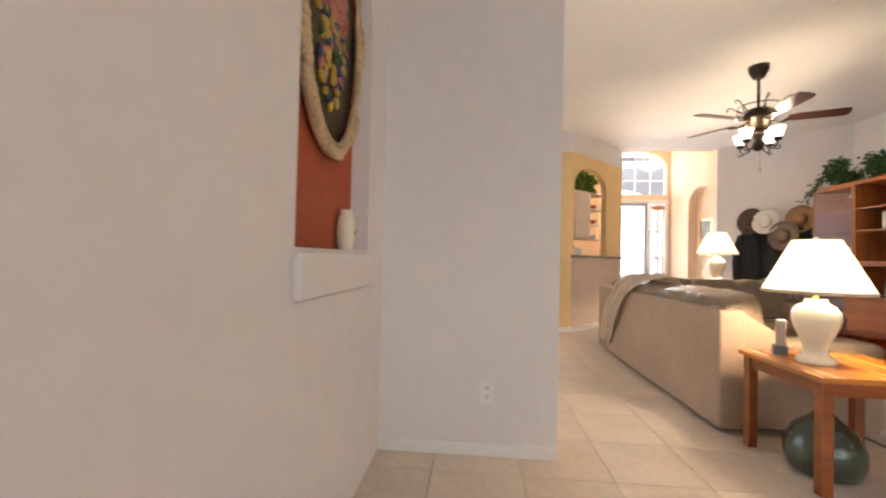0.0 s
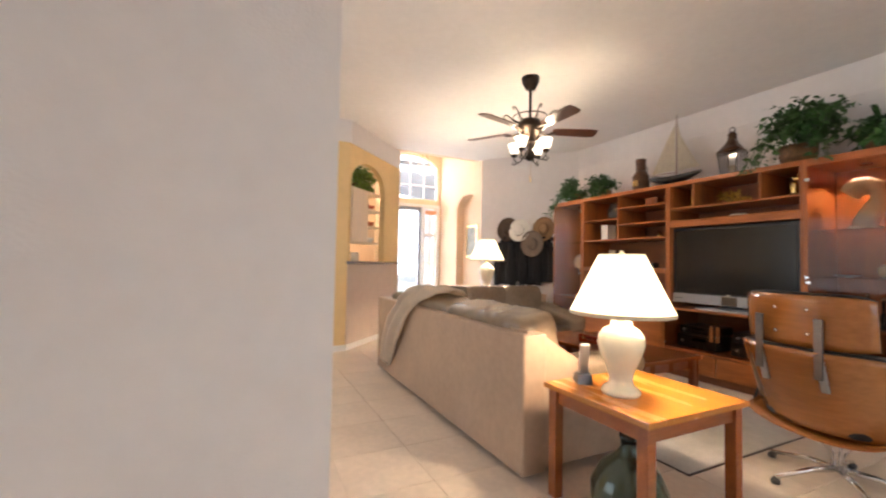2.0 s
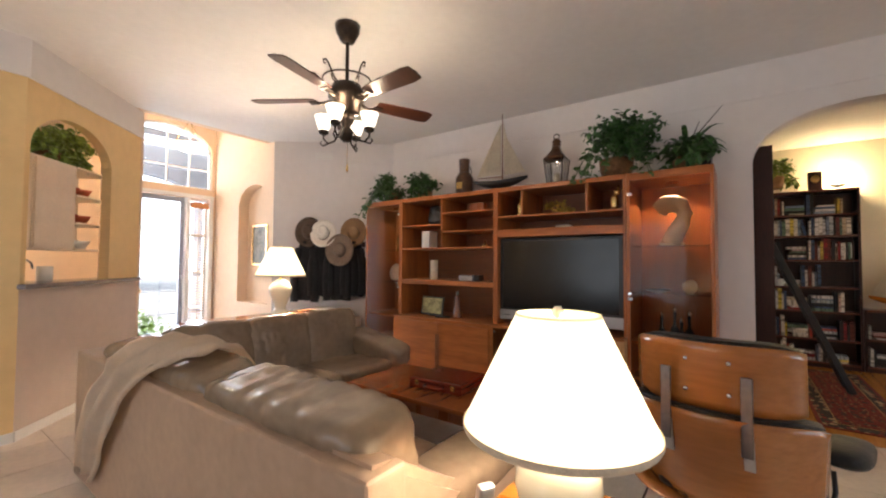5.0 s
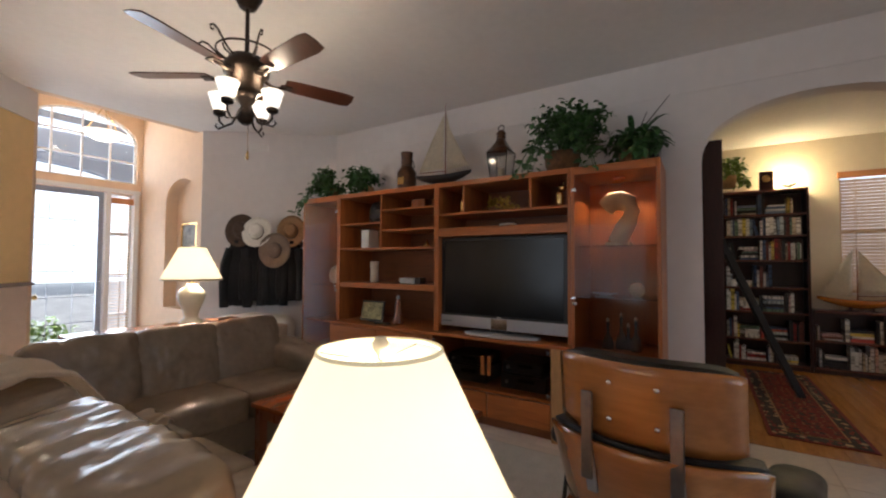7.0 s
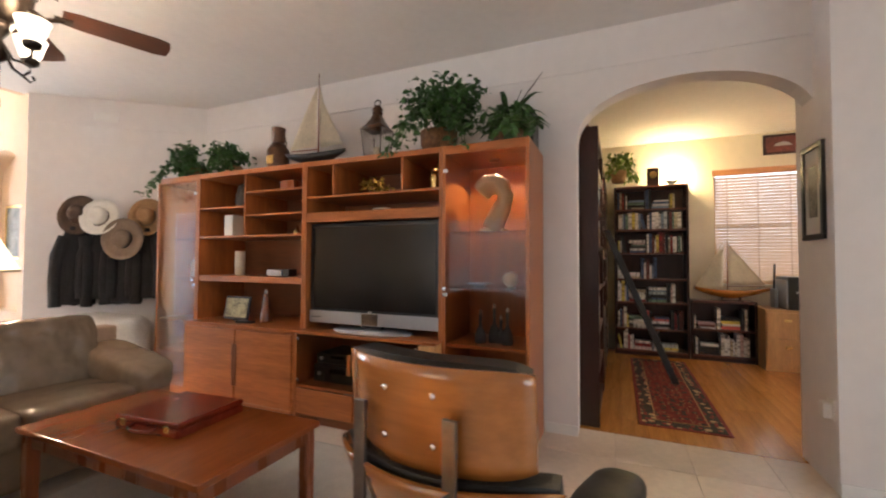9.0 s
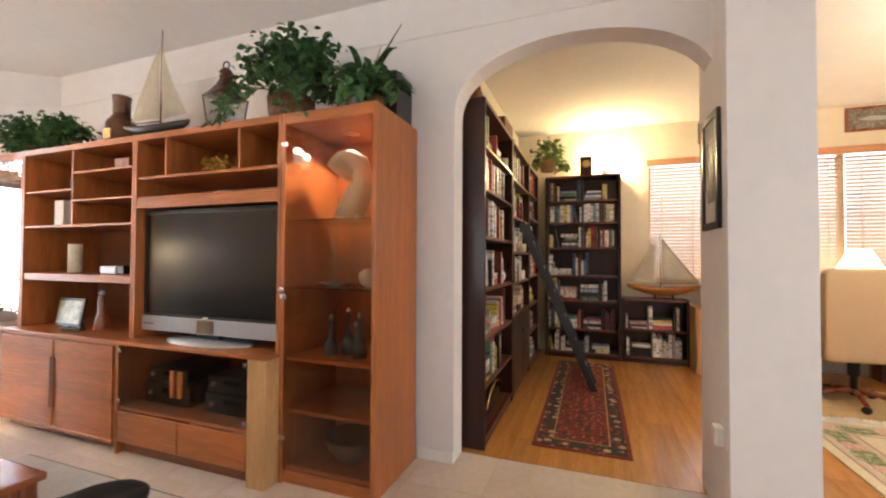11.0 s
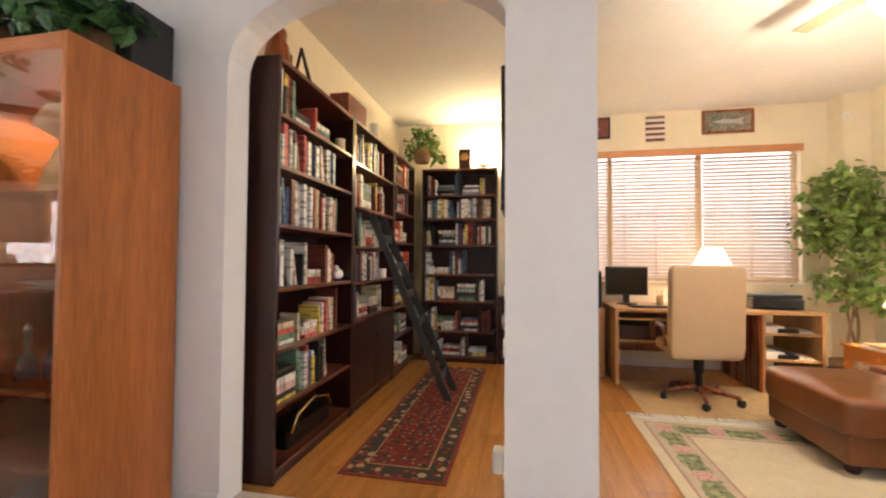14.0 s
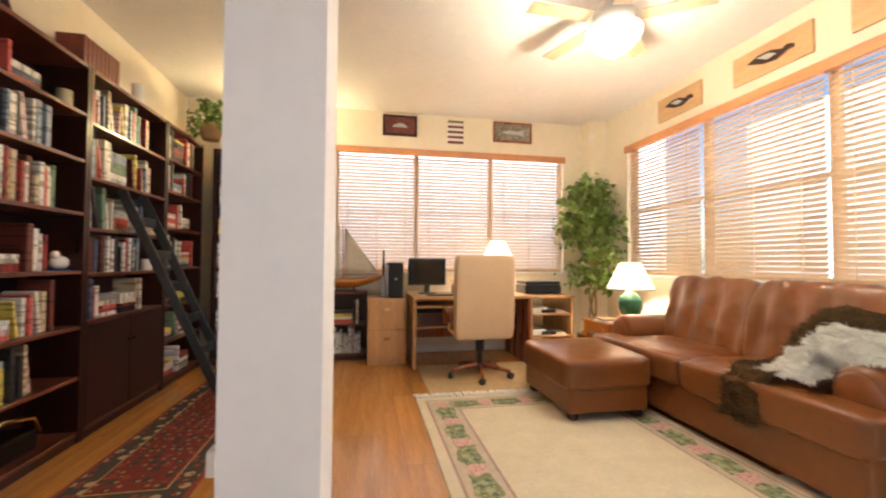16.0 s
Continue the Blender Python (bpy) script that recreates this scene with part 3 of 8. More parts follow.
panel("base_side", mu, TEAK, BF + 0.004, UB, y1 - T, y1, 0.0, 0.72)
panel("base_side", mu, OAK, BF - 0.005, UB, y0, y0 + 0.13, 0.0, 0.72, "pale oak end panel")
panel("base_top", mu, TEAK_H, BF, UB, y0, y1, 0.721, 0.744)
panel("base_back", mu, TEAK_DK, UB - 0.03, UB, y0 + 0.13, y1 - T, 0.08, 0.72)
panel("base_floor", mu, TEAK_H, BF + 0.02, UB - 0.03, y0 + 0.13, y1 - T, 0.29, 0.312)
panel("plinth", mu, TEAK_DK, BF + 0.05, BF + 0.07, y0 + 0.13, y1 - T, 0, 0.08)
for a, b in ((2.94, 3.487), (3.495, 4.042)):
    g = panel("glass_door", mu, SMOKE, BF + 0.004, BF + 0.010, a, b, 0.315, 0.715, "tinted glass door", 0.001)
    yy = 3.46 if a < 3 else 3.52
    panel("handle", mu, TEAK, BF - 0.018, BF + 0.003, yy - 0.014, yy + 0.014, 0.44, 0.60, "wooden pull")
    for z in (0.34, 0.67):
        panel("hinge", mu, CHROME, BF - 0.004, BF + 0.003, (2.945 if a < 3 else 4.012), (2.97 if a < 3 else 4.037), z, z + 0.025, "small chrome hinge", 0.004)
    panel("drawer_front", mu, TEAK_H, BF + 0.002, BF + 0.02, a, b, 0.085, 0.285)
for a, b, z, h in ((3.02, 3.42, 0.314, 0.12), (3.05, 3.40, 0.45, 0.10), (3.56, 3.98, 0.314, 0.14), (3.58, 3.95, 0.47, 0.08)):
    r = thing("media_player", pose(4.75, (a + b) / 2, z), "black audio component behind the glass door", "media player", "audio components")
    w = (b - a) / 2
    part("case", B(-0.14, 0.2, -w, w, 0, h, bevel=0.006), BLACK, r)
    part("display", B(-0.143, -0.139, -w * 0.5, w * 0.2, h * 0.55, h * 0.8), SCREEN, r)
    kb = lathe(bmesh.new(), [(0.015, 0), (0.015, 0.012), (0.011, 0.015)], 14, pose(-0.14, w * 0.7, h * 0.5, 0, -90, 0))
    part("dial", kb, SILVER, r)

# television
tv = thing("television", pose(4.66, 3.44, 0.744), "black flat television with a silver lower bar on an oval stand", "television")
part("case", B(-0.03, 0.06, -0.605, 0.605, 0.05, 0.885, bevel=0.012), BLACK, tv)
part("screen", B(-0.034, -0.029, -0.565, 0.565, 0.175, 0.85), SCREEN, tv, "dark matte screen")
part("silver_bar", B(-0.042, -0.030, -0.60, 0.60, 0.055, 0.155, bevel=0.005), SILVER, tv, "silver speaker bar")
part("badge", B(-0.0445, -0.0415, -0.02, 0.02, 0.16, 0.168), PAPER, tv)
part("speaker_slot", B(-0.0445, -0.0415, 0.48, 0.58, 0.10, 0.106), BLACK, tv)
part("center_plate", B(-0.046, -0.041, -0.075, 0.075, 0.058, 0.152, bevel=0.003), CHROME, tv, "bright metal plate")
bm = lathe(bmesh.new(), [(1, 0), (1, 0.012), (0.9, 0.022), (0.3, 0.03)], 40)
bmesh.ops.transform(bm, matrix=Matrix.Diagonal((0.14, 0.36, 1, 1)), verts=bm.verts)
part("stand", bm, SILVER, tv, "oval silver stand")
part("neck", B(-0.02, 0.04, -0.09, 0.09, 0.02, 0.07), BLACK, tv)

# ---- living room furniture ----
def shade_lamp(m, label, scale=1.0, body=None, body_mat=None, power=40, height=0.39):
    """A table lamp: turned base, coolie shade, finial and bulb."""
    th = thing("table_lamp", m, label, "table lamp")
    s = scale
    prof = body or [(0.085, 0), (0.09, 0.012), (0.082, 0.03), (0.060, 0.045), (0.052, 0.07), (0.066, 0.12), (0.095, 0.19), (0.108, 0.24), (0.104, 0.275), (0.080, 0.31), (0.05, 0.325), (0.048, 0.345)]
    part("base", lathe(bmesh.new(), [(r * s, z * s) for r, z in prof], 40), body_mat or CERAMIC, th, smooth=False)
    zt = prof[-1][1] * s
    zs = height * s
    part("neck", lathe(bmesh.new(), [(0.012 * s, zt), (0.012 * s, zs + 0.08 * s)], 12), BRASS, th)
    sb = lathe(bmesh.new(), [(0.235 * s, zs - 0.01), (0.237 * s, zs), (0.105 * s, zs + 0.275 * s), (0.102 * s, zs + 0.275 * s), (0.233 * s, zs - 0.005)], 56, caps=False)
    sh_ = part("shade", sb, SHADE, th, "glowing cream fabric shade")
    rim = lathe(bmesh.new(), [(0.237 * s, zs - 0.012), (0.240 * s, zs - 0.006), (0.2385 * s, zs + 0.006)], 56, caps=False)
    part("shade_trim", rim, FELT_CR, sh_)
    top_rim = lathe(bmesh.new(), [(0.1070 * s, zs + 0.272 * s), (0.1055 * s, zs + 0.278 * s), (0.1015 * s, zs + 0.278 * s), (0.1025 * s, zs + 0.270 * s)], 56, caps=False)
    part("shade_rim", top_rim, SHADE_RIM, sh_)
    spider = bmesh.new()
    for k in range(3):
        a = 2 * math.pi * k / 3
        tube(spider, [(0, 0, zs + 0.255 * s), (0.104 * s * math.cos(a), 0.104 * s * math.sin(a), zs + 0.268 * s)], 0.0013, 6)
    tube(spider, [(0.045 * s, 0, zs + 0.05 * s), (0.05 * s, 0, zs + 0.15 * s), (0, 0, zs + 0.27 * s)], 0.0025, 6)
    tube(spider, [(-0.045 * s, 0, zs + 0.05 * s), (-0.05 * s, 0, zs + 0.15 * s), (0, 0, zs + 0.27 * s)], 0.0025, 6)
    part("harp", spider, SILVER, th)
    part("finial", lathe(bmesh.new(), [(0.004 * s, zs + 0.26 * s), (0.007 * s, zs + 0.268 * s), (0.013 * s, zs + 0.276 * s), (0.015 * s, zs + 0.286 * s), (0.008 * s, zs + 0.297 * s)], 18), CERAMIC, th, "cream ball finial")
    bulb = lathe(bmesh.new(), [(0.012 * s, zs + 0.08 * s), (0.016 * s, zs + 0.10 * s), (0.030 * s, zs + 0.14 * s), (0.026 * s, zs + 0.165 * s), (0.010 * s, zs + 0.178 * s)], 18)
    part("bulb", bulb, BULB, th, "lit warm bulb")
    lamp("table_lamp_light", "POINT", m @ pose(0, 0, zs + 0.14 * s) @ pose(0.06, 0, 0), power, WARM, 0.05)
    return th


def leg_table(name, m, w, d, h, top, leg, wood, wood2, label, category, apron=0.07, over=0.02):
    """Four straight legs, aprons and a framed top, centred on m."""
    th = thing(name, m, label, category)
    part("tabletop", B(-w / 2, w / 2, -d / 2, d / 2, h - top, h, bevel=0.006), wood, th)
    for sx in (-1, 1):
        for sy in (-1, 1):
            x, y = sx * (w / 2 - over - leg / 2), sy * (d / 2 - over - leg / 2)
            part("leg", B(x - leg / 2, x + leg / 2, y - leg / 2, y + leg / 2, 0, h - top, bevel=0.004), wood2, th)
    for s_ in (-1, 1):
        y = s_ * (d / 2 - over - leg / 2)
        part("apron", B(-w / 2 + over + leg, w / 2 - over - leg, y - 0.011, y + 0.011, h - top - apron, h - top), wood2, th)
        x = s_ * (w / 2 - over - leg / 2)
        part("apron", B(x - 0.011, x + 0.011, -d / 2 + over + leg, d / 2 - over - leg, h - top - apron, h - top), wood2, th)
    return th


leg_table("end_table", pose(1.975, 2.39, 0), 0.69, 0.62, 0.575, 0.028, 0.052, HONEY, CHERRY, "honey-stained wooden end table with straight legs beside the sofa", "end table")
shade_lamp(pose(1.845, 2.395, 0.575), "cream ceramic urn lamp with a glowing shade on the end table", 1.0, power=66)
leg_table("coffee_table", pose(3.30, 3.79, 0.012), 0.70, 1.36, 0.445, 0.03, 0.055, CHERRY, CHERRY_DK, "reddish cherry coffee table with square legs on a cream rug", "coffee table", apron=0.075)
leg_table("console_table", pose(3.0, 5.72, 0), 1.3, 0.40, 0.845, 0.03, 0.05, CHERRY, CHERRY_DK, "dark wooden console table behind the sofa", "console table")
shade_lamp(pose(3.18, 5.73, 0.845), "cream ceramic urn lamp with a glowing shade on the console", 1.0, power=125)

# briefcase
bc = thing("briefcase", pose(3.365, 3.80, 0.457, 0, 0, 4), "oxblood leather briefcase lying on the coffee table", "briefcase")
part("lower_shell", B(-0.20, 0.20, -0.22, 0.22, 0, 0.042, bevel=0.012), BRIEF, bc)
part("lid", B(-0.20, 0.20, -0.22, 0.22, 0.044, 0.072, bevel=0.012), BRIEF, bc)
hb = tube(bmesh.new(), [(-0.20, -0.075, 0.036), (-0.235, -0.07, 0.034), (-0.25, -0.03, 0.032), (-0.25, 0.03, 0.032), (-0.235, 0.07, 0.034), (-0.20, 0.075, 0.036)], 0.009, 8)
part("handle", hb, BRIEF, bc)
for yy in (-0.15, 0.15):
    part("latch", B(-0.208, -0.198, yy - 0.018, yy + 0.018, 0.024, 0.058, bevel=0.003), BRASS, bc, "brass latch")

# cordless phone in its cradle
ph = thing("cordless_phone", pose(1.81, 2.605, 0.575, 0, 0, 60), "grey cordless phone standing in a black cradle", "telephone")
part("cradle", prism(bmesh.new(), [(-0.045, 0), (0.055, 0), (0.045, 0.03), (0.0, 0.055), (-0.04, 0.05)], 0.07, pose(0, -0.035, 0)), STEEL_DK, ph)
part("handset", B(-0.012, 0.014, -0.024, 0.024, 0, 0.17, bevel=0.008, m=pose(-0.005, 0, 0.04, 0, -12, 0)), SILVER, ph, "silver handset")

# green glass jug under the end table
jg = thing("glass_jug", pose(1.86, 2.36, 0), "large green glass demijohn on the floor under the end table", "glass jug")
part("bottle", lathe(bmesh.new(), [(0.10, 0), (0.15, 0.02), (0.172, 0.09), (0.17, 0.16), (0.13, 0.24), (0.06, 0.30), (0.038, 0.33), (0.036, 0.38), (0.030, 0.38), (0.030, 0.33), (0.05, 0.295), (0.12, 0.235), (0.16, 0.16), (0.16, 0.09), (0.14, 0.03), (0.09, 0.012)], 40), GREEN_GLASS, jg)
part("lip", lathe(bmesh.new(), [(0.036, 0.372), (0.044, 0.376), (0.044, 0.392), (0.034, 0.396)], 24), GREEN_GLASS, jg)

# area rug
ar_ = thing("area_rug", pose(0, 0, 0), "plain cream wool rug with a dark bound edge", "rug")
part("woven_top", B(2.52, 4.26, 2.50, 4.55, 0.0, 0.011, bevel=0.004), RUG_W, ar_)
part("binding", B(2.508, 4.272, 2.488, 4.562, 0.0, 0.006, bevel=0.002), MAHOG, ar_, "dark bound edge")

# sectional sofa
so = thing("sectional_sofa", pose(1.58, 2.87, 0), "taupe leather sectional sofa with creased cushions", "sofa")


def sp(name, bm, material=LEATHER, label=""):
    bmesh.ops.translate(bm, verts=bm.verts, vec=(-1.58, -2.87, 0))
    return part(name, bm, material, so, label)


sp("back_panel", B(1.575, 1.74, 2.80, 5.42, 0.035, 0.80, bevel=0.02, seg=3), LEATHER_LIT, "smooth taupe leather outer back")
sp("back_panel", B(1.74, 3.84, 5.27, 5.42, 0.035, 0.80, bevel=0.02, seg=3), LEATHER_LIT)
sp("seat_base", B(1.74, 2.44, 3.09, 5.27, 0.06, 0.30, bevel=0.02))
sp("seat_base", B(2.44, 3.62, 4.62, 5.27, 0.06, 0.30, bevel=0.02))
for i, (a, b) in enumerate(((2.92, 3.88), (3.88, 5.20))):
    bm = soft(bmesh.new(), (0, 0, 0), (0.31, b - a + 0.03, 0.49), 7, 48, 0.010, 7, i + 1, run=(0.8, 2.4, 0.9))
    bmesh.ops.transform(bm, matrix=pose(1.805, (a + b) / 2, 0.65, 0, -9, 0), verts=bm.verts)
    sp("back_cushion", bm)
for i, (a, b) in enumerate(((3.10, 3.66), (3.66, 4.22), (4.22, 4.75))):
    sp("seat_cushion", soft(bmesh.new(), (2.20, (a + b) / 2, 0.385), (0.57, b - a + 0.012, 0.20), 8, 18, 0.007, 6, i + 11, crown=0.14))
for i, (a, b) in enumerate(((2.02, 2.56), (2.56, 3.08), (3.08, 3.62))):
    bm = soft(bmesh.new(), (0, 0, 0), (b - a + 0.035, 0.30, 0.49), 7, 32, 0.012, 6, i + 21, run=(2.0, 0.8, 1.5))
    bmesh.ops.transform(bm, matrix=pose((a + b) / 2, 5.235, 0.66, -11, 0, 0), verts=bm.verts)
    sp("back_cushion", bm)
for i, (a, b) in enumerate(((2.46, 3.04), (3.04, 3.62))):
    sp("seat_cushion", soft(bmesh.new(), ((a + b) / 2, 4.86, 0.385), (b - a + 0.012, 0.57, 0.20), 8, 18, 0.007, 6, i + 31, crown=0.14))
# arms: near one slopes down from the back, far one closes the other wing
# the near arm takes the paler leather for its lamp-lit look
arm_pts = [(0, 0.04), (1.0, 0.04), (1.0, 0.46), (0.95, 0.54), (0.80, 0.555), (0.60, 0.56), (0.42, 0.62), (0.25, 0.72), (0.12, 0.80), (0, 0.82)]
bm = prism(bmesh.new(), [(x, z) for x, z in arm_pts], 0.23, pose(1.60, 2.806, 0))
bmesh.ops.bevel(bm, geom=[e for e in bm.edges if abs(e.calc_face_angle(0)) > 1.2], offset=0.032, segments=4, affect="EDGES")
sp("arm", bm, LEATHER_LIT, label="sloping padded leather arm")
sp("arm_pad", soft(bmesh.new(), (2.26, 2.935, 0.55), (0.74, 0.28, 0.15), 3.2, 12, 0.008, 6, 41))
sp("arm", B(3.60, 3.84, 4.60, 5.27, 0.05, 0.50, bevel=0.05, seg=3))
bm = soft(bmesh.new(), (0, 0, 0), (0.32, 0.74, 0.21), 4.5, 16, 0.012, 6, 42)
bmesh.ops.transform(bm, matrix=pose(3.71, 4.92, 0.55, 10, 0, 0), verts=bm.verts)
sp("arm_pad", bm)

# wool throw over the corner of the sofa back
bm = bmesh.new()
N_, M_ = 46, 16
path = [(1.545, 0.13), (1.53, 0.40), (1.535, 0.66), (1.56, 0.83), (1.66, 0.935), (1.78, 0.95), (1.93, 0.90), (2.06, 0.74), (2.16, 0.56), (2.33, 0.515), (2.42, 0.505)]
grid = []
for i in range(N_ + 1):
    f_ = i / N_ * (len(path) - 1)
    k = min(int(f_), len(path) - 2)
    r = f_ - k
    px_, pz_ = [path[k][j] * (1 - r) + path[k + 1][j] * r for j in (0, 1)]
    row = []
    for j in range(M_ + 1):
        v_ = j / M_
        q_ = i / N_
        mid_ = 5.10 - 0.82 * min(1, q_ / 0.42) if q_ < 0.42 else 4.28 + 0.20 * (q_ - 0.42) / 0.58
        wid_ = 0.36 + 0.22 * math.sin(math.pi * min(1, q_ * 1.1)) - 0.22 * max(0, q_ - 0.6)
        yy = min(mid_ + wid_ * (v_ - 0.5) + 0.03 * noise.noise((i * 0.2, j * 0.3, 2)), 5.40)
        w_ = (0.012 + 0.022 * q_) * math.sin(v_ * 17 + 2.5 * noise.noise((i * 0.08, 3, v_ * 2))) + 0.03 * noise.noise((i * 0.22, v_ * 5, 7))
        row.append(bm.verts.new((px_ - (w_ if i < 16 else 0), yy, max(pz_ + (w_ if i >= 16 else 0) + 0.02, 0.03))))
    grid.append(row)
for a, b in zip(grid, grid[1:]):
    for j in range(M_):
        bm.faces.new((a[j], b[j], b[j + 1], a[j + 1])).smooth = True
th_ = bmesh.ops.solidify(bm, geom=bm.faces[:], thickness=0.014)
single("throw_blanket", bm, THROW, pose(0, 0, 0), "beige wool throw draped over the sofa back", "blanket")

# bentwood lounge chair, seen from behind
CH = pose(3.16, 2.08, 0.0, 0, 0, -8)
ch = thing("lounge_chair", CH, "bent walnut lounge chair with black leather pads and swivel base", "lounge chair")


def shell(w, h, bow, lean, x0, z0, thick, n=16, k=8, taper=0.0, corner=0.12):
    """A plywood shell that wraps forward at its sides: local x forward, y across, z up."""
    bm_ = bmesh.new()
    layers = []
    for off in (0, thick):
        g = []
        for i in range(k + 1):
            v_ = i / k
            row = []
            for j in range(n + 1):
                u_ = 2 * j / n - 1
                edge = corner * (abs(u_) ** 6) * (2 * v_ - 1) * h * 0.5
                half = w / 2 * (1 - taper * (1 - v_))
                a = u_ * 0.5 * math.pi * bow
                y_ = half * math.sin(a) / max(0.2, math.sin(0.5 * math.pi * bow))
                x_ = half * 0.85 * (1 - math.cos(a)) + x0 + lean * (1 - v_) + off
                row.append(bm_.verts.new((x_, y_ * (1 - off * 0.6), z0 + h * v_ - edge)))
            g.append(row)
        layers.append(g)
    A, C = layers
    for i in range(k):
        for j in range(n):
            bm_.faces.new((A[i][j], A[i + 1][j], A[i + 1][j + 1], A[i][j + 1])).smooth = True
            bm_.faces.new((C[i][j], C[i][j + 1], C[i + 1][j + 1], C[i + 1][j])).smooth = True
    for j in range(n):
        bm_.faces.new((A[0][j], A[0][j + 1], C[0][j + 1], C[0][j])), bm_.faces.new((A[k][j], C[k][j], C[k][j + 1], A[k][j + 1]))
    for i in range(k):
        bm_.faces.new((A[i][0], C[i][0], C[i + 1][0], A[i + 1][0])), bm_.faces.new((A[i][n], A[i + 1][n], C[i + 1][n], C[i][n]))
    return bm_


part("headrest_shell", shell(0.60, 0.27, 0.62, 0.02, -0.37, 0.785, 0.014), WALNUT, ch, "glossy bent walnut headrest")
part("headrest_cushion", shell(0.57, 0.275, 0.55, 0.02, -0.352, 0.792, 0.075, corner=0.2), BLACK_LE, ch, "black leather pad")
part("back_shell", shell(0.72, 0.43, 0.74, 0.16, -0.40, 0.345, 0.014, n=24, k=12, taper=0.05), WALNUT, ch, "glossy bent walnut back")
part("back_cushion", shell(0.69, 0.36, 0.70, 0.145, -0.368, 0.425, 0.075, n=24, k=12, taper=0.05, corner=0.14), BLACK_LE, ch, "black leather pad")
sb = shell(0.70, 0.55, 0.60, 0.0, 0, 0, 0.014, taper=0.05)
bmesh.ops.transform(sb, matrix=pose(-0.24, 0, 0.29, 0, 78, 0) @ Matrix.Diagonal((-0.62, 1, 1, 1)), verts=sb.verts)
bmesh.ops.recalc_face_normals(sb, faces=sb.faces[:])
part("seat_shell", sb, WALNUT, ch, "bent walnut seat")
part("seat_cushion", soft(bmesh.new(), (0.05, 0, 0.40), (0.56, 0.56, 0.15), 4, 12, 0.006, 6, 51), BLACK_LE, ch)
for yy in (-0.13, 0.15):
    bb = box(bmesh.new(), -0.006, 0.006, -0.019, 0.019, -0.15, 0.15, bevel=0.003, m=pose(-0.375, yy, 0.79, 0, 0, 0))
    part("back_brace", bb, STEEL_DK, ch, "dark metal brace")
    b2 = box(bmesh.new(), -0.005, 0.005, -0.018, 0.018, -0.09, 0.09, bevel=0.003, m=pose(-0.348, yy, 0.66, 0, -17, 0))
    part("brace_lower", b2, SILVER, ch, "brushed metal brace")
for sy in (-1, 1):
    ab = soft(bmesh.new(), (0, 0, 0), (0.42, 0.17, 0.085), 3, 12, 0.004, 6, 60)
    bmesh.ops.transform(ab, matrix=pose(0.15, sy * 0.40, 0.585, 0, 6, sy * 6), verts=ab.verts)
    part("armrest", ab, BLACK_LE, ch, "black leather armrest")
    part("arm_bracket", tube(bmesh.new(), [(-0.02, sy * 0.36, 0.55), (-0.05, sy * 0.365, 0.48), (-0.16, sy * 0.335, 0.36)], 0.009, 8), BLACK, ch)
for i in range(8):
    a = i % 4
    scr = lathe(bmesh.new(), [(0.009, 0), (0.008, 0.004), (0.003, 0.006)], 10, pose((-0.372 if i < 4 else -0.37), 0, 0, 0, -90, 0))
    bmesh.ops.translate(scr, verts=scr.verts, vec=(0.10 if a in (0, 3) else 0.015, (-0.25, -0.07, 0.08, 0.25)[a], 0.98 if i < 4 else 0.855))
    part("screw", scr, CHROME, ch)
part("stem", lathe(bmesh.new(), [(0.03, 0.09), (0.03, 0.16), (0.05, 0.20), (0.12, 0.285)], 20), CHROME, ch)
for k in range(5):
    a = 2 * math.pi * k / 5 + 0.3
    fb = tube(bmesh.new(), [(0, 0, 0.10), (0.15 * math.cos(a), 0.15 * math.sin(a), 0.09), (0.34 * math.cos(a), 0.34 * math.sin(a), 0.045)], 0.018, 8, 0.012)
    lg = part("base_leg", fb, CHROME, ch, "polished metal foot")
    part("glide", lathe(bmesh.new(), [(0.022, 0.0115), (0.024, 0.03), (0.012, 0.045)], 14, pose(0.335 * math.cos(a), 0.335 * math.sin(a), 0)), BLACK, lg)

# ceiling fan with four lamps
FAN = (2.76, 4.29)
fn = thing("ceiling_fan", pose(FAN[0], FAN[1], CZ), "bronze ceiling fan with wooden blades and four lit glass cups", "ceiling fan")
part("canopy", lathe(bmesh.new(), [(0.03, -0.13), (0.05, -0.12), (0.085, -0.05), (0.09, 0.0)], 28), BRONZE, fn)
part("downrod", lathe(bmesh.new(), [(0.013, -0.45), (0.013, -0.11)], 14), BRONZE, fn)
part("motor", lathe(bmesh.new(), [(0.05, -0.66), (0.09, -0.64), (0.105, -0.56), (0.13, -0.54), (0.135, -0.50), (0.11, -0.465), (0.10, -0.44), (0.06, -0.425), (0.02, -0.42)], 32), BRONZE, fn)
part("switch_housing", lathe(bmesh.new(), [(0.02, -0.85), (0.045, -0.83), (0.05, -0.78), (0.03, -0.74), (0.055, -0.70), (0.06, -0.66)], 24), BRONZE, fn)
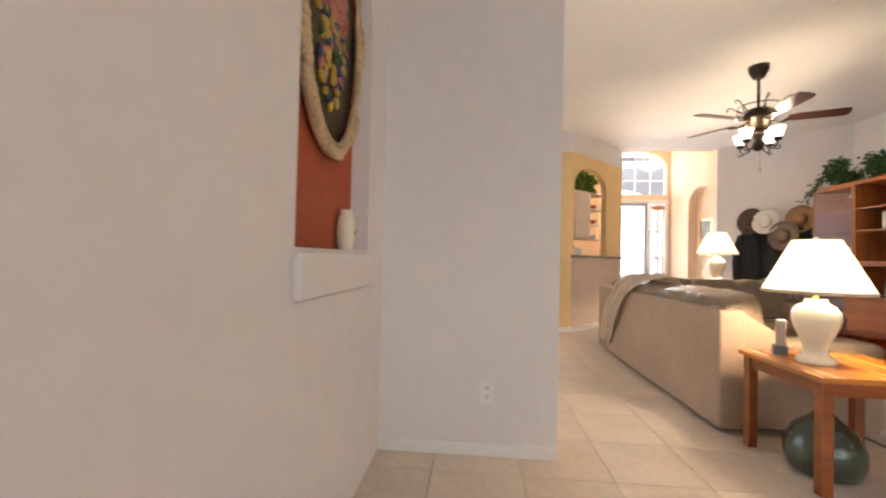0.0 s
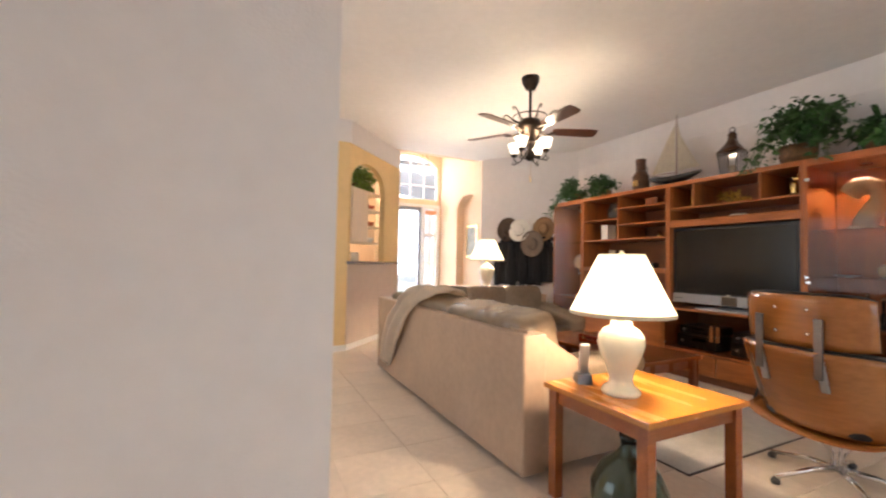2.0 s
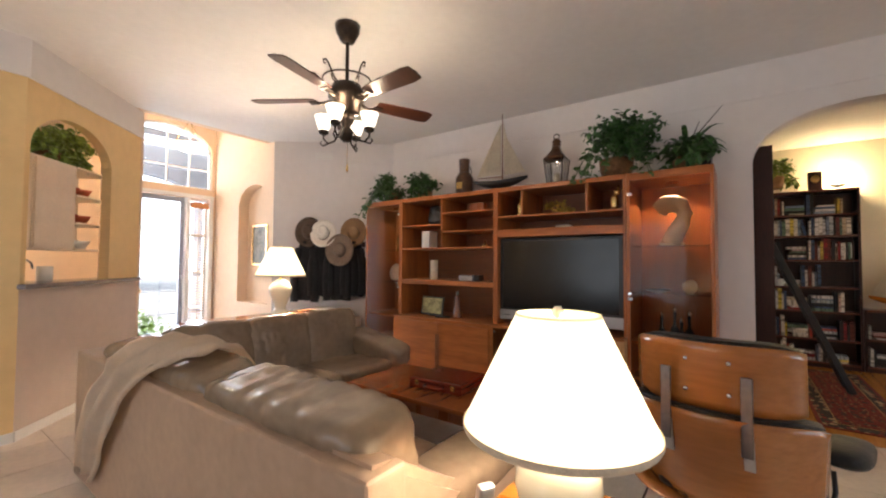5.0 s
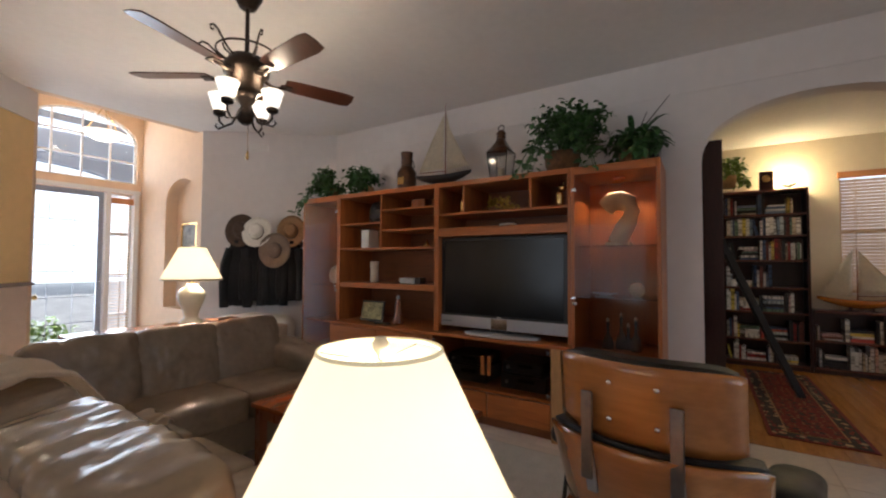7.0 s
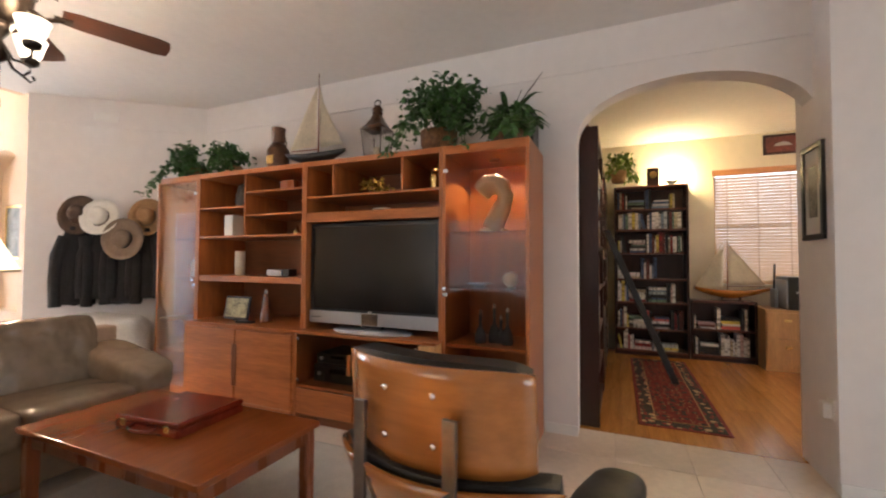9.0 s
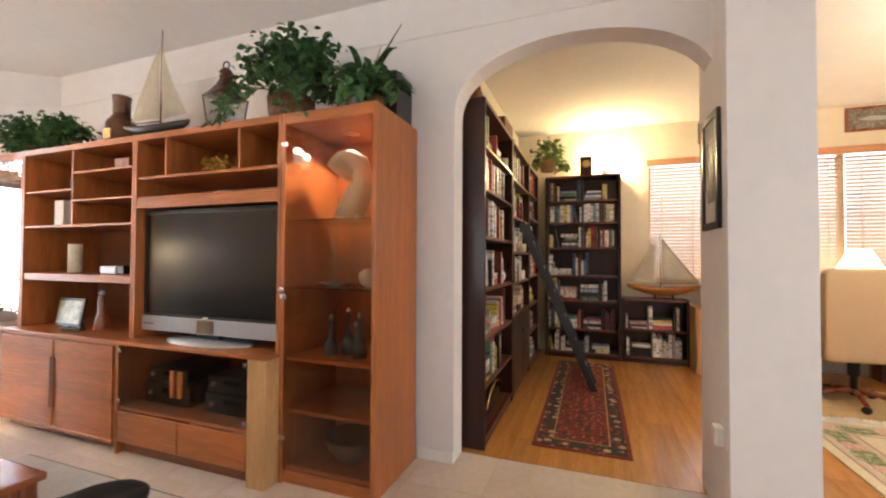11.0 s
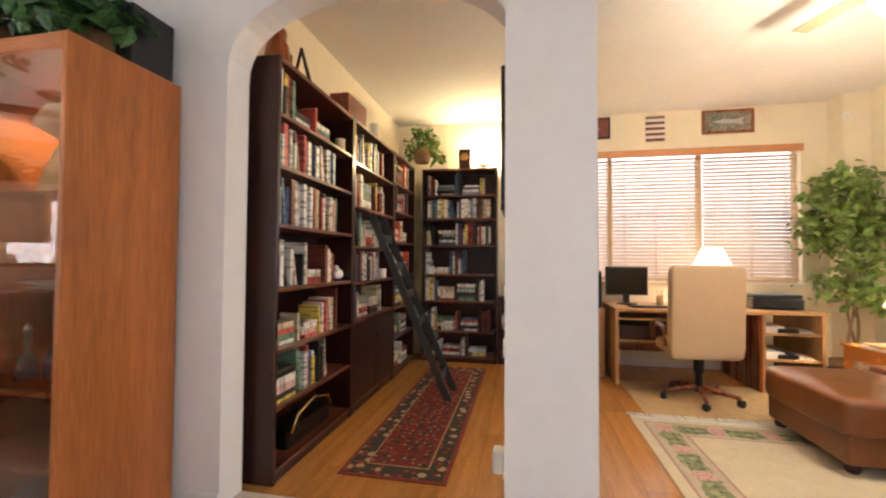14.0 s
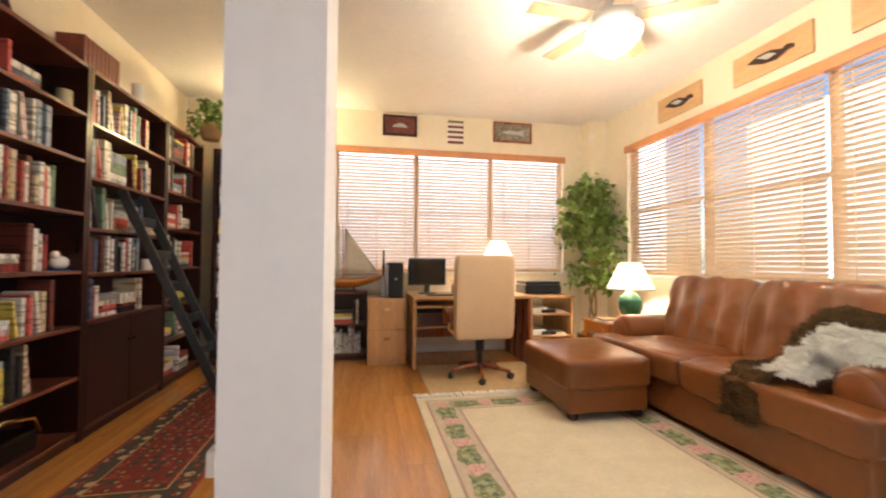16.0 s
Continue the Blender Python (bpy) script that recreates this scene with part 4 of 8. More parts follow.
for k in range(5):
    a = 360 / 5 * k - 22
    R_ = pose(0, 0, 0, 0, 0, a)
    iron = tube(bmesh.new(), [(0.10, 0, -0.55), (0.17, 0.02, -0.575), (0.24, 0, -0.56)], 0.012, 8)
    box(iron, 0.2, 0.27, -0.03, 0.03, -0.566, -0.558, bevel=0.002)
    bmesh.ops.transform(iron, matrix=R_, verts=iron.verts)
    bl = bmesh.new()
    pts = [(0.23, -0.05), (0.30, -0.062), (0.62, -0.072), (0.68, -0.06), (0.69, 0), (0.68, 0.06), (0.62, 0.072), (0.30, 0.062), (0.23, 0.05)]
    prism(bl, pts, 0.008, Matrix.Rotation(radians(78), 4, "X"))
    bmesh.ops.transform(bl, matrix=R_ @ pose(0, 0, -0.548), verts=bl.verts)
    b_ = part("blade", bl, BLADE, fn, "dark cherry wooden blade")
    part("blade_iron", iron, BRONZE, b_)
scroll = [(0.10, -0.46), (0.15, -0.44), (0.19, -0.40), (0.22, -0.37), (0.25, -0.36), (0.27, -0.375), (0.265, -0.395), (0.25, -0.39)]
for k in range(6):
    a = radians(60 * k + 15)
    part("scroll", tube(bmesh.new(), [(r * math.cos(a), r * math.sin(a), z) for r, z in scroll], 0.006, 6), BRONZE, fn, "wrought scroll")
    s2 = [(0.13, -0.47), (0.17, -0.46), (0.185, -0.435), (0.17, -0.42), (0.155, -0.43)]
    part("scroll", tube(bmesh.new(), [(r * math.cos(a), r * math.sin(a), z) for r, z in s2], 0.005, 6), BRONZE, fn)
part("scroll_ring", tube(bmesh.new(), [(0.17 * math.cos(q * math.pi / 16), 0.17 * math.sin(q * math.pi / 16), -0.405) for q in range(33)], 0.006, 6), BRONZE, fn)
for k in range(4):
    a = radians(90 * k + 25)
    c, s = math.cos(a), math.sin(a)
    armp = [(0.04, -0.76), (0.09, -0.84), (0.14, -0.855), (0.175, -0.82), (0.175, -0.785)]
    tb = tube(bmesh.new(), [(r * c, r * s, z) for r, z in armp], 0.007, 8)
    tube(tb, [(r * c, r * s, z) for r, z in [(0.14, -0.855), (0.18, -0.87), (0.20, -0.85), (0.19, -0.835)]], 0.006, 6)
    ar = part("lamp_arm", tb, BRONZE, fn, "curled bronze arm")
    part("cup_holder", lathe(bmesh.new(), [(0.018, -0.79), (0.034, -0.78), (0.036, -0.76), (0.03, -0.755)], 20, pose(0.175 * c, 0.175 * s, 0)), BRONZE, ar)
    cup = lathe(bmesh.new(), [(0.028, -0.757), (0.042, -0.735), (0.052, -0.695), (0.064, -0.655), (0.061, -0.655), (0.049, -0.695), (0.038, -0.733), (0.023, -0.752)], 24, pose(0.175 * c, 0.175 * s, 0))
    part("glass_cup", cup, FROST, ar, "lit frosted glass cup")
    lamp("fan_light", "POINT", pose(FAN[0] + 0.175 * c, FAN[1] + 0.175 * s, CZ - 0.62), 7, (1, 0.78, 0.52), 0.05)
part("pull_chain", tube(bmesh.new(), [(0.03, 0.02, -0.82), (0.03, 0.02, -1.0)], 0.0018, 5), BRASS, fn)
part("chain_fob", lathe(bmesh.new(), [(0.003, -1.06), (0.009, -1.045), (0.008, -1.015), (0.003, -1.0)], 12, pose(0.03, 0.02, 0)), BRASS, fn)

# ---- study ----
def book_mat(name, island):
    """Cloth and paper covers in many colours."""
    m = bpy.data.materials.new(name)
    m.use_nodes = True
    nt = m.node_tree
    p, l = nt.nodes["Principled BSDF"], nt.links.new
    src = nt.nodes.new("ShaderNodeNewGeometry").outputs["Random Per Island"] if island else nt.nodes.new("ShaderNodeObjectInfo").outputs["Random"]
    ramp = nt.nodes.new("ShaderNodeValToRGB")
    ramp.color_ramp.interpolation = "CONSTANT"
    cols = [(0.72, 0.69, 0.64), (0.012, 0.012, 0.015), (0.30, 0.02, 0.018), (0.78, 0.76, 0.72), (0.06, 0.10, 0.20), (0.55, 0.45, 0.30), (0.02, 0.018, 0.018), (0.74, 0.72, 0.70), (0.16, 0.26, 0.18), (0.70, 0.66, 0.58),
            (0.20, 0.26, 0.36), (0.80, 0.77, 0.71), (0.58, 0.40, 0.38), (0.70, 0.55, 0.10), (0.015, 0.015, 0.017), (0.58, 0.10, 0.08), (0.46, 0.52, 0.56), (0.74, 0.69, 0.60), (0.14, 0.03, 0.02), (0.66, 0.66, 0.67)]
    e = ramp.color_ramp.elements
    for k, c in enumerate(cols):
        el = e[k] if k < 2 else e.new(0.99)
        el.position = k / len(cols)
        el.color = (*c, 1)
    l(src, ramp.inputs[0])
    co, mp, wv = nt.nodes.new("ShaderNodeTexCoord"), nt.nodes.new("ShaderNodeMapping"), nt.nodes.new("ShaderNodeTexNoise")
    mp.inputs["Scale"].default_value = (2, 2, 30)
    wv.inputs["Scale"].default_value = 1.6
    shift = nt.nodes.new("ShaderNodeMath")
    shift.operation = "MULTIPLY"
    shift.inputs[1].default_value = 40.0
    l(src, shift.inputs[0]), l(shift.outputs[0], mp.inputs["Location"])
    l(co.outputs["Object"], mp.inputs[0]), l(mp.outputs[0], wv.inputs["Vector"])
    rp = nt.nodes.new("ShaderNodeValToRGB")
    rp.color_ramp.elements[0].position, rp.color_ramp.elements[1].position = 0.52, 0.56
    rp.color_ramp.elements[0].color, rp.color_ramp.elements[1].color = (1, 1, 1, 1), (0.45, 0.43, 0.41, 1)
    l(wv.outputs["Fac"], rp.inputs[0])
    mx = nt.nodes.new("ShaderNodeMix")
    mx.data_type, mx.blend_type = "RGBA", "MULTIPLY"
    mx.inputs["Factor"].default_value = 1.0
    l(ramp.outputs[0], mx.inputs["A"]), l(rp.outputs[0], mx.inputs["B"]), l(mx.outputs["Result"], p.inputs["Base Color"])
    p.inputs["Roughness"].default_value = 0.45
    return m


BOOK, BOOK_ISL = book_mat("book_cover", False), book_mat("book_cover_far", True)
CANE = mat("cream_leatherette", (0.58, 0.40, 0.235), 0.5, vary=0.02, scale=4, bump=0.03)
MATTAN = mat("tan_floor_mat", (0.50, 0.34, 0.17), 0.7, vary=0.1, scale=12, bump=0.3, bump_scale=200)
GREEN_CER = mat("green_ceramic", (0.02, 0.12, 0.06), 0.15, vary=0.15, coat=0.5)
SLAT = mat("blind_slat", (0.64, 0.46, 0.30), 0.45, vary=0.04, scale=5)
VAL = mat("blind_valance_wood", (0.62, 0.27, 0.11), 0.4, vary=0.1, scale=3, streak=(1, 1, 6))
WINF = mat("window_frame_tan", (0.66, 0.46, 0.27), 0.5, vary=0.06)
DUCK_BD = mat("plaque_maple", (0.62, 0.38, 0.18), 0.4, vary=0.1, scale=3, streak=(0.7, 5, 5))

book_me = {}
for k, (w_, h_, d_) in enumerate(((0.022, 0.20, 0.15), (0.03, 0.225, 0.16), (0.038, 0.24, 0.17), (0.026, 0.18, 0.13), (0.045, 0.235, 0.17))):
    b_ = box(bmesh.new(), -w_ / 2, w_ / 2, 0, d_, 0, h_, bevel=0.0025, seg=1)
    book_me[k] = (mesh_of("book", b_, BOOK), w_, h_, d_)


def bookcase(m, w, h, d, shelves, label, doors=None, mullion=True):
    """Local x along the front, y into the case."""
    th = thing("bookcase", m, label, "bookcase", "study bookcases")
    t = 0.028
    for x in (0, w - t):
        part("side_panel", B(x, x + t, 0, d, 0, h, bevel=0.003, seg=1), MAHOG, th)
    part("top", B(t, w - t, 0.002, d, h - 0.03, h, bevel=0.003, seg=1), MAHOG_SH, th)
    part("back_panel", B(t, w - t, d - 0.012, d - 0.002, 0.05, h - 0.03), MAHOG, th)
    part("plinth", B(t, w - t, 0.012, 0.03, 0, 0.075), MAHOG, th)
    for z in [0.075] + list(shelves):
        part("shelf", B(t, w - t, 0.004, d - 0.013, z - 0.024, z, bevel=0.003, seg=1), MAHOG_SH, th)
    if doors:
        mid = w / 2
        for a, b in ((t + 0.002, mid - 0.002), (mid + 0.002, w - t - 0.002)):
            dd = part("door", B(a, b, -0.002, 0.016, 0.08, doors - 0.03, bevel=0.003, seg=1), MAHOG, th)
            part("knob", lathe(bmesh.new(), [(0.006, 0), (0.012, 0.012), (0.008, 0.02)], 12, pose(mid + (-0.03 if a < mid else 0.03) * 1, -0.002, doors - 0.2, 90, 0, 0)), BRONZE, dd)
    return th


rng = random.Random(4)


def fill(m, x0, x1, z, clear, fillness=1.0, stack=0.12):
    """Books upright along a shelf, with a lean or a flat pile here and there."""
    x = x0 + rng.uniform(0, 0.02)
    end = x0 + (x1 - x0) * fillness
    while x < end - 0.05:
        k = rng.randrange(5)
        me, w_, h_, d_ = book_me[k]
        sc = rng.uniform(0.82, 1.0)
        hs = min(rng.uniform(0.92, 1.25), (clear - 0.015) / h_)
        dy = rng.uniform(0.015, 0.05)
        if rng.random() < stack and x < end - 0.25:
            zz = z
            for q in range(rng.randrange(3, 7)):
                me, w_, h_, d_ = book_me[rng.randrange(5)]
                if zz + w_ > z + clear - 0.02:
                    break
                mm = m @ pose(x + 0.22, dy + 0.01, zz + w_ / 2 + 0.001, 0, -90, 0) @ Matrix.Diagonal((1, 1, 0.9, 1))
                put_book(me, mm, True)
                zz += w_ + 0.001
            x += 0.235
            continue
        lean = rng.uniform(6, 14) if rng.random() < 0.05 else 0
        mm = m @ pose(x + w_ * sc / 2 + (0.03 if lean else 0), dy, z + 0.001 + (0.004 if lean else 0), 0, -lean, 0) @ Matrix.Diagonal((sc, 1, hs, 1))
        put_book(me, mm)
        x += w_ * sc + 0.0015 + (0.05 if lean else 0)


far_books, shelved = bmesh.new(), []


def put_book(me, mm, flat=False):
    """The first 290 books are things of their own, the rest one joined lot."""
    if len(shelved) >= 290:
        t = bmesh.new()
        t.from_mesh(me)
        bmesh.ops.transform(t, matrix=mm, verts=t.verts)
        merge(far_books, t)
        return
    ob = new("book", me)
    ob.matrix_world = mm
    shelved.append(tagged(ob, "book lying flat in a pile on a dark shelf" if flat else "upright bound book on a dark bookcase shelf", "book", "shelved books"))


S1 = [0.42, 0.74, 1.09, 1.46, 1.80, 2.10]
S2 = [0.76, 1.07, 1.37, 1.71, 2.07]
S4 = [0.38, 0.75, 1.08, 1.45, 1.78, 2.07]
H1_, D1 = 2.42, 0.31
M1, M2, M3 = pose(5.37, 1.775, 0), pose(6.425, 1.775, 0), pose(7.48, 1.775, 0)
bookcase(M1, 1.05, H1_, D1, S1, "tall dark mahogany bookcase beside the arch, full of books")
bookcase(M2, 1.05, H1_, D1, S2, "tall dark mahogany bookcase with two doors below", 0.76)
bookcase(M3, 0.82, H1_, D1, S1, "tall dark mahogany bookcase in the study corner")
M4 = pose(8.31, 1.68, 0, 0, 0, -90)
bookcase(M4, 0.94, 2.40, 0.31, S4, "tall dark mahogany bookcase beside the window, full of books")
M5 = pose(8.33, 0.73, 0, 0, 0, -90)
bookcase(M5, 0.75, 0.80, 0.29, [0.42], "low dark bookcase carrying a model ship")


def gaps(S, top):
    z = [0.075] + S
    return [(a, (z[i + 1] if i + 1 < len(z) else top) - a - 0.026) for i, a in enumerate(z)]


for i, (z, c) in enumerate(gaps(S1, H1_)):
    if i > 0:
        fill(M1, 0.04, 1.0, z, c, (0, 0.72, 0.86, 0.80, 0.86, 0.80, 0.72)[i], 0.14 if i in (2, 3) else 0.06)
for i, (z, c) in enumerate(gaps(S2, H1_)):
    if i > 0:
        fill(M2, 0.04, 1.0, z, c, (0, 0.8, 0.7, 0.74, 0.9, 0.8)[i], 0.08)
for i, (z, c) in enumerate(gaps(S4, 2.40)):
    fill(M4, 0.04, 0.90, z, c, (0.95, 0.98, 0.9, 0.62, 0.98, 0.98, 0.9)[i], 0.12)
for z, c in ((0.075, 0.31), (0.42, 0.34)):
    fill(M5, 0.04, 0.71, z, c, 0.98, 0.3)
for i, (z, c) in enumerate(gaps(S1, H1_)):
    fill(M3, 0.04, 0.78, z, c, 0.85, 0.1)
tagged(single("book_row", far_books, BOOK_ISL, pose(0, 0, 0), "mixed upright and piled books filling dark shelves", "books"), kind="stuff")


def mug(x, y, z, material=None, r=0.04):
    th = thing("mug", pose(x, y, z), "white ceramic mug on a bookcase shelf", "mug", "mugs")
    part("cup", lathe(bmesh.new(), [(r * 0.9, 0), (r, 0.01), (r, 0.095), (r * 0.92, 0.095), (r * 0.9, 0.012)], 24), material or TRIM, th)
    part("handle", tube(bmesh.new(), [(r * 0.95, 0, 0.08), (r * 1.5, 0, 0.075), (r * 1.65, 0, 0.05), (r * 1.4, 0, 0.025), (r * 0.95, 0, 0.02)], 0.006, 8), material or TRIM, th)


mug(6.27, 1.83, 2.101, mat("cream_glaze", (0.66, 0.58, 0.40), 0.2)), mug(7.30, 1.84, 1.071), mug(8.36, 1.56, 1.081), mug(7.32, 1.84, 1.371, FELT_CR, 0.05)
cf = thing("framed_certificate", pose(8.36, 0.94, 1.451, 0, 0, 0), "small framed certificate leaning on a shelf", "picture frame")
part("frame", B(0, 0.018, -0.14, 0.14, 0.002, 0.235, bevel=0.004), MAHOG, cf)
part("sheet", B(-0.003, 0.0, -0.118, 0.118, 0.022, 0.213), PAPER, cf)
bk = thing("basket", pose(5.9, 1.93, 0.076), "dark metal rack with a curved brass handle on the lowest shelf", "basket")
part("body", B(-0.28, 0.28, -0.09, 0.09, 0, 0.12, bevel=0.02), BRONZE, bk)
part("handle", tube(bmesh.new(), [(-0.26, -0.1, 0.10), (-0.2, -0.11, 0.2), (0, -0.11, 0.245), (0.2, -0.11, 0.2), (0.26, -0.1, 0.10)], 0.012, 8), BRASS, bk)
# on top of the cases
tk = thing("wooden_tankard", pose(5.60, 1.94, 2.42), "dark wooden tankard with iron trim on the bookcase", "tankard")
part("body", lathe(bmesh.new(), [(0.085, 0), (0.09, 0.02), (0.07, 0.17), (0.05, 0.21), (0.055, 0.26), (0.04, 0.29)], 24), CHERRY_DK, tk)
part("handle", tube(bmesh.new(), [(0.07, 0, 0.2), (0.15, 0, 0.19), (0.16, 0, 0.08), (0.085, 0, 0.06)], 0.008, 8), BRONZE, tk)
es = thing("tabletop_easel", pose(5.95, 1.95, 2.42, 0, 0, 20), "small dark wooden easel standing on the bookcase", "easel")
for x in (-0.07, 0.07):
    part("leg", tube(bmesh.new(), [(x, -0.06, 0.0), (0, 0.03, 0.34)], 0.011, 6), MAHOG, es)
part("leg", tube(bmesh.new(), [(0, 0.10, 0.0), (0, 0.03, 0.34)], 0.011, 6), MAHOG, es)
RED_BOOK = mat("red_leather_book", (0.20, 0.035, 0.02), 0.45, vary=0.2, scale=12)
red_me = book_me[2][0].copy()
red_me.materials[0] = RED_BOOK
for k in range(9):
    ob = new("book", red_me)
    ob.matrix_world = pose(6.50 + 0.045 * k, 1.86, 2.421)
    tagged(ob, "tall red leather-bound book on top of the bookcase", "book", "books on the case top")
vs = thing("glass_vase", pose(7.25, 1.92, 2.42), "pale glass vase on the bookcase", "vase")
part("body", lathe(bmesh.new(), [(0.05, 0), (0.06, 0.05), (0.04, 0.15), (0.045, 0.22), (0.038, 0.22), (0.03, 0.15), (0.05, 0.05)], 20), TRIM, vs)


def leaves(bm_, pts, size, seed, droop=0.4, fold=0.25):
    """Pointed, folded leaves at the given places, each turned its own way."""
    r_ = random.Random(seed)
    for p in pts:
        s_ = size * r_.uniform(0.6, 1.25)
        a = Matrix.Translation(p) @ Euler((r_.uniform(-droop, droop) * 2, r_.uniform(-0.6, 0.9) + droop * 0.5, r_.uniform(0, 6.28))).to_matrix().to_4x4()
        w_ = s_ * 0.34
        cs = [(0, 0, 0), (s_ * 0.35, w_, s_ * fold * 0.5), (s_ * 0.75, w_ * 0.7, s_ * fold * 0.25), (s_, 0, -s_ * 0.12), (s_ * 0.75, -w_ * 0.7, s_ * fold * 0.25), (s_ * 0.35, -w_, s_ * fold * 0.5), (s_ * 0.5, 0, 0)]
        v_ = [bm_.verts.new(a @ Vector(c)) for c in cs]
        for q in ((0, 1, 6), (1, 2, 6), (2, 3, 6), (3, 4, 6), (4, 5, 6), (5, 0, 6)):
            bm_.faces.new([v_[i] for i in q])


def cloud(c, rad, n, seed, clumps=9, low=-0.6):
    """Places for leaves in uneven clumps within an ellipsoid."""
    r_ = random.Random(seed)
    cs = []
    while len(cs) < clumps:
        q = Vector((r_.uniform(-1, 1), r_.uniform(-1, 1), r_.uniform(low, 1)))
        if q.length < 1:
            cs.append(q)
    out = []
    for _ in range(n):
        q = r_.choice(cs) + Vector((r_.gauss(0, 0.22), r_.gauss(0, 0.22), r_.gauss(0, 0.22)))
        out.append(Vector((c[0] + q.x * rad[0], c[1] + q.y * rad[1], c[2] + q.z * rad[2])))
    return out


def potted(name, m, label, pot_r, pot_h, c, rad, n, size, seed, trails=0, leaf=None, pot=None, clumps=12):
    th = thing(name, m, label, "plant")
    part("basket", lathe(bmesh.new(), [(pot_r * 0.75, 0), (pot_r * 0.95, pot_h * 0.45), (pot_r, pot_h), (pot_r * 0.86, pot_h), (pot_r * 0.8, pot_h * 0.6)], 24), pot or WICKER, th)
    bm_ = bmesh.new()
    pts = [p for p in cloud(c, rad, n, seed, clumps) if p.z > 0.02 or abs(p.x) > 0.4]
    r_ = random.Random(seed + 1)
    st = bmesh.new()
    for _ in range(trails):
        a = r_.uniform(2.2, 4.0)
        p = Vector((c[0] + rad[0] * 0.6 * math.cos(a), c[1] + rad[1] * 0.6 * math.sin(a), c[2]))
        line = [p.copy()]
        for q in range(9):
            p = p + Vector((0.03 * math.cos(a), 0.03 * math.sin(a), -0.012 - 0.007 * q))
            line.append(p.copy())
            pts += [p + Vector((r_.uniform(-0.03, 0.03), r_.uniform(-0.03, 0.03), r_.uniform(-0.03, 0.03))) for _ in range(2)]
        tube(st, line, 0.003, 5)
    for p in pts[:: max(1, len(pts) // 26)]:
        tube(st, [Vector((0, 0, pot_h * 0.8)), (Vector((0, 0, pot_h)) + p) / 2 + Vector((0, 0, 0.04)), p], 0.003, 5)
    part("stem", st, LEAF, th)
    leaves(bm_, pts, size, seed)
    part("leaves", bm_, leaf or LEAF, th, "dense green leaves")
    return th


potted("potted_plant", pose(8.05, 1.62, 2.42), "trailing green house plant in a pot on the bookcase", 0.11, 0.16, (0, -0.02, 0.20), (0.26, 0.20, 0.20), 260, 0.075, 5, 0, LEAF_LT, FELT_TN)
ck = thing("mantel_clock", pose(8.47, 1.16, 2.40), "small carved wooden clock on the bookcase", "clock")
part("case", B(-0.05, 0.05, -0.075, 0.075, 0, 0.27, bevel=0.006), MAHOG, ck)
part("face", lathe(bmesh.new(), [(0.05, 0), (0.05, 0.004)], 24, pose(-0.052, 0, 0.17, 0, -90, 0)), BRASS, ck, "round brass dial")
ul = thing("uplight", pose(8.47, 0.92, 2.40), "small white uplight on the bookcase washing the wall", "lamp")
part("bowl", lathe(bmesh.new(), [(0.05, 0), (0.02, 0.02), (0.02, 0.03), (0.09, 0.075), (0.085, 0.075), (0.02, 0.04)], 24), TRIM, ul)
part("bulb", lathe(bmesh.new(), [(0.012, 0.045), (0.028, 0.07), (0.012, 0.095)], 14), BULB, ul)
lamp("uplight_light", "POINT", pose(8.45, 0.92, 2.55), 40, (1, 0.74, 0.36), 0.05)

# library ladder
ld = thing("library_ladder", pose(6.9, 1.3, 0), "black wooden library ladder leaning on the bookcases", "ladder")
b0, b1, t0, t1 = Vector((6.90, 1.07, 0.006)), Vector((7.20, 1.07, 0.006)), Vector((6.74, 1.75, 1.66)), Vector((7.02, 1.75, 1.66))
off = Vector((6.9, 1.3, 0))


def bar(p, q, w_, d_):
    p, q = p - off, q - off
    d = (q - p)
    rot = d.to_track_quat("Z", "X").to_matrix().to_4x4()
    return box(bmesh.new(), -w_ / 2, w_ / 2, -d_ / 2, d_ / 2, 0, d.length, bevel=0.004, seg=1, m=Matrix.Translation(p) @ rot)


part("rail", bar(b0, t0, 0.065, 0.03), BLACK, ld), part("rail", bar(b1, t1, 0.065, 0.03), BLACK, ld)
for k in range(6):
    f_ = 0.12 + 0.15 * k
    part("rung", bar(b0.lerp(t0, f_), b1.lerp(t1, f_), 0.07, 0.02), BLACK, ld)

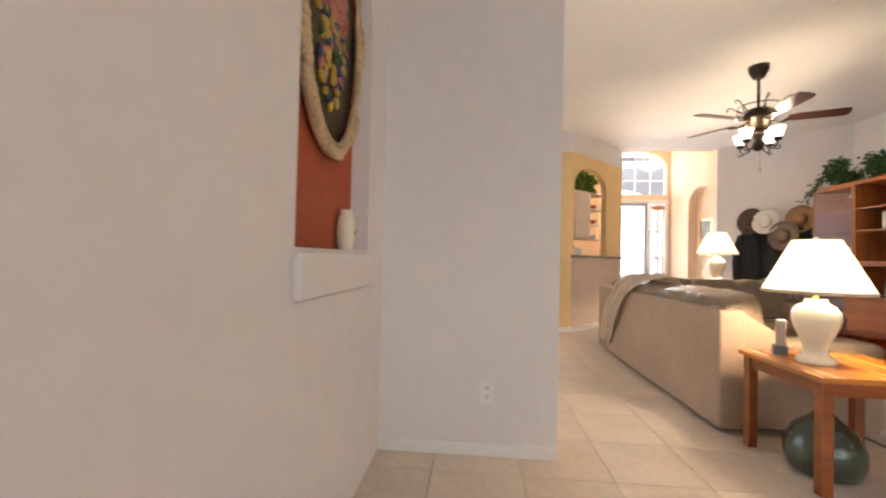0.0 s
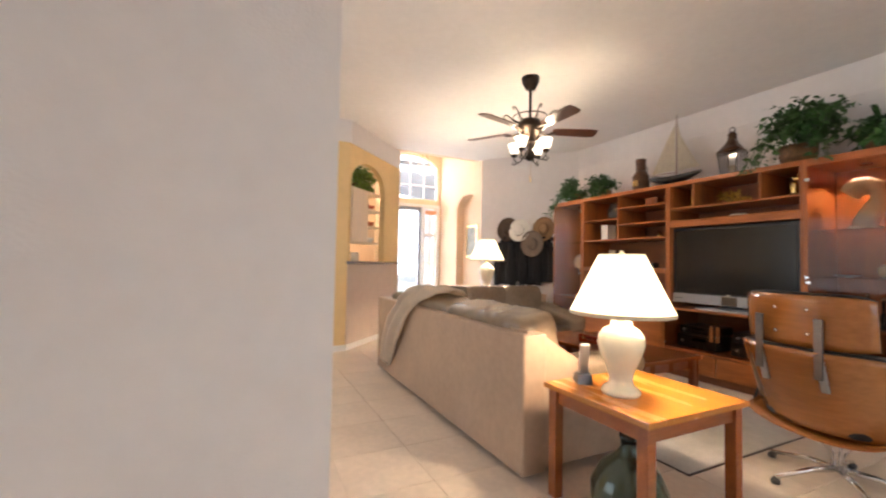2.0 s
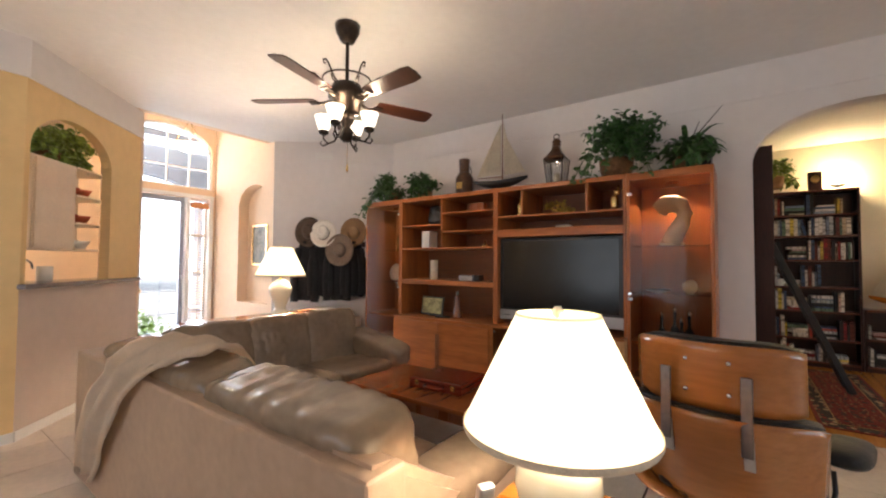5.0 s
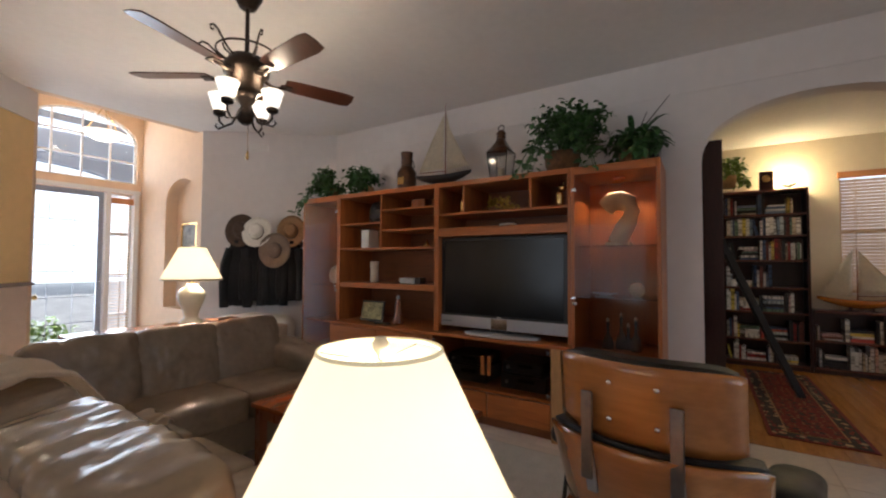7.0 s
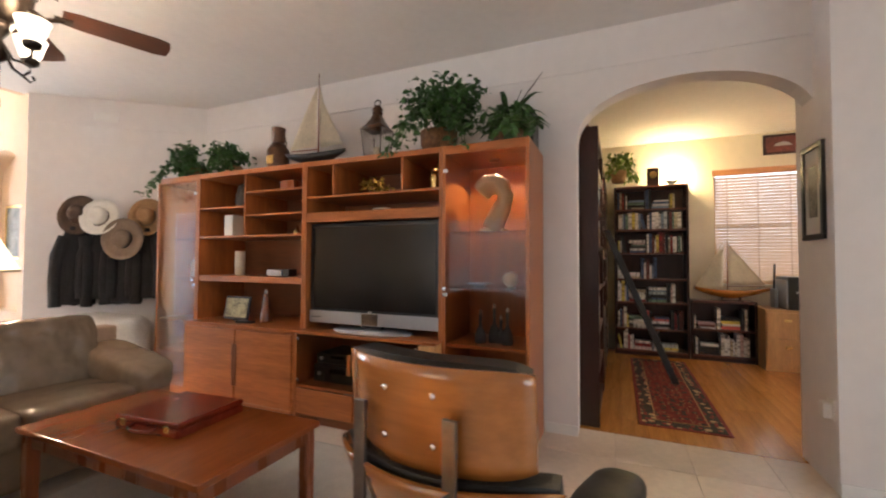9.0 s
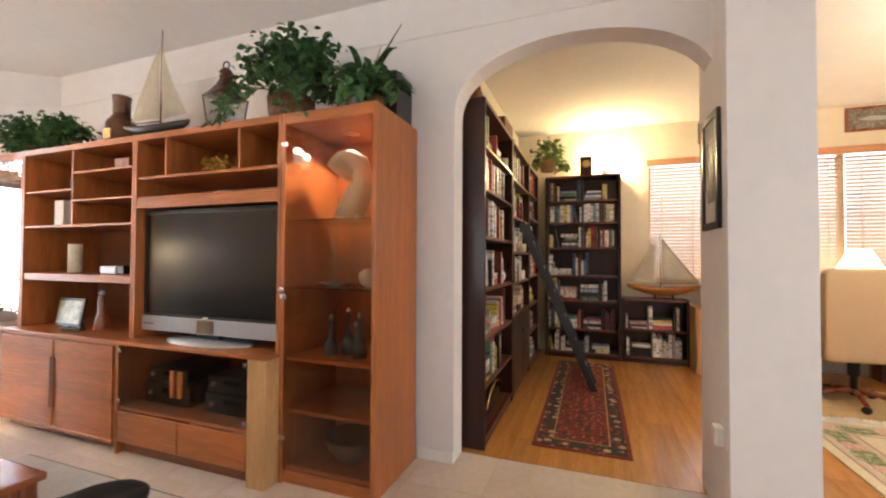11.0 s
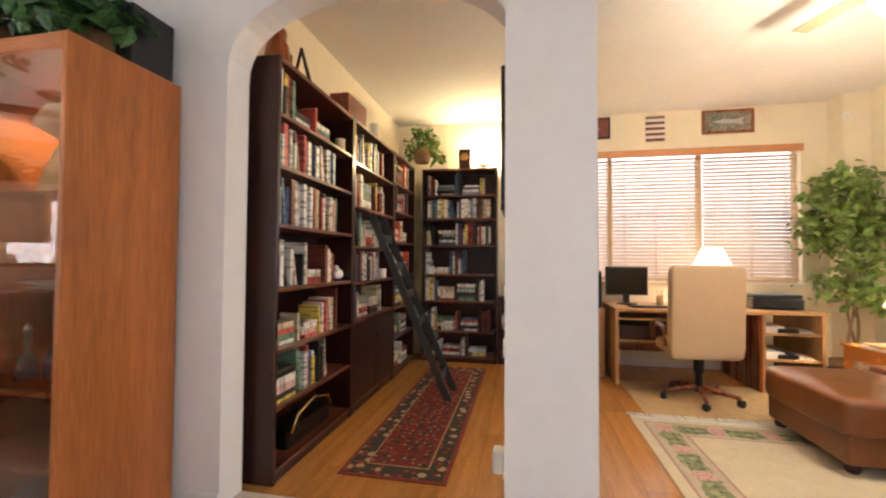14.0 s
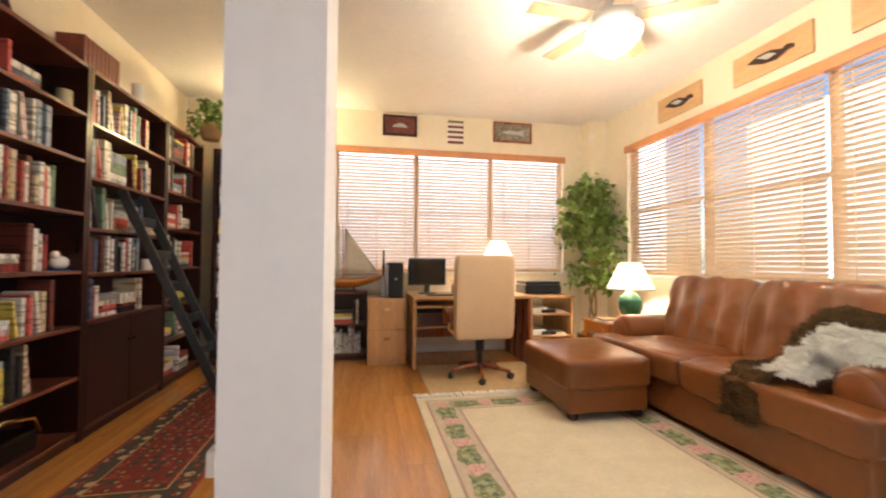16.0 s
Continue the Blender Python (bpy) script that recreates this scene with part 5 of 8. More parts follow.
# runner and floral rug
def pattern_mat(name, ground, inks, scale):
    """A knotted field: ground colour with small motifs in several inks."""
    m = bpy.data.materials.new(name)
    m.use_nodes = True
    nt = m.node_tree
    p, l = nt.nodes["Principled BSDF"], nt.links.new
    co = nt.nodes.new("ShaderNodeTexCoord").outputs["Object"]
    colour = None
    for k, (ink, sc, thr) in enumerate(inks):
        vo = nt.nodes.new("ShaderNodeTexVoronoi")
        vo.inputs["Scale"].default_value = scale * sc
        vo.inputs["Randomness"].default_value = 0.55
        mp = nt.nodes.new("ShaderNodeMapping")
        mp.inputs["Location"].default_value = (k * 0.37, k * 0.21, 0)
        l(co, mp.inputs[0]), l(mp.outputs[0], vo.inputs["Vector"])
        lt = nt.nodes.new("ShaderNodeMath")
        lt.operation = "LESS_THAN"
        lt.inputs[1].default_value = thr
        l(vo.outputs["Distance"], lt.inputs[0])
        mx = nt.nodes.new("ShaderNodeMix")
        mx.data_type = "RGBA"
        l(lt.outputs[0], mx.inputs["Factor"])
        if colour is None:
            mx.inputs["A"].default_value = (*ground, 1)
        else:
            l(colour, mx.inputs["A"])
        mx.inputs["B"].default_value = (*ink, 1)
        colour = mx.outputs["Result"]
    l(colour, p.inputs["Base Color"])
    p.inputs["Roughness"].default_value = 0.95
    bt, bp = nt.nodes.new("ShaderNodeTexNoise"), nt.nodes.new("ShaderNodeBump")
    bt.inputs["Scale"].default_value = 260
    bp.inputs["Strength"].default_value, bp.inputs["Distance"].default_value = 0.5, 0.01
    l(co, bt.inputs["Vector"]), l(bt.outputs["Fac"], bp.inputs["Height"]), l(bp.outputs[0], p.inputs["Normal"])
    return m


R_FIELD = pattern_mat("runner_field", (0.15, 0.014, 0.008), [((0.03, 0.025, 0.02), 12, 0.30), ((0.30, 0.18, 0.08), 17, 0.20), ((0.22, 0.035, 0.018), 9, 0.22)], 1.0)
R_BORDER = pattern_mat("runner_border", (0.04, 0.03, 0.022), [((0.40, 0.28, 0.14), 11, 0.30), ((0.25, 0.03, 0.02), 15, 0.24)], 1.0)
R_EDGE = mat("runner_edge", (0.20, 0.03, 0.018), 0.95, vary=0.2, scale=30, bump=0.4, bump_scale=250)
rr = thing("runner_rug", pose(6.82, 1.165, 0.001), "red oriental runner rug with a dark patterned border", "rug")
part("edge", B(-1.25, 1.25, -0.325, 0.325, 0, 0.007, bevel=0.003), R_EDGE, rr)
part("border", B(-1.22, 1.22, -0.295, 0.295, 0.003, 0.0095), R_BORDER, rr)
part("inner_line", B(-1.11, 1.11, -0.195, 0.195, 0.004, 0.0110), mat("runner_line", (0.40, 0.24, 0.10), 0.95, vary=0.2, scale=40), rr)
part("field", B(-1.10, 1.10, -0.185, 0.185, 0.005, 0.0125), R_FIELD, rr)

F_CREAM = mat("rug_cream_wool", (0.66, 0.56, 0.40), 0.95, vary=0.05, scale=6, bump=0.4, bump_scale=220)
F_BORDER = mat("rug_pale_rose_band", (0.56, 0.45, 0.34), 0.95, vary=0.10, scale=14, bump=0.4, bump_scale=220)
F_LEAF = pattern_mat("rug_leaf_green", (0.22, 0.24, 0.12), [((0.36, 0.37, 0.20), 13, 0.36), ((0.12, 0.16, 0.10), 17, 0.30), ((0.42, 0.40, 0.24), 27, 0.20)], 1.0)
F_ROSE = pattern_mat("rug_rose_pink", (0.62, 0.36, 0.32), [((0.66, 0.42, 0.37), 26, 0.36), ((0.40, 0.13, 0.12), 34, 0.24)], 1.0)
F_LINE = mat("rug_rose_line", (0.42, 0.27, 0.22), 0.95, vary=0.1, scale=30)
RX0, RX1, RY0, RY1 = 4.40, 6.85, -2.22, -0.42
fr = thing("floral_rug", pose((RX0 + RX1) / 2, (RY0 + RY1) / 2, 0.001), "cream wool rug with a green and rose floral border", "rug")
w_, d_ = (RX1 - RX0) / 2, (RY1 - RY0) / 2
part("edge", B(-w_, w_, -d_, d_, 0, 0.008, bevel=0.003), F_CREAM, fr)
part("outer_line", B(-w_ + 0.07, w_ - 0.07, -d_ + 0.07, d_ - 0.07, 0.003, 0.0094), F_LINE, fr)
part("border", B(-w_ + 0.085, w_ - 0.085, -d_ + 0.085, d_ - 0.085, 0.004, 0.0106), F_BORDER, fr)
part("inner_line", B(-w_ + 0.30, w_ - 0.30, -d_ + 0.30, d_ - 0.30, 0.005, 0.0118), F_LINE, fr)
part("field", B(-w_ + 0.315, w_ - 0.315, -d_ + 0.315, d_ - 0.315, 0.006, 0.013), F_CREAM, fr)
mid = 0.1925


def motif(name, material, cx, cy, rx, ry, seed, lobes, top):
    """A flat woven patch with a lobed outline."""
    bm_ = bmesh.new()
    ring_ = []
    for q in range(22):
        a = 2 * math.pi * q / 22
        k = 1 + 0.16 * math.cos(a * lobes + seed) + 0.10 * noise.noise((math.cos(a) * 2, math.sin(a) * 2, seed))
        ring_.append((cx + rx * k * math.copysign(abs(math.cos(a)) ** 0.6, math.cos(a)), cy + ry * k * math.copysign(abs(math.sin(a)) ** 0.6, math.sin(a))))
    lo, hi = [[bm_.verts.new((x, y, z)) for x, y in ring_] for z in (0.009, top)]
    bm_.faces.new(hi)
    for q in range(22):
        bm_.faces.new((lo[q], lo[(q + 1) % 22], hi[(q + 1) % 22], hi[q]))
    part(name, bm_, material, fr)


for along, half, other in ((0, w_, d_), (1, d_, w_)):
    n_ = round((2 * half - 2 * mid) / 0.36)
    step = (2 * half - 2 * mid) / n_
    for side_ in (-1, 1):
        for k in range(n_ + 1):
            u_, v_ = -half + mid + k * step, side_ * (other - mid)
            if k < n_:
                motif("leaf_motif", F_LEAF, *((u_ + step / 2, v_) if along == 0 else (v_, u_ + step / 2)), *((0.135, 0.07) if along == 0 else (0.07, 0.135)), k + side_, 5, 0.0122)
            if along == 0 or 0 < k < n_:
                motif("rose_motif", F_ROSE, *((u_, v_) if along == 0 else (v_, u_)), 0.058, 0.058, k * 2 + side_, 6, 0.0128)
fg = bmesh.new()
for k in range(92):
    y = -d_ + (k + 0.5) * 2 * d_ / 92
    tube(fg, [(w_ - 0.005, y, 0.008), (w_ + 0.045, y + rng.uniform(-0.01, 0.01), 0.008), (w_ + 0.10, y + rng.uniform(-0.03, 0.03), 0.006)], 0.0085, 5)
part("fringe", fg, TRIM, fr, "knotted cream fringe")

# desk group
dk = thing("desk", pose(8.17, -1.16, 0), "light oak computer desk under the window", "desk")
part("desktop", B(-0.40, 0.42, -0.68, 0.66, 0.745, 0.775, bevel=0.005), OAK, dk)
part("side_panel", B(-0.38, 0.40, 0.625, 0.655, 0, 0.745), OAK, dk)
part("side_panel", B(-0.38, 0.40, -0.675, -0.645, 0, 0.745), CHERRY_DK, dk)
part("modesty_panel", B(0.38, 0.40, -0.645, 0.625, 0.2, 0.745), CHERRY_DK, dk)
part("keyboard_shelf", B(-0.36, 0.10, 0.10, 0.625, 0.655, 0.675), OAK, dk)
part("drawer", B(-0.38, 0.05, 0.12, 0.60, 0.46, 0.60, bevel=0.005), MAHOG, dk, "dark pull-out drawer")
part("lower_shelf", B(-0.36, 0.36, 0.10, 0.625, 0.43, 0.45), OAK, dk)
hu = thing("desk_shelf", pose(8.17, -2.10, 0), "light oak open shelf unit beside the desk", "shelf")
for y in (-0.26, 0.235):
    part("side_panel", B(-0.38, 0.40, y, y + 0.025, 0, 0.75), OAK, hu)
part("top", B(-0.40, 0.42, -0.27, 0.27, 0.751, 0.776, bevel=0.004), OAK, hu)
for z in (0.06, 0.30, 0.55):
    part("shelf", B(-0.37, 0.40, -0.234, 0.234, z, z + 0.02), OAK, hu)
    for q in range(3):
        # plain blocks standing for loose papers and boxes
        pb = single("document_tray", B(-0.13, 0.13, -0.09, 0.09, 0, 0.02 + 0.02 * q, bevel=0.002), PAPER if q != 1 else BLACK, pose(7.97, -2.23 + 0.13 * q + 0.02, z + 0.021, 0, 0, 8 * q - 6), "flat block of loose papers and boxes on the oak desk shelf", "tray", "desk shelf trays")
fc = thing("filing_cabinet", pose(8.28, -0.235, 0), "two-drawer light oak filing cabinet", "filing cabinet")
part("body", B(-0.24, 0.30, -0.215, 0.215, 0.0, 0.745, bevel=0.005), OAK, fc)
for z in (0.08, 0.40):
    df = part("drawer", B(-0.262, -0.241, -0.205, 0.205, z, z + 0.31, bevel=0.004), OAK, fc)
    part("label_holder", B(-0.272, -0.261, -0.035, 0.035, z + 0.20, z + 0.235, bevel=0.003), BRASS, df, "brass label pull")
pc = thing("computer_tower", pose(8.22, -0.33, 0.745), "black desktop computer tower on the filing cabinet", "computer")
part("case", B(-0.20, 0.22, -0.085, 0.085, 0, 0.40, bevel=0.008), BLACK, pc)
part("front_panel", B(-0.215, -0.199, -0.08, 0.08, 0.01, 0.39, bevel=0.006), SPEAKER, pc)
part("badge", B(-0.218, -0.214, -0.012, 0.012, 0.20, 0.224), SILVER, pc)
part("side_strip", B(-0.19, 0.2, 0.086, 0.10, 0.02, 0.36, bevel=0.004), SILVER, pc)
an = thing("router", pose(8.35, -0.20, 0.745), "slim grey router with a black aerial", "router")
part("body", B(-0.09, 0.09, -0.02, 0.02, 0, 0.24, bevel=0.008), SILVER, an)
part("aerial", tube(bmesh.new(), [(0, 0, 0.23), (0, -0.01, 0.55)], 0.012, 8), BLACK, an)
mo = thing("monitor", pose(8.25, -0.72, 0.775, 0, 0, 8), "black flat computer monitor on the desk", "monitor")
part("panel", B(-0.015, 0.03, -0.23, 0.23, 0.10, 0.42, bevel=0.008), BLACK, mo)
part("screen", B(-0.018, -0.0145, -0.21, 0.21, 0.125, 0.40), SCREEN, mo)
part("neck", B(0.0, 0.03, -0.03, 0.03, 0.012, 0.14), BLACK, mo)
part("foot", lathe(bmesh.new(), [(0.11, 0), (0.11, 0.008), (0.05, 0.016)], 28), BLACK, mo)
kbd = single("keyboard", B(-0.07, 0.07, -0.21, 0.21, 0, 0.018, bevel=0.004), BLACK, pose(7.93, -0.88, 0.776, 0, 0, 4), "black computer keyboard on the desk", "keyboard")
pr = thing("printer", pose(8.17, -2.09, 0.777), "black inkjet printer on the desk shelf", "printer")
part("body", B(-0.17, 0.17, -0.23, 0.23, 0, 0.11, bevel=0.015), BLACK, pr)
part("lid", B(-0.16, 0.16, -0.22, 0.22, 0.112, 0.15, bevel=0.01), BLACK, pr)
part("tray", B(-0.24, -0.16, -0.14, 0.14, 0.01, 0.02), SCREEN, pr)
cn = thing("pencil_cup", pose(8.1, -1.02, 0.776), "tin pencil cup on the desk", "cup")
part("cup", lathe(bmesh.new(), [(0.035, 0), (0.035, 0.11), (0.031, 0.11), (0.03, 0.01)], 18), FELT_TN, cn)
for k in range(4):
    part("pencil", tube(bmesh.new(), [(0.01 * math.cos(k), 0.01 * math.sin(k), 0.01), (0.035 * math.cos(k * 1.7), 0.035 * math.sin(k * 1.7), 0.17)], 0.0035, 6), HONEY, cn)
shade_lamp(pose(8.32, -1.62, 0.776), "small desk lamp with a glowing cream shade", 0.85, power=30, height=0.48)

oc = thing("office_chair", pose(7.43, -1.14, 0), "cream leatherette office chair on a wooden star base", "office chair")
ob_ = soft(bmesh.new(), (0, 0, 0), (0.11, 0.60, 0.82), 14, 14, 0.0)
bmesh.ops.transform(ob_, matrix=pose(-0.16, 0, 0.815, 0, -3, 4), verts=ob_.verts)
part("backrest", ob_, CANE, oc, "tall cream leatherette back")
part("seat", soft(bmesh.new(), (0.12, 0, 0.46), (0.54, 0.56, 0.12), 5, 10), CANE, oc)
for sy in (-1, 1):
    part("armrest", tube(bmesh.new(), [(-0.12, sy * 0.31, 0.50), (-0.08, sy * 0.325, 0.66), (0.1, sy * 0.325, 0.68), (0.26, sy * 0.32, 0.66), (0.28, sy * 0.30, 0.50)], 0.022, 8), CHERRY_DK, oc, "curved wooden armrest")
part("column", lathe(bmesh.new(), [(0.03, 0.08), (0.03, 0.25), (0.045, 0.26), (0.045, 0.40)], 18), BLACK, oc)
for k in range(5):
    a = 2 * math.pi * k / 5 + 2.95
    c, s = math.cos(a), math.sin(a)
    lg = part("base_leg", tube(bmesh.new(), [(0.02 * c, 0.02 * s, 0.12), (0.16 * c, 0.16 * s, 0.11), (0.31 * c, 0.31 * s, 0.075)], 0.026, 8, 0.018), CHERRY_DK, oc)
    cw = lathe(bmesh.new(), [(0.03, -0.022), (0.033, -0.012), (0.033, 0.012), (0.03, 0.022)], 18, pose(0.31 * c, 0.31 * s, 0.0375, 90, 0, math.degrees(a) + 60))
    part("caster", cw, BLACK, lg)
single("chair_mat", B(6.93, 7.93, -1.85, -0.56, 0, 0.004), MATTAN, pose(0, 0, 0.0005), "tan floor mat under the office chair", "mat")

# ficus tree in its corner
fx = thing("ficus_tree", pose(8.18, -2.84, 0), "tall artificial ficus tree with twisted stems in a basket", "tree")
part("basket", lathe(bmesh.new(), [(0.14, 0), (0.18, 0.12), (0.19, 0.26), (0.17, 0.26), (0.15, 0.2)], 24), WICKER, fx)
tr = bmesh.new()
for k in range(3):
    tube(tr, [(0.04 * math.cos(2.1 * k + z * 5), 0.04 * math.sin(2.1 * k + z * 5), 0.2 + z) for z in [q * 0.08 for q in range(14)]], 0.016, 7, 0.008)
part("trunk", tr, mat("ficus_bark", (0.30, 0.20, 0.11), 0.85, vary=0.2, scale=20, bump=0.5), fx, "twisted slender stems")
lb = bmesh.new()
br = bmesh.new()
rr_ = random.Random(9)
for k in range(70):
    z0_ = rr_.uniform(0.85, 2.12)
    a = rr_.uniform(0, 6.28)
    L_ = rr_.uniform(0.30, 0.62) * (1.0 - 0.35 * abs((z0_ - 1.45) / 0.7)) * (0.75 if math.cos(a) > 0.2 or math.sin(a) < -0.5 else 1.0)
    line = [Vector((0, 0, z0_)) + Vector((math.cos(a) * L_ * q / 5, math.sin(a) * L_ * q / 5, 0.36 * L_ * q / 5 - 0.06 * (q / 5) ** 3)) for q in range(6)]
    tube(br, line, 0.005, 5, 0.002)
    pts = []
    for p in line[2:]:
        pts += [p + Vector((rr_.gauss(0, 0.06), rr_.gauss(0, 0.06), rr_.gauss(0, 0.06))) for _ in range(6)]
    leaves(lb, [p for p in pts if p.x < 0.42 and -0.3 < p.y < 0.46], 0.095, k, 0.6)
part("limbs", br, fx.children[1].data.materials[0], fx)
part("leaves", lb, LEAF_LT, fx, "many small glossy green leaves")

# leather sofa, ottoman, throws
LS = thing("leather_sofa", pose(5.91, -2.62, 0), "brown leather sofa with rolled arms under the window", "sofa")
part("base", B(-1.07, 1.12, -0.42, 0.45, 0.05, 0.30, bevel=0.03, seg=3), LEATHER_BR, LS)
part("back_frame", B(-1.07, 1.13, -0.52, -0.36, 0.05, 0.90, bevel=0.05, seg=3), LEATHER_BR, LS)
for i in range(2):
    a, b = ((-0.80, 0.05), (0.05, 0.86))[i]
    bm = soft(bmesh.new(), ((a + b) / 2, 0.06, 0.39), (b - a, 0.82, 0.22), 6, 22, 0.014, 6, 70 + i, crown=0.1)
    fa_, fb_ = ((-1.09, 0.045), (0.055, 1.13))[i]
    soft(bm, ((fa_ + fb_) / 2, 0.365, 0.385), (fb_ - fa_, 0.225, 0.205), 9, 16, 0.004, 5, 74 + i)
    part("seat_cushion", bm, LEATHER_BR, LS, "creased leather seat cushion")
    bm = soft(bmesh.new(), (0, 0, 0), (b - a + 0.05, 0.27, 0.64), 7, 34, 0.015, 6, 80 + i, run=(1.7, 1, 0.7))
    for v_ in bm.verts:
        v_.co.y += 0.018 * math.cos(v_.co.x * 2 * math.pi / 0.21) * max(0, v_.co.y / 0.135) * (1 - 0.8 * abs(v_.co.z / 0.32))
    bmesh.ops.transform(bm, matrix=pose((a + b) / 2, -0.27, 0.71, 13, 0, 0), verts=bm.verts)
    part("back_cushion", bm, LEATHER_BR, LS, "channelled leather back cushion")
for ax in (-0.915, 0.985):
    bm = bmesh.new()
    box(bm, ax - 0.125, ax + 0.125, -0.45, 0.24, 0.05, 0.52, bevel=0.03, seg=2)
    lathe(bm, [(0.05, -0.45), (0.13, -0.44), (0.145, -0.40), (0.145, 0.22), (0.13, 0.255), (0.05, 0.265)], 28, pose(ax, 0, 0.52, -90, 0, 0))
    part("arm", bm, LEATHER_BR, LS, "rolled leather arm")
    part("arm_scroll", lathe(bmesh.new(), [(0.09, 0.256), (0.115, 0.272), (0.10, 0.282), (0.02, 0.284)], 28, pose(ax, 0, 0.52, -90, 0, 0)), LEATHER_BR, LS)
OT = thing("ottoman", pose(6.53, -1.75, 0.014), "brown leather ottoman with a padded top on the rug", "ottoman")
part("base", B(-0.40, 0.40, -0.32, 0.32, 0.055, 0.25, bevel=0.025, seg=3), LEATHER_BR, OT)
part("top_cushion", soft(bmesh.new(), (0, 0, 0.335), (0.87, 0.71, 0.23), 9, 18, 0.006, 5, 90, crown=0.10), LEATHER_BR, OT)
for sx in (-1, 1):
    for sy in (-1, 1):
        part("foot", lathe(bmesh.new(), [(0.028, 0), (0.042, 0.015), (0.042, 0.04), (0.03, 0.06)], 16, pose(sx * 0.34, sy * 0.26, 0)), MAHOG, OT, "turned dark bun foot")
FUR_BR = mat("brown_fur", (0.13, 0.07, 0.024), 0.95, vary=0.35, scale=12, bump=0.4, bump_scale=90)
FUR_GY = mat("grey_white_fur", (0.86, 0.84, 0.78), 0.95, vary=0.1, scale=12, bump=0.4, bump_scale=90)


def drape(path, x0, x1, wob, seed, nx_=22, ny_=40):
    """A heavy throw that follows a line of (y, z) places between x0 and x1."""
    bm_ = bmesh.new()
    rows_ = []
    for i in range(ny_ + 1):
        f_ = i / ny_ * (len(path) - 1)
        k = min(int(f_), len(path) - 2)
        r = f_ - k
        y_, z_ = [path[k][j] * (1 - r) + path[k + 1][j] * r for j in (0, 1)]
        rw = []
        for j in range(nx_ + 1):
            u_ = j / nx_
            n1 = noise.noise((i * 0.16 + seed, u_ * 3.4, seed))
            n2 = noise.noise((i * 0.4, u_ * 8 + seed, 4))
            rw.append(bm_.verts.new((x0 + (x1 - x0) * u_ + 0.06 * noise.noise((i * 0.11, seed, u_)), y_ + 0.02 * n2, z_ + wob * (0.8 + n1 + 0.4 * n2))))
        rows_.append(rw)
    for a, b in zip(rows_, rows_[1:]):
        for j in range(nx_):
            bm_.faces.new((a[j], a[j + 1], b[j + 1], b[j])).smooth = True
    bmesh.ops.solidify(bm_, geom=bm_.faces[:], thickness=0.02)
    bm_.normal_update()
    rng_ = random.Random(seed)
    spots = [(f_.calc_center_median(), f_.normal.copy()) for f_ in bm_.faces]
    for c_, n_ in spots:
        for q_ in range(3):
            lie = Vector((rng_.uniform(-1, 1), rng_.uniform(-0.2, 1), rng_.uniform(-0.7, 0.2)))
            side = n_.cross(lie).normalized() * 0.0035
            o_ = c_ + Vector((rng_.uniform(-0.015, 0.015), rng_.uniform(-0.015, 0.015), 0))
            tip = o_ + n_ * rng_.uniform(0.008, 0.022) + lie.normalized() * rng_.uniform(0.012, 0.03)
            bm_.faces.new([bm_.verts.new(p_) for p_ in (o_ - side, o_ + side, tip)])
    return bm_


single("fur_throw", drape([(-2.12, 0.22), (-2.13, 0.40), (-2.20, 0.505), (-2.4, 0.525), (-2.60, 0.55), (-2.66, 0.66), (-2.70, 0.74)], 5.32, 5.56, 0.04, 3), FUR_BR, pose(0, 0, 0), "dark brown fur throw draped over the sofa seat", "blanket")
single("fur_throw", drape([(-2.56, 0.64), (-2.62, 0.72), (-2.68, 0.80), (-2.76, 0.87)], 4.92, 5.46, 0.04, 6), FUR_BR, pose(0, 0, 0), "dark brown fur throw bunched on the sofa back", "blanket")
grey = drape([(-2.25, 0.515), (-2.34, 0.53), (-2.46, 0.58), (-2.54, 0.64)], 5.15, 5.44, 0.045, 8)
merge(grey, drape([(-2.40, 0.64), (-2.47, 0.70), (-2.56, 0.75), (-2.64, 0.77)], 4.90, 5.32, 0.045, 9))
single("fur_throw", grey, FUR_GY, pose(0, 0, 0), "grey and white fur throw heaped over the sofa arm", "blanket")

st_ = leg_table("side_table", pose(7.50, -2.75, 0), 0.50, 0.62, 0.52, 0.025, 0.045, HONEY, HONEY, "small honey pine side table with a drawer", "side table", apron=0.11)
dw = part("drawer", B(-0.262, -0.24, -0.22, 0.22, 0.395, 0.485, bevel=0.004), HONEY, st_)
part("knob", lathe(bmesh.new(), [(0.006, 0), (0.014, 0.012), (0.009, 0.022)], 12, pose(-0.262, 0, 0.44, 0, -90, 0)), BRASS, dw)
shade_lamp(pose(7.37, -2.80, 0.52), "green glazed lamp with a glowing cream shade on the side table", 1.0,
           [(0.075, 0), (0.08, 0.012), (0.095, 0.07), (0.125, 0.15), (0.130, 0.20), (0.112, 0.265), (0.065, 0.305), (0.04, 0.335)], GREEN_CER, 46, 0.36)
single("black_bag", soft(bmesh.new(), (0, 0, 0.12), (0.30, 0.30, 0.24), 4, 8, 0.01, 6, 95), CLOTH_BK, pose(7.95, -2.52, 0.0), "black bag on the floor beside the desk", "bag")

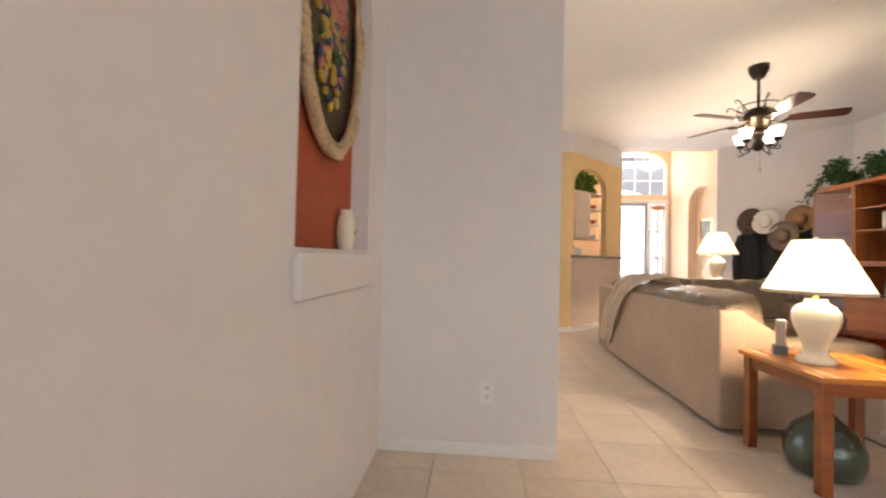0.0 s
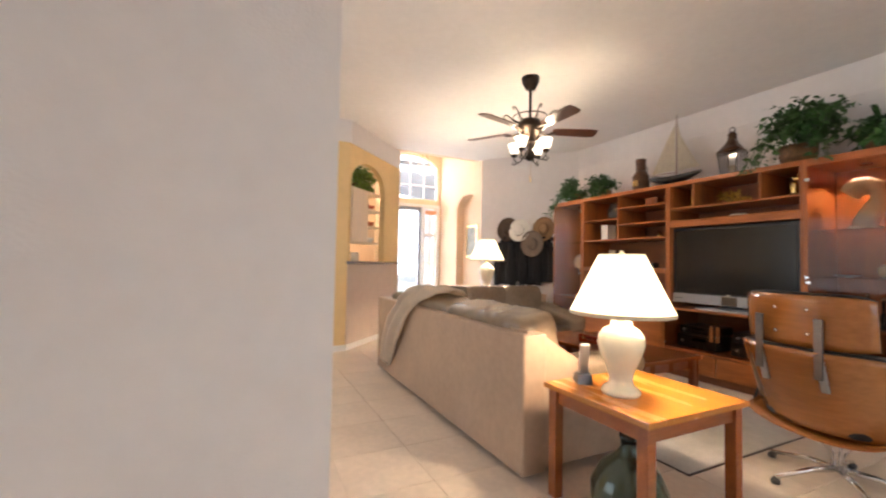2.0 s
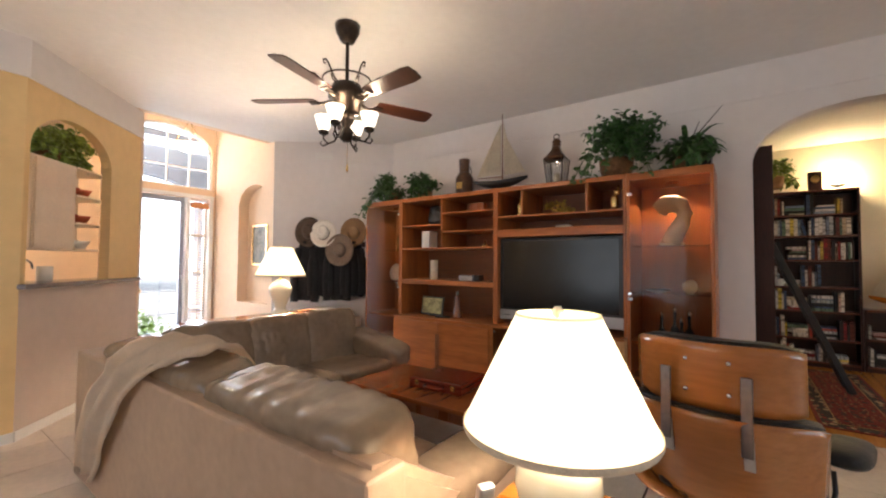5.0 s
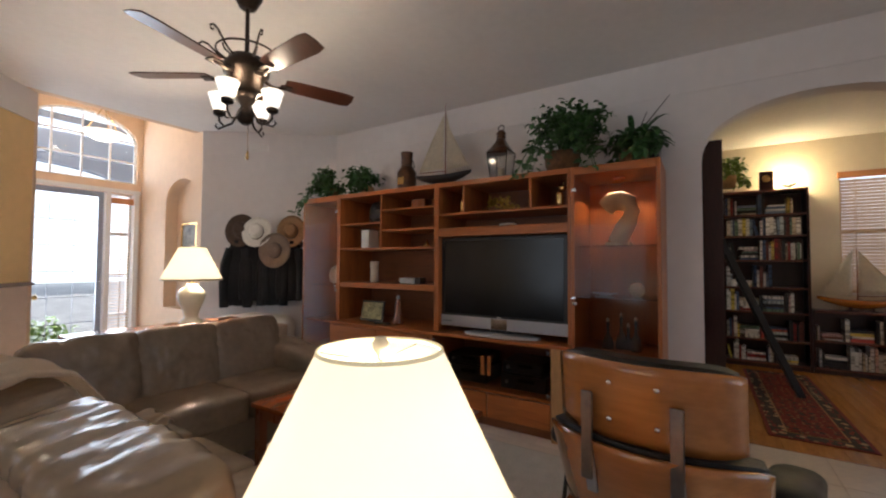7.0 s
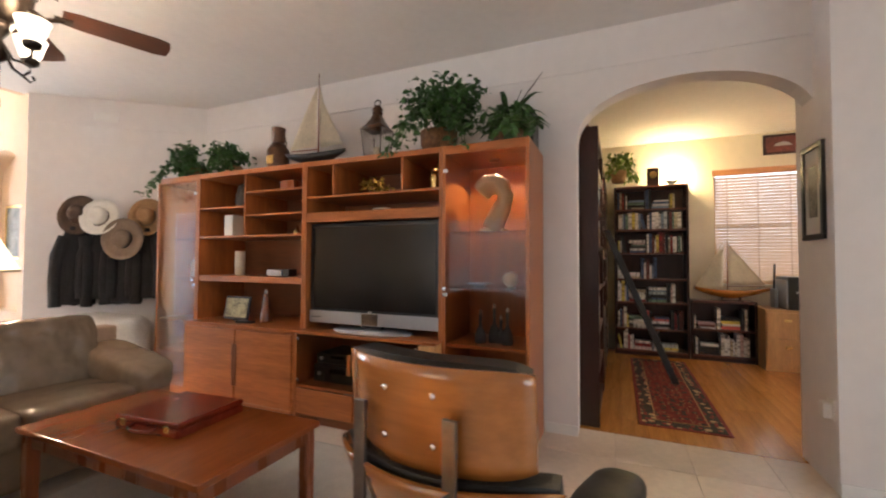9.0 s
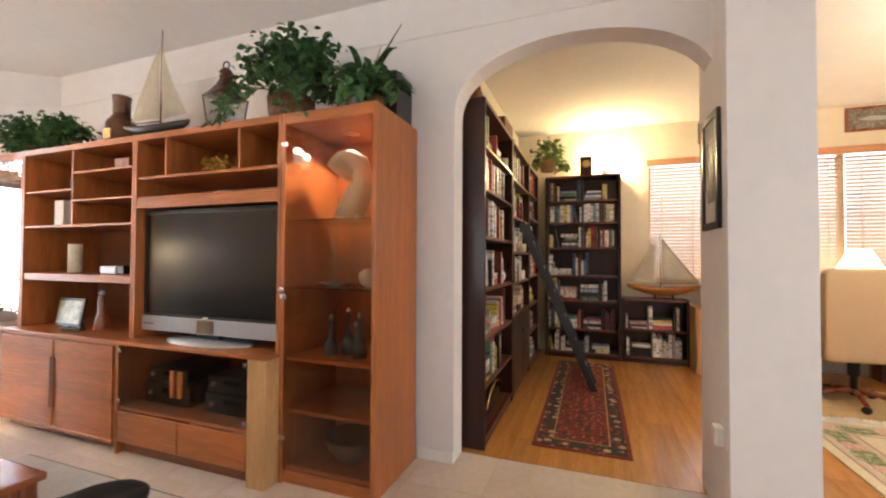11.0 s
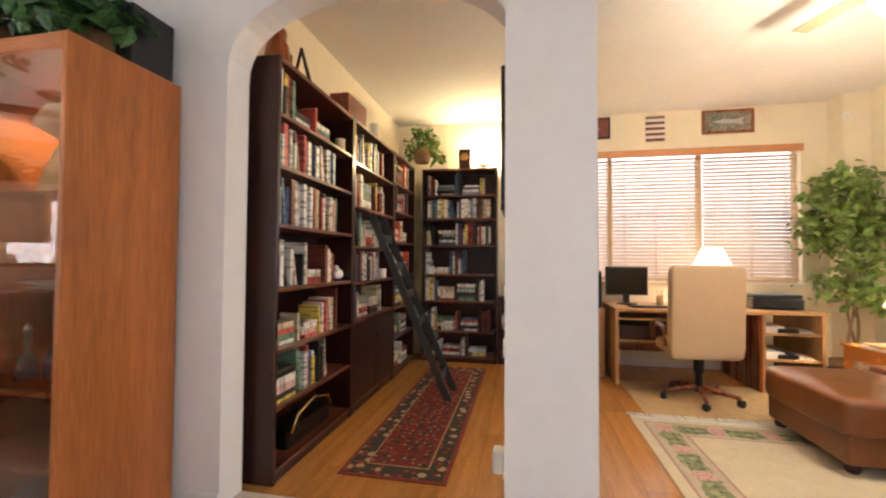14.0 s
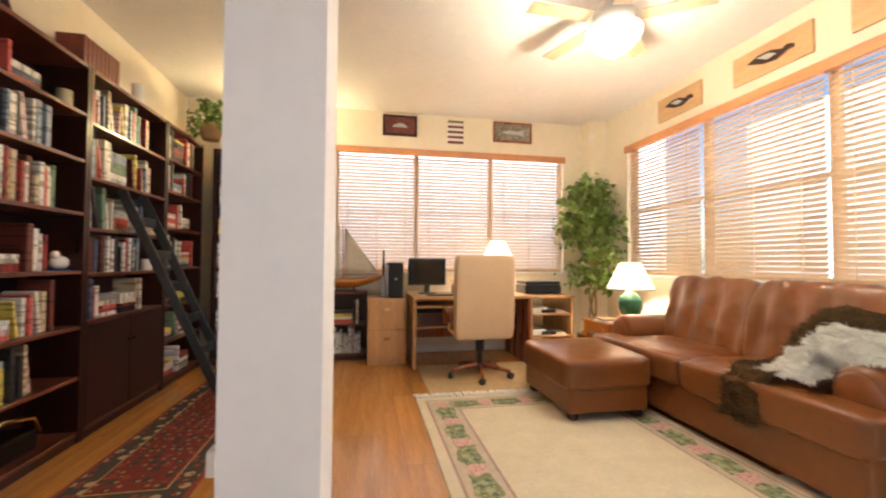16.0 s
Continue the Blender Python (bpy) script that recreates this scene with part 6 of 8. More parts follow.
for k, (w2_, z_) in enumerate(((0.11, 0.0), (0.10, 0.023))):
    single("paperback_book", B(-w2_, w2_, -0.075, 0.075, 0, 0.022, bevel=0.003), PAPER if k == 0 else FELT_TN, pose(7.40, -2.53, 0.521 + z_, 0, 0, 12 - 20 * k), "paperback lying on the pine side table", "book", "side table books")
fgn = thing("ceramic_figurine", pose(6.32, 1.86, 1.0905), "small blue and white ceramic bird on the bookcase shelf", "figurine")
part("body", soft(bmesh.new(), (0, 0, 0.05), (0.12, 0.07, 0.08), 2.3, 8), TRIM, fgn)
part("head", soft(bmesh.new(), (-0.05, -0.01, 0.095), (0.05, 0.045, 0.05), 2.2, 6), TRIM, fgn)
part("base", B(-0.06, 0.06, -0.035, 0.035, 0, 0.014, bevel=0.005), mat("cobalt_glaze", (0.02, 0.06, 0.25), 0.2), fgn, "cobalt blue base")
asn = thing("alarm_sensor", pose(8.42, -2.96, 2.82, 0, 0, 0), "small white alarm sensor on the corner column", "sensor")
part("case", soft(bmesh.new(), (-0.025, 0, 0), (0.05, 0.06, 0.10), 4, 6), TRIM, asn)
part("lens", soft(bmesh.new(), (-0.048, 0, -0.015), (0.014, 0.04, 0.04), 2.4, 6), PAPER, asn)

# framed things
def picture(name, m, w, h, frame_m, inner_m, label, bar_=0.03, mat_m=None):
    """Local x across, z up, facing -y."""
    th = thing(name, m, label, "picture", "")
    part("frame", B(-w / 2, w / 2, -0.022, 0, -h / 2, -h / 2 + bar_, bevel=0.004), frame_m, th)
    part("frame", B(-w / 2, w / 2, -0.022, 0, h / 2 - bar_, h / 2, bevel=0.004), frame_m, th)
    for s_ in (-1, 1):
        x = s_ * (w / 2 - bar_ / 2)
        part("frame", B(x - bar_ / 2, x + bar_ / 2, -0.0215, 0, -h / 2 + bar_, h / 2 - bar_, bevel=0.003), frame_m, th)
    part("picture_sheet", B(-w / 2 + bar_, w / 2 - bar_, -0.010, 0, -h / 2 + bar_, h / 2 - bar_), inner_m, th)
    return th


SEA = mat("marine_painting", (0.24, 0.22, 0.17), 0.5, vary=0.4, scale=7)
REDP = mat("red_painting", (0.17, 0.035, 0.025), 0.5, vary=0.35, scale=7)
east = lambda y, z: pose(LX, y, z, 0, 0, -90)
p1 = picture("framed_picture", east(-0.41, 2.905), 0.44, 0.27, MAHOG, REDP, "dark framed ship plaque above the window")
part("motif", prism(bmesh.new(), [(-0.1, -0.02), (0.1, -0.02), (0.06, 0.02), (0.0, 0.035), (-0.08, 0.01)], 0.003, pose(0, -0.0135, 0)), SILVER, p1)
p2 = picture("framed_picture", east(-1.935, 2.91), 0.55, 0.28, CHERRY_DK, SEA, "brown framed case with a carved fish above the window")
part("motif", prism(bmesh.new(), [(-0.16, 0.0), (-0.05, 0.03), (0.08, 0.02), (0.17, 0.045), (0.15, 0.0), (0.17, -0.04), (0.06, -0.025), (-0.08, -0.02)], 0.004, pose(0, -0.0145, 0)), SILVER, p2)
fl_ = thing("striped_plaque", east(-1.145, 2.865), "small striped wooden flag plaque above the window", "plaque")
for k in range(9):
    z = -0.15 + k * 0.034
    part("stripe", B(-0.105, 0.105, -0.018, 0, z, z + 0.0325, bevel=0.002), (REDP if k % 2 == 0 else PAPER) if k < 8 else FELT_GY, fl_)
south = lambda x, z: pose(x, LY0, z, 0, 0, 180)
for x, w_ in ((7.10, 0.60), (6.12, 0.66), (5.22, 0.66)):
    pq = thing("duck_plaque", south(x, 2.83), "maple plaque with a dark carved duck above the window", "plaque", "duck plaques")
    part("board", B(-w_ / 2, w_ / 2, -0.02, 0, -0.125, 0.125, bevel=0.004), DUCK_BD, pq)
    part("duck", prism(bmesh.new(), [(-0.18, -0.04), (-0.1, 0.02), (0.0, 0.05), (0.1, 0.045), (0.14, 0.075), (0.19, 0.07), (0.2, 0.045), (0.15, 0.03), (0.08, -0.03), (-0.03, -0.05)], 0.008, pose(0, -0.029, 0, 0, 18, 0)), MAHOG, pq, "dark carved duck")
    part("duck_wing", prism(bmesh.new(), [(-0.1, 0.0), (0.0, 0.03), (0.07, 0.015), (0.0, -0.02)], 0.004, pose(0, -0.0335, 0, 0, 18, 0)), SILVER, pq)
pj = picture("framed_print", pose(5.14, 0.49, 1.76, 0, 0, 180), 0.30, 0.60, BLACK, PAPER, "black framed print on the pillar", 0.035)
part("print", B(-0.06, 0.06, -0.0125, -0.0105, -0.16, 0.16), SEA, pj)
nl = thing("plug_night_light", pose(4.99, 0.49, 0.46), "white plug-in night light in a wall outlet", "night light")
part("plate", B(-0.04, 0.04, 0.0, 0.006, -0.06, 0.06, bevel=0.002), TRIM, nl)
part("body", B(-0.035, 0.035, 0.0065, 0.05, -0.05, 0.04, bevel=0.012), TRIM, nl)

# model ship on the low bookcase
def sloop(m, label, L_, hull_m, sails, mast_h, stand=True):
    th = thing("model_ship", m, label, "model ship")
    n = 14
    bm_ = bmesh.new()
    rows_ = []
    for i in range(n + 1):
        u_ = i / n
        half = 0.13 * L_ * math.sin(math.pi * min(1, u_ * 0.86 + 0.14)) ** 0.7 if u_ < 1 else 0.004
        dep = 0.13 * L_ * (0.35 + 0.65 * math.sin(math.pi * u_)) 
        y_ = (u_ - 0.5) * L_
        dz = 0.05 * L_ * (2 * u_ - 1) ** 2
        rows_.append([bm_.verts.new((s_ * half * w_, y_, -dep * d_ + dz)) for s_, w_, d_ in ((-1, 1, 0), (-1, 0.85, 0.45), (-1, 0.45, 0.85), (1, 0, 1), (1, 0.45, 0.85), (1, 0.85, 0.45), (1, 1, 0))])
    for a, b in zip(rows_, rows_[1:]):
        for j in range(6):
            bm_.faces.new((a[j], a[j + 1], b[j + 1], b[j])).smooth = True
        bm_.faces.new((a[0], b[0], b[6], a[6]))
    bm_.faces.new(rows_[0]), bm_.faces.new(rows_[-1][::-1])
    bmesh.ops.recalc_face_normals(bm_, faces=bm_.faces[:])
    z0_ = 0.17 * L_
    bmesh.ops.translate(bm_, verts=bm_.verts, vec=(0, 0, z0_))
    part("hull", bm_, hull_m, th)
    part("mast", tube(bmesh.new(), [(0, 0.04 * L_, z0_ - 0.02), (0, 0.04 * L_, z0_ + mast_h)], 0.007, 8, 0.004), CHERRY_DK, th)
    part("boom", tube(bmesh.new(), [(0, 0.04 * L_, z0_ + 0.05), (0, -0.45 * L_, z0_ + 0.06)], 0.005, 6), CHERRY_DK, th)
    for pts in sails:
        sb_ = bmesh.new()
        k = 8
        A, Bp, C = [Vector((0, y_ * L_, z0_ + z_ * mast_h)) for y_, z_ in pts]
        g = []
        for i in range(k + 1):
            for j in range(k + 1 - i):
                u_, v_ = i / k, j / k
                p = A * (1 - u_ - v_) + Bp * u_ + C * v_
                p.x += 0.06 * L_ * (u_ * v_ + u_ * (1 - u_ - v_) + v_ * (1 - u_ - v_))
                g.append(((i, j), sb_.verts.new(p)))
        d = dict(g)
        for i in range(k):
            for j in range(k - i):
                sb_.faces.new((d[i, j], d[i + 1, j], d[i, j + 1])).smooth = True
                if i + j < k - 1:
                    sb_.faces.new((d[i + 1, j], d[i + 1, j + 1], d[i, j + 1])).smooth = True
        bmesh.ops.solidify(sb_, geom=sb_.faces[:], thickness=0.002)
        part("sail", sb_, SAIL, th, "cream cloth sail")
    if stand:
        part("stand", B(-0.05, 0.05, -0.16 * L_, 0.16 * L_, 0, 0.012, bevel=0.003), MAHOG, th)
        for s_ in (-1, 1):
            part("stand_post", B(-0.03, 0.03, s_ * 0.12 * L_ - 0.008, s_ * 0.12 * L_ + 0.008, 0.012, 0.07 * L_), MAHOG, th)
    return th


sloop(pose(8.47, 0.24, 0.80), "wooden model ship with cream sails on the low bookcase", 0.84, HONEY,
      [((0.10, 0.06), (0.48, 0.08), (0.08, 0.98)), ((0.02, 0.10), (-0.46, 0.12), (0.02, 0.95))], 0.66)

# ceiling light with fan blades
MAPLE = mat("pale_maple_blade", (0.46, 0.33, 0.20), 0.45, vary=0.1, scale=3, streak=(0.7, 5, 5))
cl = thing("ceiling_fan", pose(5.98, -1.70, CZ), "white ceiling fan with a lit glass bowl", "ceiling fan")
part("motor", lathe(bmesh.new(), [(0.06, -0.28), (0.13, -0.26), (0.14, -0.16), (0.09, -0.12), (0.05, -0.04), (0.09, 0)], 28), TRIM, cl)
part("bowl", lathe(bmesh.new(), [(0.01, -0.455), (0.07, -0.44), (0.14, -0.39), (0.185, -0.32), (0.19, -0.29), (0.17, -0.285)], 36), FROST, cl, "lit frosted glass bowl")
part("finial", lathe(bmesh.new(), [(0.004, -0.485), (0.016, -0.475), (0.018, -0.46), (0.01, -0.45)], 14), BRASS, cl)
for k in range(5):
    bl = B(0.18, 0.64, -0.065, 0.065, -0.206, -0.198, bevel=0.003)
    bmesh.ops.transform(bl, matrix=pose(0, 0, 0, 0, 0, 72 * k + 20), verts=bl.verts)
    part("blade", bl, MAPLE, cl, "pale maple fan blade")
lamp("study_light", "POINT", pose(5.98, -1.70, CZ - 0.56), 64, (1, 0.82, 0.57), 0.12)

# ---- windows, blinds, front door ----
DAYGLOW = mat("bright_outdoors", (0.9, 0.95, 1.0), 1.0, emit=3.0, emit_colour=(0.92, 0.96, 1.0))
GARDEN_E = mat("hazy_bright_garden", (0.8, 0.82, 0.8), 1.0, vary=0.2, scale=0.3, emit=2.0, emit_colour=(0.86, 0.93, 1.0))
GARDEN = mat("hazy_garden", (0.7, 0.72, 0.7), 1.0, vary=0.3, scale=0.3, emit=0.45, emit_colour=(0.74, 0.88, 1.0))


def blind(m, w, z0, z1, label, tilt=46, pitch=0.043):
    """Wooden slats across local x, behind a valance; local y points out of the room."""
    th = thing("window_blind", m, label, "window blind", "wooden blinds")
    n = int((z1 - z0 - 0.06) / pitch)
    me = mesh_of("slat", box(bmesh.new(), -w / 2, w / 2, -0.024, 0.024, -0.0014, 0.0014), SLAT)
    for k in range(n):
        s_ = new("slat", me)
        s_.parent = th
        s_.matrix_basis = pose(0, 0, z0 + 0.03 + pitch * k, tilt, 0, 0)
    part("bottom_rail", B(-w / 2, w / 2, -0.022, 0.022, z0, z0 + 0.018, bevel=0.003), SLAT, th)
    for x in (-w * 0.36, 0, w * 0.36) if w > 0.5 else (0,):
        part("ladder_tape", B(x - 0.006, x + 0.006, -0.028, -0.026, z0 + 0.01, z1 - 0.03), SLAT, th)
    part("head_rail", B(-w / 2, w / 2, -0.03, 0.03, z1 - 0.035, z1), VAL, th)
    return th


def sash(name, m, w, z0, z1, frame_m, label, rails=(0.5,), posts=(), bar_=0.045):
    """A glazed frame across local x."""
    th = tagged(thing(name, m, label, "window"), kind="structure")
    for a, b, c, d in ((-w / 2, w / 2, z0, z0 + bar_), (-w / 2, w / 2, z1 - bar_, z1), (-w / 2, -w / 2 + bar_, z0 + bar_, z1 - bar_), (w / 2 - bar_, w / 2, z0 + bar_, z1 - bar_)):
        part("window_frame", B(a, b, -0.02, 0.03, c, d, bevel=0.003, seg=1), frame_m, th)
    for r in rails:
        z = z0 + (z1 - z0) * r
        part("rail", B(-w / 2 + bar_, w / 2 - bar_, -0.016, 0.026, z - 0.018, z + 0.018), frame_m, th)
    for x in posts:
        part("muntin", B(x - 0.012, x + 0.012, -0.012, 0.022, z0 + bar_, z1 - bar_), frame_m, th)
    g = part("pane", B(-w / 2 + bar_, w / 2 - bar_, 0.004, 0.008, z0 + bar_, z1 - bar_), GLASS, th)
    g.visible_shadow = False
    return th


me_ = lambda y: pose(LX + 0.11, y, 0, 0, 0, -90)
seg_w = (W1Y1 - W1Y0) / 3
for k in range(3):
    y = W1Y1 - seg_w * (k + 0.5)
    sash("window_%d" % (k + 1), me_(y), seg_w - 0.004, WZ0, WZ1, WINF, "tan framed study window over the desk", bar_=0.03)
    blind(pose(LX + 0.035, y, 0, 0, 0, -90), seg_w - 0.03, WZ0 + 0.02, WZ1 - 0.03, "cream wooden slat blind, half open, over the desk", 54)
structure("trim_valance_east", B(LX - 0.03, LX + 0.0, W1Y0 - 0.02, W1Y1 + 0.02, WZ1 - 0.075, WZ1 + 0.01, bevel=0.006), VAL, "reddish wooden blind valance", "valance")
structure("trim_sill_east", B(LX - 0.03, LX + 0.06, W1Y0 - 0.02, W1Y1 + 0.02, WZ0 - 0.025, WZ0, bevel=0.006), TRIM, "white window sill", "sill")
seg2 = (W2X1 - W2X0) / 3
for k in range(3):
    x = W2X1 - seg2 * (k + 0.5)
    sash("window_%d" % (k + 4), pose(x, LY0 - 0.11, 0, 0, 0, 180), seg2 - 0.004, WZ0, WZ1, WINF, "tan framed study window over the sofa", bar_=0.032)
    blind(pose(x, LY0 - 0.035, 0, 0, 0, 180), seg2 - 0.035, WZ0 + 0.02, WZ1 - 0.03, "cream wooden slat blind, half open, over the sofa", 50)
structure("trim_valance_south", B(W2X0 - 0.02, W2X1 + 0.02, LY0, LY0 + 0.03, WZ1 - 0.075, WZ1 + 0.01, bevel=0.006), VAL, "reddish wooden blind valance", "valance")
structure("trim_sill_south", B(W2X0 - 0.02, W2X1 + 0.02, LY0 - 0.06, LY0 + 0.03, WZ0 - 0.025, WZ0, bevel=0.006), TRIM, "white window sill", "sill")
# dining window
sash("window_7", pose(-0.075, 9.80, 0), 2.04, 0.855, 2.445, TRIM, "white dining room window", (0.5,), (0,))
blind(pose(-0.075, 9.735, 0), 2.0, 0.87, 2.44, "white slat blind over the dining window", 48)
# back window behind the walker
sash("window_8", pose(2.0, -2.64, 0, 0, 0, 180), 3.79, 0.355, 2.595, TRIM, "white framed garden window", (), (-0.95, 0, 0.95))

# front door, side light, transom
GREYF = mat("grey_blue_metal", (0.36, 0.38, 0.44), 0.4, metal=0.3, vary=0.05)
dr = tagged(thing("door_1", pose(2.76, DY + 0.07, 0), "full-glass storm door in a grey metal frame", "door"), kind="structure")
DW = 0.88
for a, b, c, d in ((0, DW, 0.02, 0.20), (0, DW, 2.30, 2.375), (0, 0.06, 0.20, 2.30), (DW - 0.06, DW, 0.20, 2.30)):
    part("door_frame", B(a, b, -0.02, 0.02, c, d, bevel=0.003), GREYF, dr)
for k in range(1, 6):
    z = 0.20 + 2.10 * k / 6
    part("muntin", B(0.06, DW - 0.06, -0.006, 0.006, z - 0.005, z + 0.005), GREYF, dr)
for x in (0.31, 0.57):
    part("muntin", B(x - 0.003, x + 0.003, -0.004, 0.004, 0.2, 2.30), GREYF, dr)
g = part("pane", B(0.06, DW - 0.06, 0.008, 0.012, 0.20, 2.30), GLASS, dr)
g.visible_shadow = False
part("door_handle", tube(bmesh.new(), [(DW - 0.03, -0.02, 1.0), (DW - 0.03, -0.06, 1.0), (DW - 0.03, -0.06, 1.15), (DW - 0.03, -0.02, 1.15)], 0.008, 8), CHROME, dr)
structure("trim_door_post", B(3.645, 3.70, DY - 0.02, DY + 0.13, 0, 2.38, bevel=0.004), TRIM, "white door post", "trim")
structure("trim_door_head", B(2.70, 4.06, DY - 0.025, DY, 2.38, 2.44, bevel=0.004), TRIM, "white door head casing", "trim")
structure("trim_door_side", B(3.985, 4.05, DY - 0.025, DY + 0.1, 0, 2.38, bevel=0.004), TRIM, "white door casing", "trim")
sash("window_9", pose(3.84, DY + 0.08, 0), 0.28, 0.02, 2.375, TRIM, "narrow side light beside the front door", (0.25, 0.5, 0.75), (), 0.035)
blind(pose(3.84, DY + 0.03, 0), 0.24, 0.10, 2.30, "narrow slat blind over the side light", 15)
structure("trim_sidelight_valance", B(3.71, 3.975, DY - 0.03, DY - 0.002, 2.22, 2.31, bevel=0.004), VAL, "reddish blind valance over the side light", "valance")
tw = tagged(thing("window_10", pose(3.38, DY + 0.07, 0), "arched transom window over the front door", "window"), kind="structure")
outer = [(x - 3.38, z) for x, z in [(2.74, 2.54)] + arch(2.74, 4.02, 3.12, 0.38) + [(4.02, 2.54)]]
for p, q in zip(outer, outer[1:] + outer[:1]):
    part("window_frame", tube(bmesh.new(), [(p[0], 0, p[1]), (q[0], 0, q[1])], 0.028, 6), TRIM, tw)
for x in (-0.32, 0.0, 0.32):
    part("muntin", B(x - 0.011, x + 0.011, -0.012, 0.012, 2.55, 3.45 if x == 0 else 3.42), TRIM, tw)
for z in (2.86, 3.16):
    part("muntin", B(-0.63, 0.63, -0.011, 0.011, z - 0.011, z + 0.011), TRIM, tw)
g = part("pane", prism(bmesh.new(), outer, 0.004, pose(0, 0.015, 0)), GLASS, tw)
g.visible_shadow = False
# panelled closet door in the foyer side wall
CLOSET = mat("blue_grey_door_paint", (0.52, 0.54, 0.62), 0.45, vary=0.03)
cd = tagged(thing("door_2", pose(2.58, 8.22, 0), "closed blue-grey panelled closet door in the foyer", "door"), kind="structure")
part("leaf", B(0.002, 0.03, -0.41, 0.41, 0.01, 2.04, bevel=0.003), CLOSET, cd)
for ya, yb in ((-0.33, -0.04), (0.04, 0.33)):
    for za, zb in ((0.18, 0.80), (0.92, 1.56), (1.66, 1.92)):
        part("raised_panel", B(0.028, 0.042, ya, yb, za, zb, bevel=0.010), CLOSET, cd)
for ya, yb, za, zb in ((-0.48, -0.415, 0, 2.12), (0.415, 0.48, 0, 2.12), (-0.415, 0.415, 2.05, 2.12)):
    part("casing", B(0.0, 0.02, ya, yb, za, zb, bevel=0.004), TRIM, cd)
part("door_handle", lathe(bmesh.new(), [(0.012, 0), (0.012, 0.03), (0.028, 0.045), (0.026, 0.065), (0.010, 0.075)], 18, pose(0.03, -0.35, 1.0, 0, 90, 0)), BRASS, cd)
# outdoors: one ground, bright distance, a shrub
GRASS = mat("sunlit_ground", (0.78, 0.76, 0.71), 0.95, vary=0.2, scale=3)
structure("ground", B(-60, 60, -60, 60, -0.20, -0.13), GRASS, "pale sunlit ground outside", "ground")
for nm, d in (("backdrop_north", (-30, 30, 40, 40.2, -0.1, 16)), ("backdrop_east", (40, 40.2, -30, 30, -0.1, 16)), ("backdrop_south", (-30, 40, -40.2, -40, -0.1, 16))):
    structure(nm, B(*d), {"n": DAYGLOW, "e": GARDEN_E, "s": GARDEN}[nm[9]], "bright hazy distance outside", "backdrop")
# Stucco darkened to blue-grey: the porch's shade put into the colour
PORCH = mat("porch_stucco_shade", (0.34, 0.36, 0.41), 0.9, vary=0.03, bump=0.2)
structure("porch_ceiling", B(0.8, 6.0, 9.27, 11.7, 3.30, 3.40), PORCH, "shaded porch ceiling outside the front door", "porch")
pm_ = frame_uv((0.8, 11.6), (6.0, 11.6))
structure("porch_arch", prism(bmesh.new(), [(0, 3.30), (0, 0), (0.9, 0)] + arch(0.9, 4.1, 2.75, 0.40) + [(4.1, 0), (5.2, 0), (5.2, 3.30)], 0.25, pm_), PORCH, "stucco porch arch in a painted shade grey outside the front door", "porch")
shb = thing("shrub", pose(3.0, 9.58, -0.13), "small green shrub outside the front door", "shrub")
lb = bmesh.new()
leaves(lb, cloud((0, 0, 0.32), (0.5, 0.35, 0.3), 500, 33, 14), 0.09, 34)
part("leaves", lb, LEAF_LT, shb)
part("stem", tube(bmesh.new(), [(0, 0, 0), (0.02, 0, 0.3)], 0.02, 6), WICKER, shb)

# foyer pendant
pl = thing("pendant_light", pose(3.33, 8.25, FZ), "white glass bowl pendant hanging in the foyer", "pendant light")
part("bowl", lathe(bmesh.new(), [(0.01, -0.83), (0.10, -0.81), (0.19, -0.75), (0.215, -0.72), (0.205, -0.72), (0.10, -0.795)], 36), FROST, pl, "lit white glass bowl")
for k in range(3):
    a = 2.1 * k + 0.4
    part("cord", tube(bmesh.new(), [(0, 0, -0.37), (0.205 * math.cos(a), 0.205 * math.sin(a), -0.72)], 0.005, 6), BRASS, pl)
part("stem", tube(bmesh.new(), [(0, 0, -0.04), (0, 0, -0.38)], 0.012, 8), BRASS, pl)
part("canopy", lathe(bmesh.new(), [(0.03, -0.05), (0.06, -0.02), (0.06, 0)], 20), BRASS, pl)
lamp("pendant_lamp_light", "POINT", pose(3.33, 8.25, FZ - 0.62), 9, (1, 0.72, 0.42), 0.06)
# foyer niche painting
np_ = picture("framed_painting", pose(FX + 0.155, 7.95, 1.62, 0, 0, -90), 0.42, 0.62, BRASS, SEA, "small landscape painting standing in the foyer niche", 0.03)

# ---- west niche ----
ov = thing("oval_relief", pose(-0.630, 1.60, 2.03), "carved oval flower relief in a cream scrolled frame", "wall relief")
ring = bmesh.new()
n = 48
for r0, thick in ((1.0, 0.021), (0.93, 0.014)):
    tube(ring, [(0.02 + (0.012 if r0 == 1 else 0.02), 0.33 * r0 * math.cos(2 * math.pi * k / n), 0.52 * r0 * math.sin(2 * math.pi * k / n)) for k in range(n + 1)], thick, 8)
for a_ in (0.0, 0.75, 2.3, 3.4, 3.9, 4.6, 5.4):
    for q_ in range(5):
        aa = a_ + q_ * 0.07
        soft(ring, (0.045, 0.33 * math.cos(aa), 0.52 * math.sin(aa)), (0.04, 0.07, 0.05), 2.2, 4, m=None)
part("frame", ring, ANTIQUE, ov, "cream and gold scrolled oval frame")
face = lathe(bmesh.new(), [(1.0, 0), (1.0, 0.012), (0.02, 0.03)], 40, pose(0, 0, 0, 0, 90, 0))
